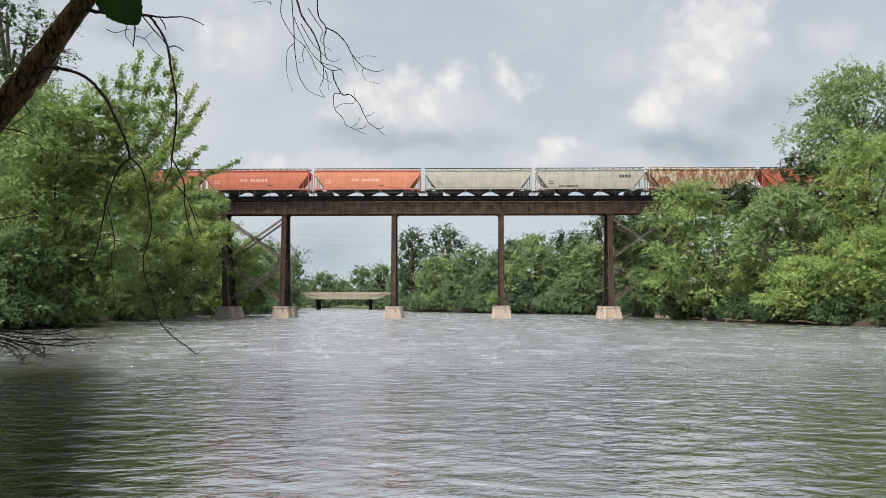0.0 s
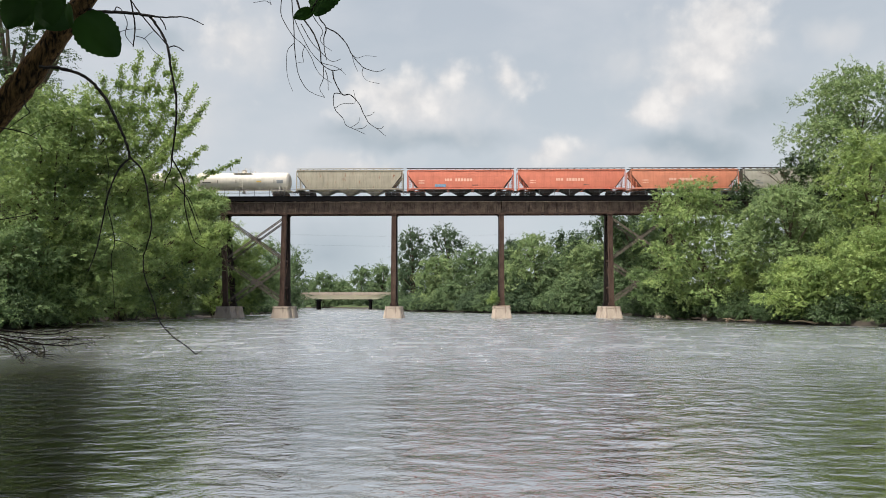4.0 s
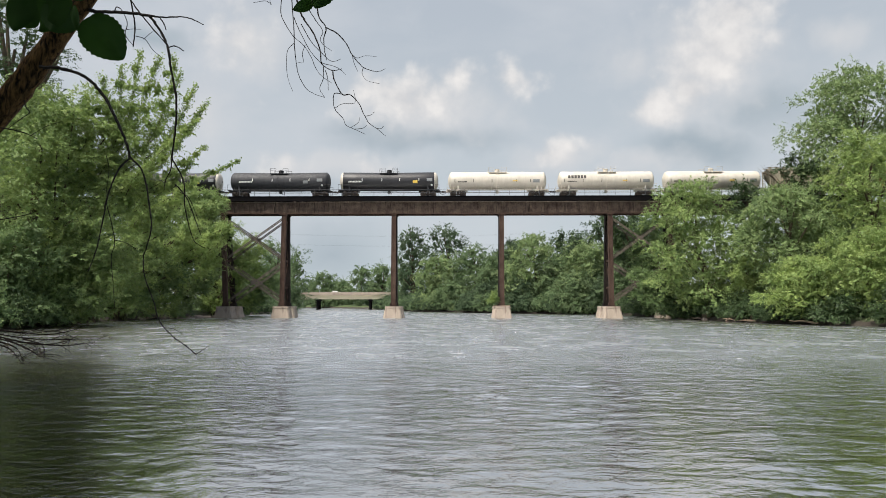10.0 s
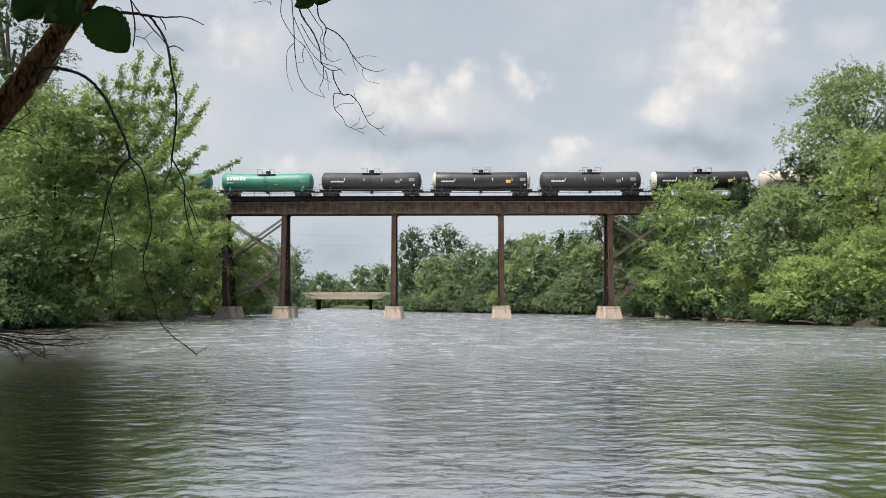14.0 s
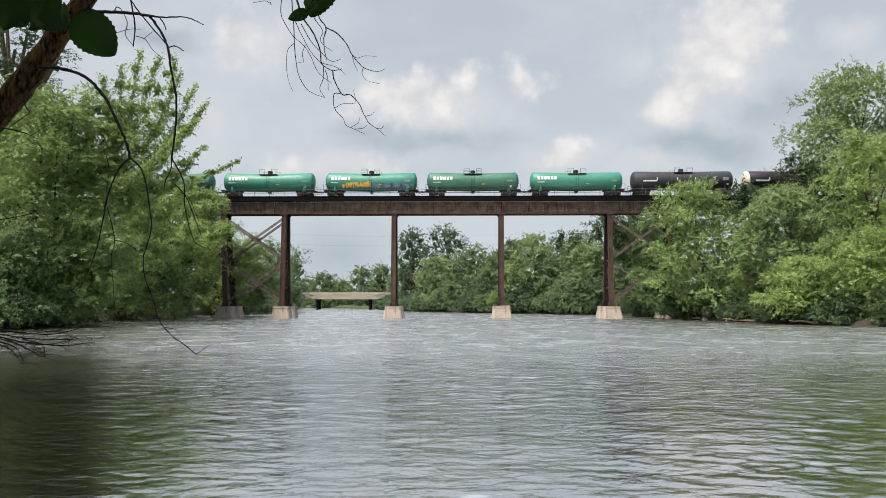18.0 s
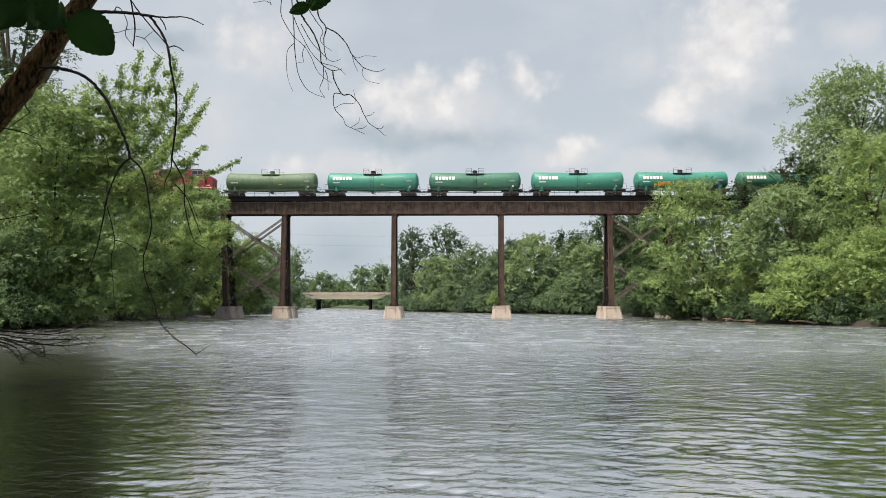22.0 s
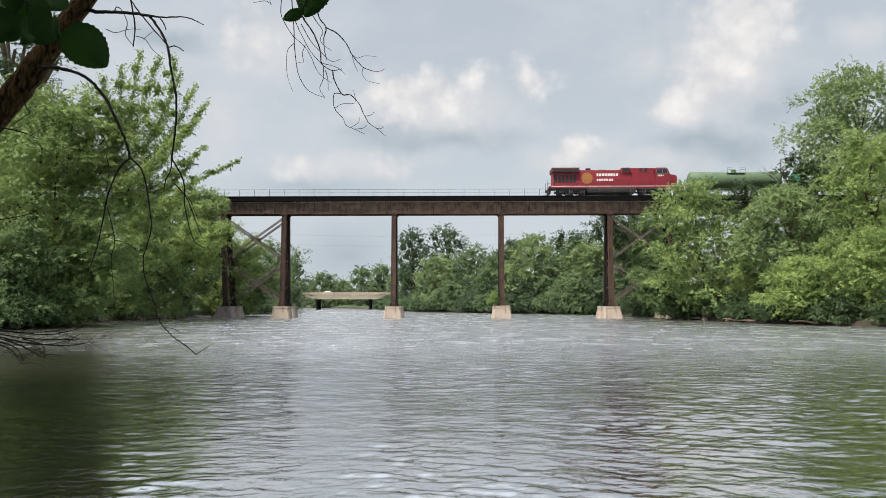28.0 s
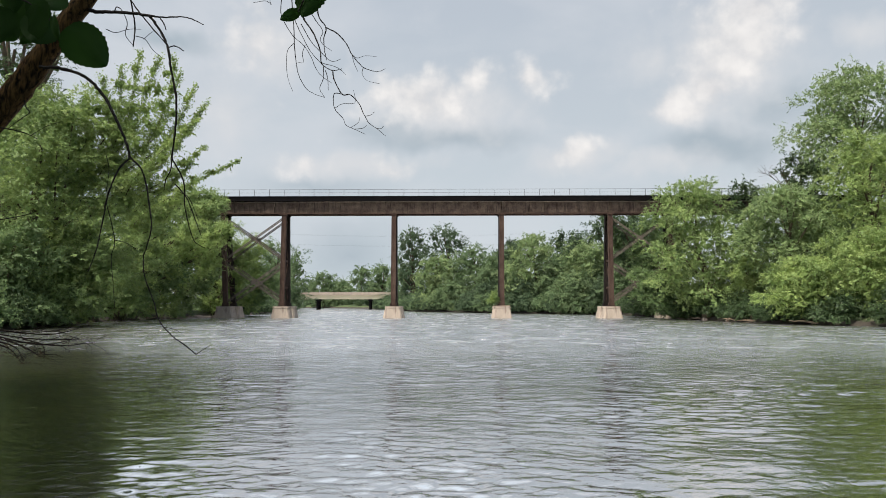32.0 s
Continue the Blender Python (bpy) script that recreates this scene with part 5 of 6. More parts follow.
            for a, b in ((-1.55, -0.6), (0.6, 1.55)):
                for z in (0.3, 0.6):
                    rod(bm, (a, y, dz + z), (b, y, dz + z), 0.022, seg=5)
    for turn in (0.0, math.pi):
        piece("platform", "platform %.2f" % dz, deck, fit_mat, c, (0, 0, 0), "", turn)
        piece("platform_railing", "guard %.2f" % dz, guard, fit_mat, c, (0, 0, 0), "", turn)

    def ladder(bm):
        for y in (-radius - 0.07,):
            for x in (-0.22, 0.22):
                rod(bm, (x, y, 0.7), (x, y, zc + 0.2), 0.024, seg=5)
                rod(bm, (x, y, zc + 0.2), (x, y * 0.88, dz - 0.28), 0.024, seg=5)
            for i in range(7):
                rod(bm, (-0.22, y, 0.8 + i * 0.3), (0.22, y, 0.8 + i * 0.3), 0.018, seg=5)
    for turn in (0.0, math.pi):
        piece("ladder", "ladder %.2f %.2f" % (dz, radius), ladder, fit_mat, c, turn=turn)

    def valve(bm):
        rod(bm, (0, 0, 0.62), (0, 0, zc - radius + 0.1 - sag), 0.2, seg=12)
        box(bm, -0.32, 0.32, -0.32, 0.32, 0.72, 0.9, 0.03)
    piece("bottom_valve", "valve %.2f" % zc, valve, fit_mat, c)
    if cap_mat:
        def cap(bm):
            seg = 36
            for s in (1,):
                prev = None
                for fx, fr in ((0.92, 1.006), (0.948, 0.95), (0.964, 0.84), (0.982, 0.63), (0.996, 0.35)):
                    cur = [bm.verts.new((s * (fx * half + 0.012), math.sin(2 * math.pi * i / seg) * radius * fr, zc + math.cos(2 * math.pi * i / seg) * radius * fr)) for i in range(seg)]
                    if prev:
                        for i in range(seg):
                            bm.faces.new((prev[i], cur[i], cur[(i + 1) % seg], prev[(i + 1) % seg]))
                    prev = cur
                bm.faces.new(prev)
            bmesh.ops.recalc_face_normals(bm, faces=bm.faces)
        for turn in (0.0, math.pi):
            piece("tank_end", key + " cap", cap, cap_mat, c, (0, 0, 0), "pale tank end", turn, True)
    ends(c, half + 0.45, half - 1.75)
    c["radius"], c["axis"], c["sag"], c["half"] = radius, zc, sag, half
    return c


def on_tank(c, name, x0, z0, w, h, mat, label="", slant=0.0):
    """A thin painted patch that follows the curve of the tank's near side."""
    R, zc = c["radius"] + 0.03, c["axis"]

    def build(bm):
        n = 5
        rows = []
        for x in (x0, x0 + w):
            mid = zc - c["sag"] * (1 - min(1, abs(x) / (0.93 * c["half"])))
            for deep in (0.0, 0.05):
                row = []
                for i in range(n + 1):
                    z = z0 + h * i / n
                    s = max(-0.98, min(0.98, (z - mid) / R))
                    row.append(bm.verts.new((x + slant * (i / n - 0.5) * (1 if x > x0 else -0.6), -(R - deep) * math.sqrt(1 - s * s), z)))
                rows.append(row)
        for p_, q_ in ((0, 2), (2, 3), (3, 1), (1, 0)):
            for i in range(n):
                bm.faces.new((rows[p_][i], rows[q_][i], rows[q_][i + 1], rows[p_][i + 1]))
    return piece(name, "%s %.2f %.2f %.2f %.2f %.2f %.2f %.3f %.2f %.2f %s" % (name, x0, z0, w, h, R, zc, c["sag"], c["half"], slant, mat.name), build, mat, c, (0, 0, 0), label)


def tank_word(c, x0, z0, n, h, mat, label="company lettering"):
    """A word painted on a tank, as one plain bar for each letter."""
    for i in range(n):
        on_tank(c, "lettering", x0 + i * h * 0.98, z0, h * 0.74, h, mat, label)


def build_loco():
    c = thing("diesel_locomotive", Matrix(), "red diesel locomotive with cab and gold round emblem", "locomotive", "wagons of the train")
    half = 11.1

    def frame_(bm):
        box(bm, -half, half, -1.5, 1.5, 1.28, 1.62, 0.03)
    piece("frame", "loco frame", frame_, RED_PAINT, c)

    def stripe(bm):
        box(bm, -half + 0.3, half - 0.2, -1.512, -1.504, 1.53, 1.63)
        box(bm, -half + 0.3, half - 0.2, 1.504, 1.512, 1.53, 1.63)
    piece("stripe", "loco stripe", stripe, WHITE_MARK, c, (0, 0, 0), "white stripe along the frame")

    def hood(bm):
        box(bm, -6.0, 3.3, -0.98, 0.98, 1.6, 4.35, 0.08)
        box(bm, -6.0, 1.6, -0.9, 0.9, 4.3, 4.5, 0.06)
    piece("hood", "loco hood", hood, RED_PAINT, c)

    def door(bm):
        box(bm, 0, 0.72, -1.01, -0.985, 1.75, 3.6, 0.006)
    for i in range(11):
        piece("hood_door", "loco door", door, RED_PAINT, c, (-5.8 + i * 0.8, 0, 0))
        piece("hood_door", "loco door", door, RED_PAINT, c, (-5.08 + i * 0.8, 0, 0), "", math.pi)

    def radiator(bm):
        box(bm, -10.66, -5.9, -1.5, 1.5, 4.0, 4.85, 0.10)
        for i in range(5):
            bar(bm, (-10.3 + i, -1.42, 4.0), (-10.3 + i, -1.0, 3.3), 0.1, 0.1)
    piece("radiator", "loco radiator", radiator, MAROON, c, (0, 0, 0), "sooty overhanging radiator")

    def rear(bm):
        box(bm, -10.5, -6.0, -1.0, 1.0, 1.6, 4.0, 0.06)
    piece("rear_hood", "loco rear", rear, RED_PAINT, c)

    def grille(bm):
        for i in range(6):
            x = -10.2 + i * 0.66
            box(bm, x, x + 0.5, -1.03, -1.0, 2.3, 3.7)
        box(bm, -10.4, -6.3, -1.52, -1.5, 4.15, 4.62)
    piece("grille", "loco grille", grille, BLACKISH, c, (0, 0, 0), "dark radiator grilles")

    def upper(bm):
        box(bm, 1.4, 2.9, -1.25, 1.25, 3.95, 4.85, 0.05)
        box(bm, 3.0, 6.9, -1.2, 1.2, 3.75, 4.78, 0.05)
        box(bm, 3.2, 7.4, -1.2, 1.2, 1.6, 3.75, 0.05)
    piece("equipment_hood", "loco upper", upper, RED_PAINT, c)

    for a, b, y in ((1.5, 2.75, -1.25), (4.4, 4.9, -1.2), (5.2, 5.75, -1.2)):
        def vent(bm):
            box(bm, a, b, y - 0.02, y, 4.1, 4.72)
        piece("vent", "loco vent %.1f" % a, vent, BLACKISH, c)

    def cab(bm):
        vs = [(7.0, 1.6), (9.6, 1.6), (9.6, 3.55), (9.15, 4.62), (8.9, 4.78), (7.2, 4.78), (7.0, 4.7)]
        rows = [[bm.verts.new((x, y, z)) for x, z in vs] for y in (-1.5, 1.5)]
        n = len(vs)
        for i in range(n):
            bm.faces.new((rows[0][i], rows[0][(i + 1) % n], rows[1][(i + 1) % n], rows[1][i]))
        bm.faces.new(rows[0][::-1])
        bm.faces.new(rows[1])
        bmesh.ops.recalc_face_normals(bm, faces=bm.faces)
    piece("cab", "loco cab", cab, RED_PAINT, c, (0, 0, 0), "wide-nosed crew cab")

    def nose(bm):
        vs = [(9.55, 1.6), (10.75, 1.6), (10.85, 3.2), (10.6, 3.55), (9.55, 3.7)]
        rows = [[bm.verts.new((x, y, z)) for x, z in vs] for y in (-1.15, 1.15)]
        n = len(vs)
        for i in range(n):
            bm.faces.new((rows[0][i], rows[0][(i + 1) % n], rows[1][(i + 1) % n], rows[1][i]))
        bm.faces.new(rows[0][::-1])
        bm.faces.new(rows[1])
        bmesh.ops.recalc_face_normals(bm, faces=bm.faces)
    piece("nose", "loco nose", nose, RED_PAINT, c)

    def window(bm):
        box(bm, -0.42, 0.42, -0.012, 0.012, -0.33, 0.33, 0.005)
    for x in (7.75, 8.7):
        piece("cab_window", "loco window", window, GLASS_DARK, c, (x, -1.508, 4.15), "dark cab side window")

    def wframe(bm):
        for a, b, z0, z1 in ((7.27, 9.2, 4.5, 4.56), (7.27, 9.2, 3.76, 3.82), (7.27, 7.33, 3.8, 4.5), (8.2, 8.26, 3.8, 4.5), (9.12, 9.18, 3.8, 4.5)):
            box(bm, a, b, -1.53, -1.5, z0, z1)
    piece("window_frame", "loco wframe", wframe, GREYISH, c)

    def tank(bm):
        vs = [(-1.35, 0.45), (-1.5, 0.75), (-1.5, 1.28), (1.5, 1.28), (1.5, 0.75), (1.35, 0.45)]
        rows = [[bm.verts.new((x, y, z)) for y, z in vs] for x in (-4.6, 3.6)]
        for i in range(6):
            bm.faces.new((rows[0][i], rows[0][(i + 1) % 6], rows[1][(i + 1) % 6], rows[1][i]))
        bm.faces.new(rows[0][::-1])
        bm.faces.new(rows[1])
        bmesh.ops.recalc_face_normals(bm, faces=bm.faces)
    piece("fuel_tank", "loco tank", tank, LOCO_GREY, c, (0, 0, 0), "grimy grey fuel tank")

    def tk(bm):
        for y in (-1.15, 1.15):
            box(bm, -2.7, 2.7, y - 0.12, y + 0.12, 0.72, 1.05, 0.03)
            for x in (-1.9, 0, 1.9):
                box(bm, x - 0.26, x + 0.26, y - 0.16, y + 0.16, 0.36, 0.8, 0.03)
            for x in (-0.95, 0.95):
                bar(bm, (x - 0.5, y, 0.85), (x + 0.5, y, 0.45), 0.12, 0.14)
        box(bm, -2.4, 2.4, -1.0, 1.0, 0.6, 1.25)
    for x in (-7.3, 6.9):
        t = piece("truck", "loco truck", tk, LOCO_GREY, c, (x, 0, 0), "grimy three-axle truck")
        for s in (-1.9, 0, 1.9):
            WHEELS.append(piece("wheelset", "wheelset", wheelset, WHEEL, t, (s, 0, 0.46)))
    for s in (-1, 1):
        piece("coupler", "coupler", coupler, BOGIE, c, (s * (half + 0.1), 0, 0), "", 0 if s > 0 else math.pi)

        def pilot(bm):
            box(bm, -0.2, 0.1, -1.45, 1.45, 0.35, 1.3, 0.03)
            for y in (-1.4, 1.4):
                for i in range(4):
                    box(bm, 0.0, 0.35, y - 0.25, y + 0.25, 0.4 + i * 0.3, 0.44 + i * 0.3)
                rod(bm, (0.3, y, 1.3), (0.3, y, 2.6), 0.03, seg=6)
        piece("pilot", "loco pilot", pilot, BLACKISH, c, (s * half, 0, 0), "", 0 if s > 0 else math.pi)

    def rails(bm):
        for y in (-1.46, 1.46):
            rod(bm, (-half + 0.2, y, 2.62), (6.9, y, 2.62), 0.022, seg=5)
            for i in range(10):
                x = -half + 0.3 + i * 1.95
                rod(bm, (x, y, 1.6), (x, y, 2.62), 0.02, seg=5)
    piece("handrail", "loco rails", rails, MAROON, c)

    def stack(bm):
        box(bm, -4.6, -3.8, -0.4, 0.4, 4.48, 4.92, 0.03)
    piece("exhaust_stack", "loco stack", stack, BLACKISH, c)

    def horn(bm):
        box(bm, -2.6, -1.4, -0.1, 0.1, 4.5, 4.62)
        for x in (-2.4, -2.0, -1.6):
            rod(bm, (x, 0, 4.66), (x + 0.35, 0, 4.7), 0.05, 0.11, seg=10)
    piece("horn", "loco horn", horn, GREYISH, c)

    def emblem(bm):
        rod(bm, (-4.55, -1.015, 3.05), (-4.55, -1.03, 3.05), 0.98, seg=28)
    piece("emblem", "loco emblem", emblem, GOLD_MARK, c, (0, 0, 0), "plain round gold emblem")
    lettering(c, -2.9, 3.42, 8, 0.46, WHITE_MARK, -1.03)
    lettering(c, -2.9, 2.55, 7, 0.40, WHITE_MARK, -1.03)
    lettering(c, 7.45, 3.28, 4, 0.26, WHITE_MARK, -1.515, label="number shown as plain bars")
    lettering(c, 9.75, 1.9, 3, 0.2, YELLOW_MARK, -1.165)
    return c


def build_train():
    """All vehicles from the head of what is seen to the locomotive at the tail, with their place along the track."""
    out = []

    def add(c, s):
        out.append((c, s))
        return c
    add(hopper(ORANGE_PAINT, BOGIE, "orange covered hopper wagon"), 63.8)
    c = add(hopper(RUSTY_PAINT, RUSTY_PAINT, "cream covered hopper wagon eaten by rust"), 44.6)
    lettering(c, -7.0, 3.0, 6, 0.2, DARK_MARK, -1.585)
    c = add(hopper(GREY_PAINT, BOGIE, "grey covered hopper wagon with black lettering"), 25.35)
    lettering(c, 4.9, 3.05, 4, 0.5, DARK_MARK, -1.585)
    lettering(c, -7.2, 2.35, 4, 0.2, DARK_MARK, -1.58)
    lettering(c, -7.2, 1.95, 5, 0.2, DARK_MARK, -1.575)
    lettering(c, -5.4, 1.5, 9, 0.26, DARK_MARK, -1.565, 0.3, "scrawl", 1.1, "faded dark scrawl")
    c = add(hopper(BEIGE_PAINT, BOGIE, "pale beige covered hopper wagon"), 6.1)
    lettering(c, -7.2, 2.35, 4, 0.2, GREYISH, -1.58)
    lettering(c, -7.2, 1.95, 6, 0.2, GREYISH, -1.575)
    for s, m in ((-13.1, ORANGE_LIGHT), (-32.4, ORANGE_PAINT), (-51.5, ORANGE_PAINT)):
        c = add(hopper(m, BOGIE, "orange covered hopper wagon with pale lettering"), s)
        lettering(c, -2.7, 2.55, 3, 0.42, FADED_MARK, -1.575)
        lettering(c, -0.9, 2.5, 6, 0.48, FADED_MARK, -1.575)
        lettering(c, -7.2, 2.5, 5, 0.2, FADED_MARK, -1.575)
        lettering(c, -7.2, 2.1, 5, 0.2, FADED_MARK, -1.575)
        lettering(c, 2.0, 1.75, 6, 0.16, DARK_MARK, -1.565)
    lettering(c, -4.4, 1.5, 3, 0.5, PALE_BLUE_SPRAY, -1.565, 0.1, "scrawl", 1.2, "patch of blue spray paint")
    c = add(hopper(TAN_PAINT, TAN_PAINT, "dull tan covered hopper wagon"), -70.7)

    for s, word, plat in ((-89.4, False, "none"), (-107.6, True, "none"), (-126.4, False, "none")):
        c = add(tank_wagon(CREAM_PAINT, "cream white tank wagon with rusty trucks", 8.3 if word or s == -89.4 else 8.55, 4.36, 1.6, 0.0, None, CREAM_PAINT, plat), s)
        if word:
            tank_word(c, -6.7, 2.95, 6, 0.55, DARK_MARK)
        tank_word(c, -6.8, 2.3, 8, 0.2, DARK_MARK, "small stencilled lettering")
        for x in (-7.4, -4.2, -1.0, 3.2, 5.6):
            on_tank(c, "reflector", x, 2.3, 0.09, 0.55, DARK_MARK)
        on_tank(c, "placard", 2.6, 2.45, 0.8, 0.2, YELLOW_MARK)
        on_tank(c, "data_panel", 6.1, 2.25, 1.1, 0.55, GREYISH)
    for s, m, dusty in ((-145.2, BLACK_PAINT, 0), (-164.2, DUSTY_BLACK, 1), (-183.1, BLACK_PAINT, 0), (-202.2, DUSTY_BLACK, 1)):
        c = add(tank_wagon(m, "dusty dark grey tank wagon" if dusty else "glossy black tank wagon with pale end", 8.75 if dusty else 8.55, 4.36, 1.62, 0.10, None if dusty else CREAM_PAINT, BLACKISH), s)
        tank_word(c, -6.9, 2.35, 9, 0.26, WHITE_MARK, "small stencilled lettering")
        for x in (-4.6, -1.2, 1.9, 5.2):
            on_tank(c, "reflector", x, 2.55, 0.1, 0.5, WHITE_MARK)
        on_tank(c, "placard", 4.2, 2.2, 0.8, 0.5, YELLOW_MARK if not dusty else GREYISH, "yellow placard" if not dusty else "")
        on_tank(c, "data_panel", 6.6, 2.5, 0.95, 0.55, GREYISH)
        on_tank(c, "diamond_plate", 7.3, 1.75, 0.3, 0.3, WHITE_MARK)
    for i, (s, m, label) in enumerate(((-220.4, TEAL_PAINT, "green tank wagon with white lettering"), (-238.3, GREEN_PAINT, "grimy green tank wagon with white lettering"), (-255.95, TEAL_PAINT, "green tank wagon with orange and blue graffiti"), (-273.8, TEAL_PAINT, "bright green tank wagon with white lettering"), (-291.55, GREEN_PAINT, "grimy green tank wagon with white lettering"), (-309.3, TEAL_PAINT, "bright green tank wagon with white lettering"), (-327.0, OLIVE_PAINT, "faded olive green tank wagon"))):
        c = add(tank_wagon(m, label, 8.0, 4.28, 1.58, 0.16, None, BLACKISH if m is not OLIVE_PAINT else OLIVE_PAINT), s)
        if m is not OLIVE_PAINT:
            tank_word(c, -6.8, 2.75, 6, 0.58, WHITE_MARK)
        tank_word(c, -6.8, 2.25, 7, 0.18, WHITE_MARK, "small stencilled lettering")
        on_tank(c, "placard", 1.5, 1.95, 0.55, 0.14, YELLOW_MARK)
        on_tank(c, "data_panel", 5.9, 2.4, 0.9, 0.3, GREYISH)
        on_tank(c, "diamond_plate", 6.35, 1.5, 0.3, 0.3, WHITE_MARK)
        if i == 2:
            r = random.Random(3)
            for j in range(16):
                on_tank(c, "graffiti", -4.9 + j * 0.31, 1.42 + r.uniform(-0.1, 0.3), r.uniform(0.16, 0.42), r.uniform(0.4, 0.95), ORANGE_SPRAY if j % 5 else YELLOW_MARK, "orange spray-painted letter shapes", r.uniform(-0.5, 0.5))
            for j in range(18):
                on_tank(c, "graffiti", 0.4 + j * 0.34, 1.42 + r.uniform(-0.1, 0.3), r.uniform(0.16, 0.45), r.uniform(0.35, 0.85), (BLUE_SPRAY, VIOLET_SPRAY, GREYISH, BLUE_SPRAY, DARK_MARK)[j % 5], "blue and violet spray-painted shapes", r.uniform(-0.5, 0.5))
    add(build_loco(), -347.95)
    return out


TRAIN = build_train()


def train_way(t):
    """How far the train has come, in metres."""
    return 13.668 * t - 0.00981 * t * t + 0.000106 * t ** 3


# ---- the leaning tree by the camera ----
def build_bark():
    k = Nodes("furrowed_bark")
    v = k.coords("Object", (1, 1, 1))
    w = k.node("ShaderNodeTexNoise", Vector=k.coords("Object", (38, 38, 9)), Scale=1.0, Detail=6.0, Roughness=0.65, Distortion=0.6)
    big = k.noise(v, 5.0, 4)
    c = k.mix(k.span(w.outputs[0], 0.38, 0.62), (0.005, 0.0035, 0.002), (0.135, 0.080, 0.030))
    c = k.mix(k.span(big, 0.5, 0.75, 0, 0.5), c, (0.022, 0.018, 0.008))
    k.surface(c, 0.9, 0, k.bump(w.outputs[0], 0.05), 0.1)
    return k.mat


BARK_NEAR = build_bark()
TWIG = plain("twig_bark", (0.016, 0.013, 0.012), 0.85, 0, 0.35, 30)


def limb_part(name, pts, r0, r1, parent, material=None, per=7, knots=0.12, seed=0, label=""):
    rng = np.random.default_rng(seed)
    p = spline(pts, per)
    n = len(p)
    r = np.linspace(r0, r1, n) * (0.72 if r0 < 0.03 else 1.0) * (1 + knots * rng.normal(size=n))
    p = p + rng.normal(size=p.shape) * min(r0, 0.02) * 0.10
    v, q = tube(p, np.maximum(r, 0.0008), 8 if r0 > 0.02 else 5)
    return part(name, raw(name, v, q, material or TWIG, True), None, parent, label)


def build_near_tree():
    t = thing("leaning_tree", pose(0, 0, 0), "leaning dark-barked tree with bare drooping twigs by the river", "tree")
    base = [(-5.6, 4.3, 0.4), (-4.9, 4.4, 1.35), (-3.7, 4.5, 2.75), (-2.981, 4.500, 3.592), (-2.714, 4.500, 3.971), (-2.443, 4.500, 4.371), (-2.207, 4.500, 4.731), (-1.942, 4.600, 5.495)]
    limb_part("trunk", base, 0.125, 0.04, t, BARK_NEAR, 9, 0.03, 1, "furrowed brown trunk")
    br = limb_part("branch", [(-2.441, 4.500, 4.315), (-2.355, 4.500, 4.287), (-2.180, 4.480, 4.274), (-1.979, 4.460, 4.242)], 0.020, 0.013, t, TWIG, 8, 0.06, 2)
    for i, (pts, a, b) in enumerate((
        ([(-1.979, 4.460, 4.242), (-1.879, 4.450, 4.226), (-1.723, 4.440, 4.221), (-1.600, 4.430, 4.166)], 0.010, 0.004),
        ([(-1.979, 4.460, 4.242), (-1.903, 4.460, 4.136), (-1.845, 4.450, 4.015), (-1.817, 4.450, 3.859), (-1.773, 4.440, 3.663), (-1.771, 4.440, 3.472), (-1.786, 4.430, 3.261)], 0.013, 0.008),
        ([(-1.845, 4.450, 4.015), (-1.792, 4.440, 4.022), (-1.727, 4.430, 3.984)], 0.007, 0.004),
        ([(-1.901, 4.450, 4.218), (-1.877, 4.450, 4.182), (-1.861, 4.450, 4.139)], 0.007, 0.004),
        ([(-2.141, 4.500, 4.418), (-2.108, 4.500, 4.271), (-2.093, 4.500, 4.172), (-2.100, 4.500, 4.042)], 0.008, 0.006),
        ([(-2.140, 4.500, 4.386), (-2.065, 4.480, 4.282), (-1.957, 4.460, 4.155), (-1.850, 4.450, 4.034)], 0.007, 0.006),
        ([(-2.226, 4.480, 4.282), (-2.216, 4.480, 4.310), (-2.180, 4.480, 4.290), (-2.134, 4.470, 4.199), (-2.142, 4.470, 4.112), (-2.085, 4.460, 4.038)], 0.005, 0.003),
        ([(-2.340, 4.600, 4.205), (-2.272, 4.600, 4.181), (-2.183, 4.600, 4.205), (-2.096, 4.600, 4.205)], 0.004, 0.002),
        ([(-2.134, 4.600, 4.157), (-2.066, 4.600, 4.133), (-2.013, 4.600, 4.060), (-1.932, 4.600, 3.992)], 0.004, 0.002),
        ([(-2.078, 4.600, 4.133), (-2.036, 4.600, 4.173), (-2.009, 4.600, 4.193)], 0.003, 0.002),
        ([(-1.786, 4.430, 3.261), (-1.791, 4.430, 3.185), (-1.822, 4.430, 3.110), (-1.831, 4.430, 3.043)], 0.006, 0.003),
        ([(-1.786, 4.430, 3.261), (-1.700, 4.420, 3.105), (-1.688, 4.420, 2.951), (-1.650, 4.410, 2.802), (-1.607, 4.400, 2.705), (-1.543, 4.400, 2.665)], 0.007, 0.003),
        ([(-1.755, 4.420, 3.086), (-1.678, 4.420, 2.996), (-1.615, 4.410, 2.857), (-1.567, 4.400, 2.742)], 0.006, 0.003),
        ([(-1.723, 4.420, 3.034), (-1.659, 4.420, 2.989), (-1.588, 4.410, 2.839)], 0.004, 0.002),
    )):
        limb_part("twig", pts, a, b, t, TWIG, 7, 0.1, 20 + i)
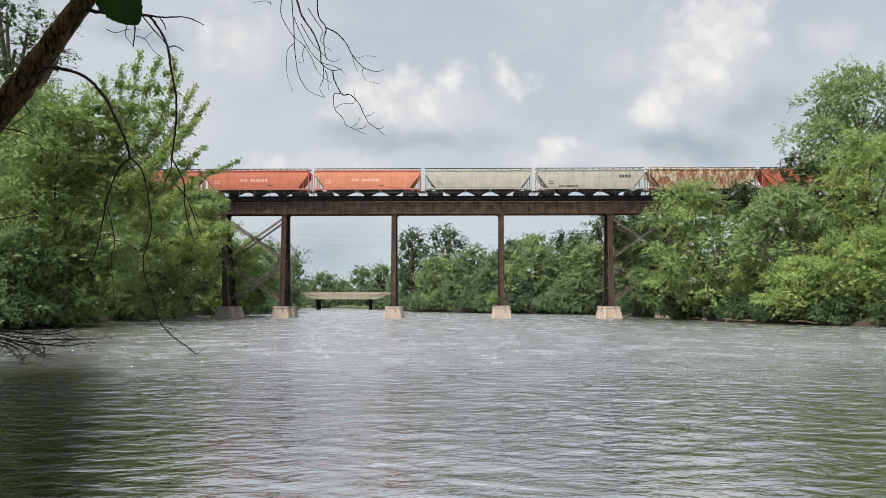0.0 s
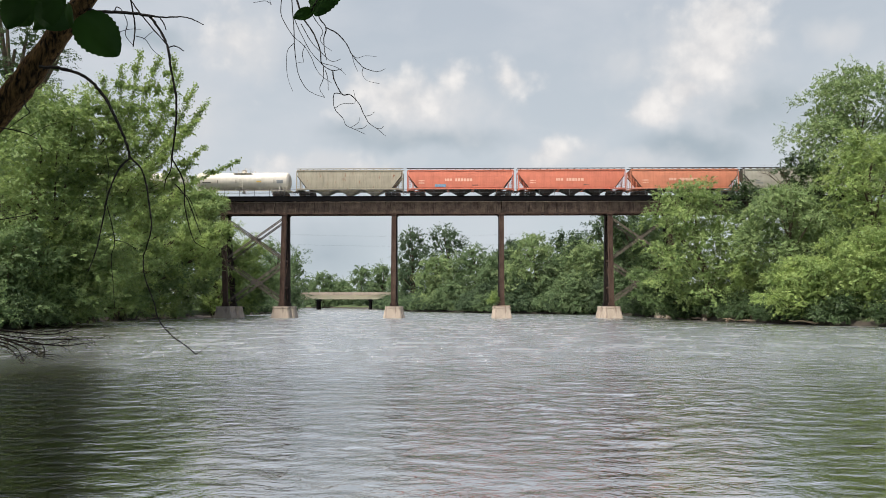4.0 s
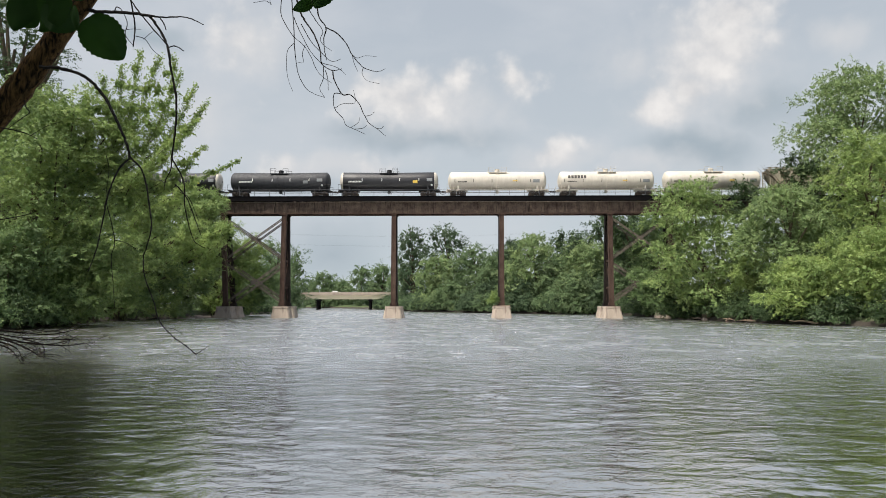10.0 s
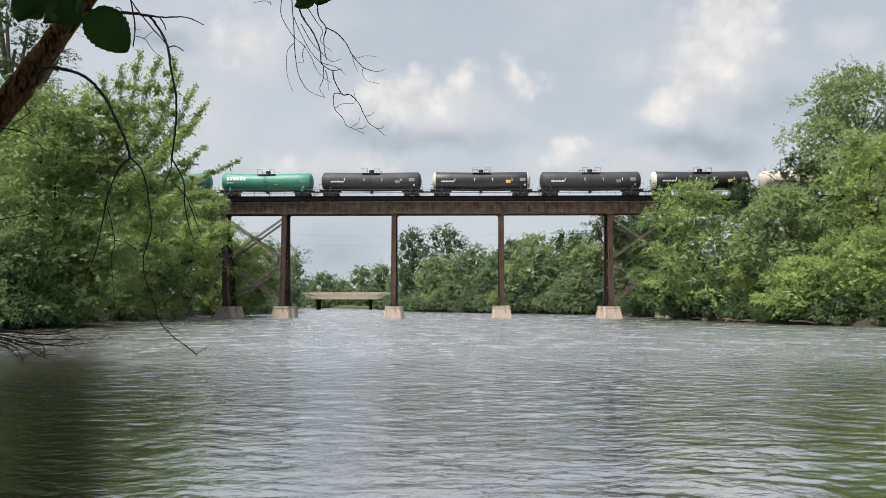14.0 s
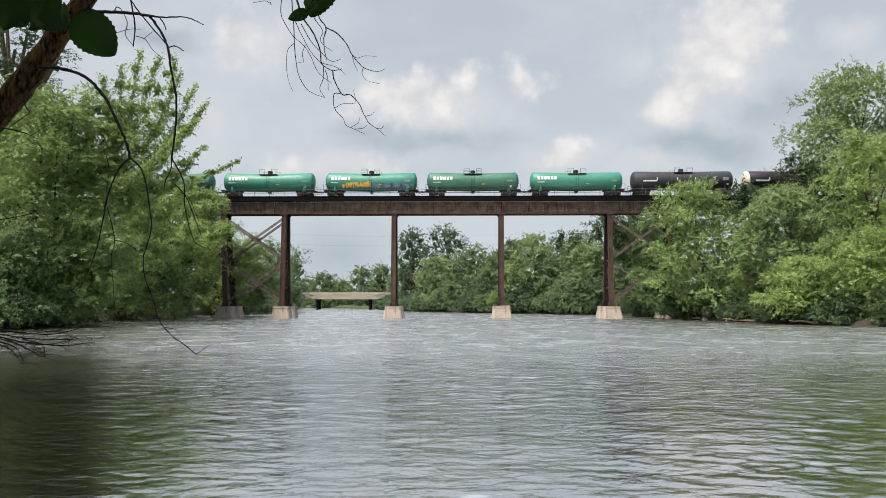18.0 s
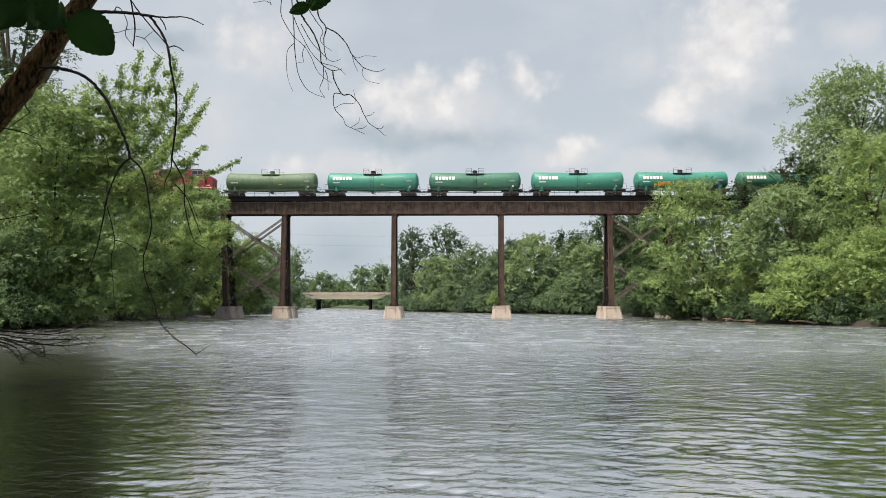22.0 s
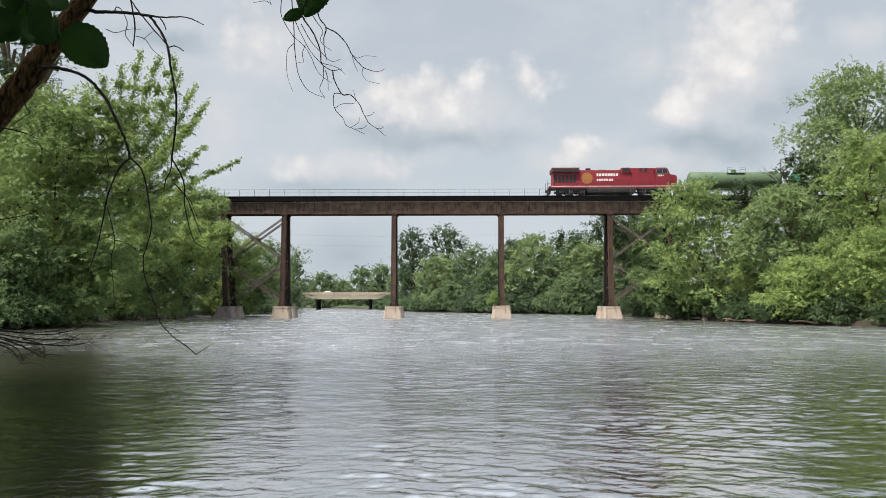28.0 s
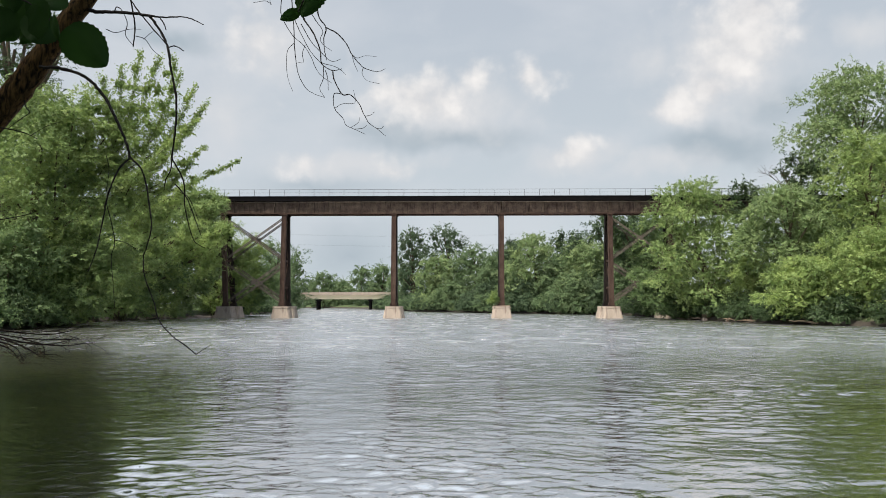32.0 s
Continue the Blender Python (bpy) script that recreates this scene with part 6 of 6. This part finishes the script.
    limb_part("branch", [(-2.699, 4.450, 3.886), (-2.530, 4.420, 3.860), (-2.367, 4.400, 3.800), (-2.232, 4.380, 3.671), (-2.132, 4.370, 3.502), (-2.055, 4.360, 3.339), (-2.029, 4.360, 3.238)], 0.017, 0.011, t, TWIG, 8, 0.06, 3)
    for i, (pts, a, b) in enumerate((
        ([(-2.029, 4.360, 3.246), (-2.085, 4.350, 3.184), (-2.128, 4.350, 3.092), (-2.162, 4.340, 2.958), (-2.176, 4.340, 2.848), (-2.194, 4.330, 2.717), (-2.218, 4.330, 2.608), (-2.252, 4.320, 2.503)], 0.010, 0.004),
        ([(-2.030, 4.360, 3.253), (-1.953, 4.350, 3.177), (-1.913, 4.350, 3.073), (-1.886, 4.340, 2.940), (-1.866, 4.340, 2.794), (-1.883, 4.330, 2.680), (-1.906, 4.330, 2.608)], 0.009, 0.005),
        ([(-1.906, 4.330, 2.608), (-1.881, 4.300, 2.478), (-1.810, 4.280, 2.318), (-1.766, 4.270, 2.198), (-1.678, 4.260, 2.104), (-1.585, 4.250, 2.042), (-1.524, 4.250, 1.991)], 0.005, 0.005),
        ([(-1.524, 4.250, 1.991), (-1.487, 4.250, 2.018), (-1.442, 4.250, 2.046)], 0.004, 0.002),
        ([(-1.726, 4.260, 2.157), (-1.669, 4.260, 2.146), (-1.616, 4.260, 2.118)], 0.003, 0.002),
        ([(-2.162, 4.340, 2.958), (-2.098, 4.340, 2.710), (-2.115, 4.340, 2.602), (-2.093, 4.330, 2.439), (-2.076, 4.330, 2.279)], 0.004, 0.002),
        ([(-2.098, 4.340, 2.710), (-2.028, 4.340, 2.692), (-1.958, 4.330, 2.655)], 0.003, 0.002),
        ([(-2.184, 4.360, 3.264), (-2.162, 4.360, 3.171), (-2.169, 4.350, 3.022)], 0.003, 0.002),
    )):
        limb_part("twig", pts, a, b, t, TWIG, 7, 0.1, 40 + i)
    for i, (pts, a, b) in enumerate((
        ([(-3.090, 4.500, 3.499), (-2.904, 4.450, 3.463), (-2.771, 4.420, 3.432), (-2.660, 4.400, 3.382)], 0.007, 0.003),
        ([(-2.826, 4.500, 3.693), (-2.795, 4.480, 3.617), (-2.758, 4.460, 3.573), (-2.802, 4.450, 3.532), (-2.889, 4.450, 3.463)], 0.006, 0.003),
        ([(-3.017, 4.500, 2.850), (-2.768, 4.400, 2.867), (-2.659, 4.400, 2.893)], 0.005, 0.003),
        ([(-2.714, 4.420, 3.410), (-2.612, 4.400, 3.461), (-2.503, 4.400, 3.499)], 0.003, 0.0015),
    )):
        limb_part("twig", pts, a, b, t, TWIG, 7, 0.1, 60 + i)
    # the bough above, and the bare spray that hangs from it
    limb_part("branch", [(-2.207, 4.500, 4.731), (-1.764, 4.500, 4.853), (-1.283, 4.450, 4.784), (-0.850, 4.400, 4.697), (-0.545, 4.400, 4.559)], 0.03, 0.010, t, TWIG, 8, 0.05, 4)
    for i, (pts, a, b) in enumerate((
        ([(-0.850, 4.400, 4.697), (-0.838, 4.400, 4.442), (-0.831, 4.400, 4.227), (-0.777, 4.400, 4.134), (-0.791, 4.400, 4.065), (-0.787, 4.400, 4.003), (-0.771, 4.400, 3.911)], 0.008, 0.003),
        ([(-0.777, 4.400, 4.134), (-0.700, 4.390, 4.088), (-0.639, 4.390, 4.018), (-0.600, 4.380, 3.942), (-0.536, 4.380, 3.865), (-0.486, 4.370, 3.835), (-0.423, 4.370, 3.824), (-0.379, 4.370, 3.843)], 0.006, 0.002),
        ([(-0.600, 4.380, 3.942), (-0.566, 4.380, 3.919), (-0.510, 4.380, 3.934), (-0.431, 4.370, 3.923)], 0.003, 0.0015),
        ([(-0.600, 4.380, 3.942), (-0.584, 4.380, 3.880), (-0.561, 4.380, 3.827)], 0.003, 0.0015),
        ([(-0.525, 4.380, 3.854), (-0.530, 4.370, 3.808), (-0.497, 4.370, 3.763), (-0.411, 4.370, 3.740)], 0.003, 0.0015),
        ([(-1.062, 4.420, 4.649), (-0.961, 4.420, 4.275), (-0.921, 4.420, 4.189), (-0.863, 4.420, 4.100), (-0.818, 4.410, 3.991), (-0.810, 4.410, 3.914), (-0.791, 4.410, 3.876), (-0.729, 4.400, 3.842), (-0.669, 4.400, 3.853)], 0.010, 0.003),
        ([(-0.729, 4.400, 3.842), (-0.716, 4.400, 3.773), (-0.662, 4.390, 3.678), (-0.610, 4.390, 3.674), (-0.553, 4.390, 3.617), (-0.522, 4.380, 3.550), (-0.484, 4.380, 3.482), (-0.432, 4.380, 3.445), (-0.376, 4.380, 3.396)], 0.006, 0.002),
        ([(-0.510, 4.380, 3.528), (-0.473, 4.380, 3.535), (-0.448, 4.380, 3.558)], 0.003, 0.0015),
        ([(-0.432, 4.380, 3.445), (-0.403, 4.380, 3.445), (-0.388, 4.380, 3.464)], 0.003, 0.0015),
        ([(-0.662, 4.390, 3.678), (-0.714, 4.390, 3.682), (-0.720, 4.390, 3.617), (-0.699, 4.380, 3.561), (-0.654, 4.380, 3.512), (-0.632, 4.380, 3.467), (-0.569, 4.380, 3.437), (-0.506, 4.380, 3.407)], 0.004, 0.0018),
        ([(-0.583, 4.380, 3.441), (-0.524, 4.380, 3.448), (-0.495, 4.380, 3.471)], 0.003, 0.0015),
        ([(-0.606, 4.380, 3.448), (-0.554, 4.380, 3.486), (-0.547, 4.380, 3.520)], 0.003, 0.0015),
        ([(-0.712, 4.390, 3.583), (-0.657, 4.390, 3.614), (-0.579, 4.390, 3.621), (-0.588, 4.390, 3.705)], 0.003, 0.0015),
        ([(-1.022, 4.430, 4.417), (-0.998, 4.430, 4.143), (-0.992, 4.430, 4.026), (-0.975, 4.430, 3.883), (-0.952, 4.420, 3.803), (-0.906, 4.420, 3.726), (-0.849, 4.420, 3.688), (-0.782, 4.420, 3.665)], 0.005, 0.002),
        ([(-0.996, 4.430, 4.038), (-1.037, 4.430, 3.987), (-1.040, 4.420, 3.879), (-1.027, 4.420, 3.791), (-0.996, 4.420, 3.707)], 0.003, 0.0018),
        ([(-1.081, 4.440, 4.422), (-1.090, 4.440, 4.264), (-1.070, 4.440, 4.198), (-1.005, 4.430, 4.092), (-0.932, 4.430, 4.026), (-0.880, 4.420, 3.945), (-0.841, 4.420, 3.856), (-0.793, 4.410, 3.799), (-0.737, 4.410, 3.761)], 0.004, 0.002),
        ([(-1.000, 4.430, 4.221), (-0.968, 4.430, 4.143), (-0.892, 4.420, 3.995), (-0.830, 4.420, 3.918), (-0.775, 4.410, 3.864)], 0.004, 0.002),
        ([(-0.791, 4.410, 3.876), (-0.793, 4.410, 3.788), (-0.815, 4.410, 3.723), (-0.780, 4.410, 3.662)], 0.004, 0.002),
        ([(-0.779, 4.410, 3.845), (-0.763, 4.410, 3.788), (-0.758, 4.410, 3.711)], 0.004, 0.002),
        ([(-0.947, 4.420, 4.166), (-0.881, 4.420, 4.049), (-0.803, 4.410, 3.961), (-0.738, 4.410, 3.907), (-0.679, 4.410, 3.922)], 0.004, 0.002),
        ([(-0.802, 4.410, 3.895), (-0.699, 4.400, 3.861), (-0.642, 4.400, 3.811)], 0.003, 0.0015),
        ([(-0.904, 4.420, 4.275), (-0.846, 4.420, 4.185), (-0.801, 4.410, 4.115), (-0.816, 4.410, 4.057), (-0.793, 4.410, 4.018), (-0.736, 4.410, 3.976)], 0.004, 0.002),
        ([(-0.919, 4.420, 4.022), (-0.936, 4.420, 3.964), (-0.928, 4.420, 3.906), (-0.965, 4.420, 3.903)], 0.003, 0.0015),
        ([(-1.127, 4.420, 4.451), (-1.158, 4.420, 4.334), (-1.150, 4.420, 4.302), (-1.188, 4.420, 4.326), (-1.271, 4.420, 4.314)], 0.004, 0.002),
    )):
        limb_part("twig", pts, a, b, t, TWIG, 7, 0.1, 80 + i)
    rng = np.random.default_rng(7)
    # unseen crown clumps, set towards the sun to shade trunk and leaf sprays
    cs = [(-3.7, 0.4, 8.2, 1.9, 0.6), (-2.6, -3.6, 8.4, 2.2, 0.6), (-5.0, 1.6, 8.0, 1.7, 0.6), (-1.2, 3.2, 8.6, 1.2, 0.6), (-4.2, -1.6, 9.4, 1.9, 0.7), (-0.8, -4.6, 8.0, 1.7, 0.6)]
    v, q = leaf_cloud(rng, cs, 1100, 0.16, 0.4, 9, 0.55, 0.75)
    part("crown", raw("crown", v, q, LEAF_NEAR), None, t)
    return t


def leaf_blade(L, W, curl, seed):
    """One broad leaf with a toothed rim, a folded midrib and a curled tip; stalk at the origin, tip along -z."""
    rng = random.Random(seed)
    n, m = 20, 4
    vs, q = [], []
    for i in range(n + 1):
        f = i / n
        w = W * 0.5 * math.sin(math.pi * min(1.0, 0.08 + 0.92 * f ** 0.8)) ** 0.7
        if i == n:
            w = 0.0006
        tooth = 1.0 + (0.05 if i % 2 else -0.03) + rng.uniform(-0.02, 0.02)
        for j in range(-m, m + 1):
            s = j / m
            e = tooth if abs(j) == m else 1.0
            vs.append((s * w * e, abs(s) * w * 0.25 - curl * L * f * f + 0.02 * L * math.sin(5 * f + 3 * s), -f * L))
    k = 2 * m + 1
    for i in range(n):
        for j in range(k - 1):
            q.append((i * k + j, i * k + j + 1, (i + 1) * k + j + 1, (i + 1) * k + j))
    return np.array(vs), q


def build_leaf_spray(name, label, leaves, stalk, pivot):
    """Leaves close to the camera on one twig: each one's stalk end, length, width, turns in degrees."""
    t = thing(name, pose(*pivot), label, "leaves", "leaf sprays near the camera")
    limb_part("stalk", np.array(stalk) - np.array(pivot), 0.0028, 0.0016, t, TWIG, 6, 0.05, 3)
    for i, (p, L, W, rx, ry, rz) in enumerate(leaves):
        v, q = leaf_blade(L, W, 0.12, i + len(leaves) * 10)
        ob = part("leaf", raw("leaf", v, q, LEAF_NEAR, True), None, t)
        ob.matrix_local = Matrix.Translation(Vector(p) - Vector(pivot)) @ pose(0, 0, 0, rx, ry, rz)
    return t


build_near_tree()
PIVOT_A = (-0.719, 1.160, 2.834)
PIVOT_B = (-0.211, 1.200, 2.916)
SPRAY_A = build_leaf_spray("leaf_spray", "dark green backlit leaves hanging close by", [
    ((-0.654, 1.150, 2.780), 0.090, 0.074, 12, -46, 10), ((-0.702, 1.170, 2.807), 0.062, 0.062, -10, 20, 30), ((-0.731, 1.160, 2.834), 0.062, 0.045, 20, -40, -20), ((-0.767, 1.150, 2.817), 0.07, 0.05, 5, 8, 10),
    ((-0.768, 1.160, 2.863), 0.052, 0.045, 15, -10, 0), ((-0.667, 1.130, 2.792), 0.055, 0.018, 40, -48, 60), ((-0.784, 1.200, 2.831), 0.05, 0.045, 15, -30, 10), ((-0.697, 1.140, 2.814), 0.075, 0.06, 10, 35, -15), ((-0.753, 1.180, 2.874), 0.07, 0.06, 0, -15, 20), ((-0.792, 1.160, 2.803), 0.06, 0.05, 10, -50, 0), ((-0.687, 1.190, 2.858), 0.05, 0.04, -20, 30, 20)],
    [(-0.871, 1.200, 2.916), (-0.787, 1.170, 2.859), (-0.729, 1.160, 2.829), (-0.690, 1.150, 2.799), (-0.672, 1.150, 2.782)], PIVOT_A)
SPRAY_B = build_leaf_spray("leaf_spray", "dark green leaf hanging from above", [
    ((-0.231, 1.200, 2.903), 0.086, 0.060, 10, 16, 12), ((-0.263, 1.210, 2.835), 0.040, 0.022, 30, 55, 50), ((-0.209, 1.220, 2.926), 0.05, 0.045, 10, -30, 0)],
    [(-0.173, 1.220, 2.992), (-0.202, 1.210, 2.943), (-0.231, 1.200, 2.903), (-0.251, 1.200, 2.857), (-0.263, 1.200, 2.829)], PIVOT_B)
# dead branches that trail over the water at the near shore
# near-black bark: the shade on the branches is put into the colour
SNAG_BARK = plain("wet_dead_bark", (0.006, 0.005, 0.004), 0.9, 0, 0.4, 20, 0.04)
DRY_LEAF = leafy("dry_leaf", (0.014, 0.012, 0.006), (0.045, 0.038, 0.016), 0.7, 0.2, 3.0, 0.1)


def build_snag():
    t = thing("dead_branches", pose(0, 0, 0), "dead bare branches trailing over the water's edge", "branch")
    rng = np.random.default_rng(31)
    for i, (a, b, c) in enumerate((((-16.277, 24.000, 1.394), (-14.288, 24.000, 1.100), (-11.328, 23.000, 1.150)), ((-16.272, 24.000, 1.296), (-14.443, 23.000, 1.038), (-12.854, 22.000, 0.663)), ((-15.396, 23.000, 1.188), (-13.717, 22.000, 0.949), (-12.778, 21.000, 0.549)), ((-15.875, 24.000, 1.257), (-13.788, 23.500, 0.933), (-12.086, 23.000, 1.188)), ((-15.583, 23.000, 1.150), (-14.211, 22.500, 0.863), (-13.419, 22.000, 0.394)),
                                     ((-16.132, 25.000, 1.357), (-13.988, 24.500, 1.235), (-12.335, 24.000, 1.591)), ((-14.956, 23.500, 1.125), (-13.865, 23.000, 0.813), (-13.299, 22.700, 0.573)), ((-14.875, 24.000, 1.002), (-13.290, 24.000, 0.865), (-12.211, 24.000, 0.983)), ((-16.344, 25.000, 1.459), (-15.304, 25.000, 1.254), (-13.972, 25.000, 1.357)), ((-14.560, 23.800, 1.110), (-13.689, 23.500, 0.895), (-13.432, 23.200, 0.385)))):
        br = limb_part("branch", [a, b, c], 0.030, 0.007, t, SNAG_BARK, 9, 0.12, 300 + i)
        for k in range(10):
            f = 0.22 + 0.082 * k
            p = np.array(a) * (1 - f) ** 2 + 2 * np.array(b) * f * (1 - f) + np.array(c) * f * f
            d = rng.normal(size=3) * np.array([0.42, 0.35, 0.22]) + np.array([0.35, 0, -0.05])
            limb_part("twig", [p, p + d * 0.5 + np.array([0.1, 0, 0.05]), p + d], 0.014, 0.004, br, SNAG_BARK, 5, 0.1, 400 + 10 * i + k)
        tips = [tuple(np.array(a) * (1 - f) ** 2 + 2 * np.array(b) * f * (1 - f) + np.array(c) * f * f) + (0.16, 0.5) for f in (0.45, 0.6, 0.75, 0.9, 1.0)]
        v, q = leaf_cloud(rng, tips, 14, 0.07, 0.5, 4, 0.2, 0.5)
        part("dry_leaves", raw("dry_leaves", v[:14 * 4 * 4], q[:14 * 4], DRY_LEAF), None, br)
    return t


build_snag()


# ---- cars on the road bridge ----
def build_car():
    c = thing("road_car", Matrix(), "small white car crossing the road bridge", "car", "cars on the road bridge")
    def body(bm):
        box(bm, -2.2, 2.2, -0.88, 0.88, 0.35, 0.95, 0.12)
    def cabin(bm):
        vs = bmesh.ops.create_cube(bm, size=1.0, matrix=Matrix.Translation((-0.2, 0, 1.2)) @ Matrix.Diagonal((2.5, 1.6, 0.55, 1)))["verts"]
        for v in vs:
            if v.co.z > 1.3:
                v.co.x = -0.2 + (v.co.x + 0.2) * 0.68
                v.co.y *= 0.85
    def wheel(bm):
        rod(bm, (0, -0.1, 0), (0, 0.1, 0), 0.33, seg=14)
    piece("body", "car body", body, WHITE_MARK, c)
    piece("cabin", "car cabin", cabin, WHITE_MARK, c)
    for x in (-1.35, 1.35):
        for y in (-0.8, 0.8):
            piece("wheel", "car wheel", wheel, BLACKISH, c, (x, y, 0.33))
    return c


CARS = [(build_car(), 10.0, -4.4), (build_car(), 23.0, -9.0), (build_car(), 28.0, -7.6)]
ROAD = pose(-43, 300, 6.78, 0, 0, 3.0)


SWAY_A = [(0.0, 73, -96), (0.2, 90, -100), (0.5, 39, -62), (0.7, 14, -34), (1.0, 11, -59), (1.5, 17, -59), (2.0, 35, -31), (2.5, -2, -18), (3.0, 16, -16), (4.2, 30, -30), (5.5, 60, -55), (6.0, 41, -41), (6.5, -8, -20), (7.0, 40, -38), (8.0, 8, -26), (9.0, 20, -14),
          (10.0, 40, -22), (11.0, 24, -26), (12.0, 36, -33), (13.0, 27, -29), (14.0, 49, -38), (17.0, 37, -38), (18.0, 19, -25), (19.0, 30, -33), (20.0, 19, -38), (21.0, 26, -38), (22.0, 13, -26), (23.0, 42, -30), (24.0, 8, -29), (25.0, 24, -18), (27.5, 3, 0), (28.0, 1, 1), (29.0, -2, 3), (30.0, -5, 2), (31.0, 6, -8), (32.0, 0, 0)]
SWAY_B = [(0.0, 95, -45), (0.5, 25, -5), (1.0, 20, 2), (1.5, 60, -25), (2.0, 21, 0), (2.5, 20, 2), (3.0, 23, 6), (4.2, 30, 0), (5.5, 43, -2), (6.0, 45, -16), (7.0, 38, -18), (8.0, 14, -12), (9.0, 20, -2), (10.0, 28, -14), (11.0, 24, -10), (12.0, 30, -10), (13.0, 20, -6), (14.0, 31, -20), (17.0, 20, -5), (18.0, 18, 2),
          (19.0, 23, -5), (20.0, 21, -5), (21.0, 25, -10), (22.0, 20, -10), (23.0, 26, -8), (24.0, 15, -10), (25.0, 10, -5), (27.5, -8, 8), (28.0, 6, 1), (29.0, 6, 2), (30.0, 6, 2), (31.0, 8, -5), (32.0, 0, 0)]


def motions():
    times = [i * 2.0 for i in range(17)]
    for car, s in TRAIN:
        walk(car, [(t, BRIDGE @ pose(s + train_way(t), 1.2, 20.93)) for t in times])
    # wheels roll with the train
    spin = [(i / 30.0, train_way(i / 30.0)) for i in range(961)]
    for wheel in WHEELS:
        wheel.delta_location, wheel.location = wheel.location, (0, 0, 0)
    first = WHEELS[0]
    walk(first, [(t, Matrix.Rotation(d / 0.46, 4, "Y")) for t, d in spin])
    for wheel in WHEELS[1:]:
        wheel.rotation_mode = "QUATERNION"
        keys = wheel.animation_data_create()
        keys.action = first.animation_data.action
        keys.action_slot = first.animation_data.action_slot
    road = ROAD
    for car, t, x in CARS:
        rows = [(0.0, -70.0)] if t > 4 else []
        for dt in (-3.0, -2.0, -1.0, 0.0, 1.0, 2.0, 3.0):
            if 0 < t + dt < 32:
                rows.append((t + dt, max(-70.0, min(70.0, x + 26.0 * dt))))
        rows.append((32.0, min(70.0, x + 26.0 * 3) if t < 30 else x))
        walk(car, [(tt, road @ pose(xx, 2.5, 0)) for tt, xx in rows])
    # the leaf sprays sway: seconds, sideways and downwards in metres
    walk(SPRAY_A, [(t, pose(PIVOT_A[0] + a * 0.000945, PIVOT_A[1], PIVOT_A[2] - b * 0.000945, 0, a * 0.1, 0)) for t, a, b in SWAY_A])
    walk(SPRAY_B, [(t, pose(PIVOT_B[0] + a * 0.00099, PIVOT_B[1], PIVOT_B[2] - b * 0.00099, 0, a * 0.1, 0)) for t, a, b in SWAY_B])
    walk(RIVER, [(0.0, pose(2.2, -4.7, 0)), (32.0, pose(-2.2, 4.7, 0))])
    walk(SKY, [(0.0, pose(0, 0, 0, 0, 0, 0.0)), (32.0, pose(0, 0, 0, 0, 0, -2.2))])


motions()
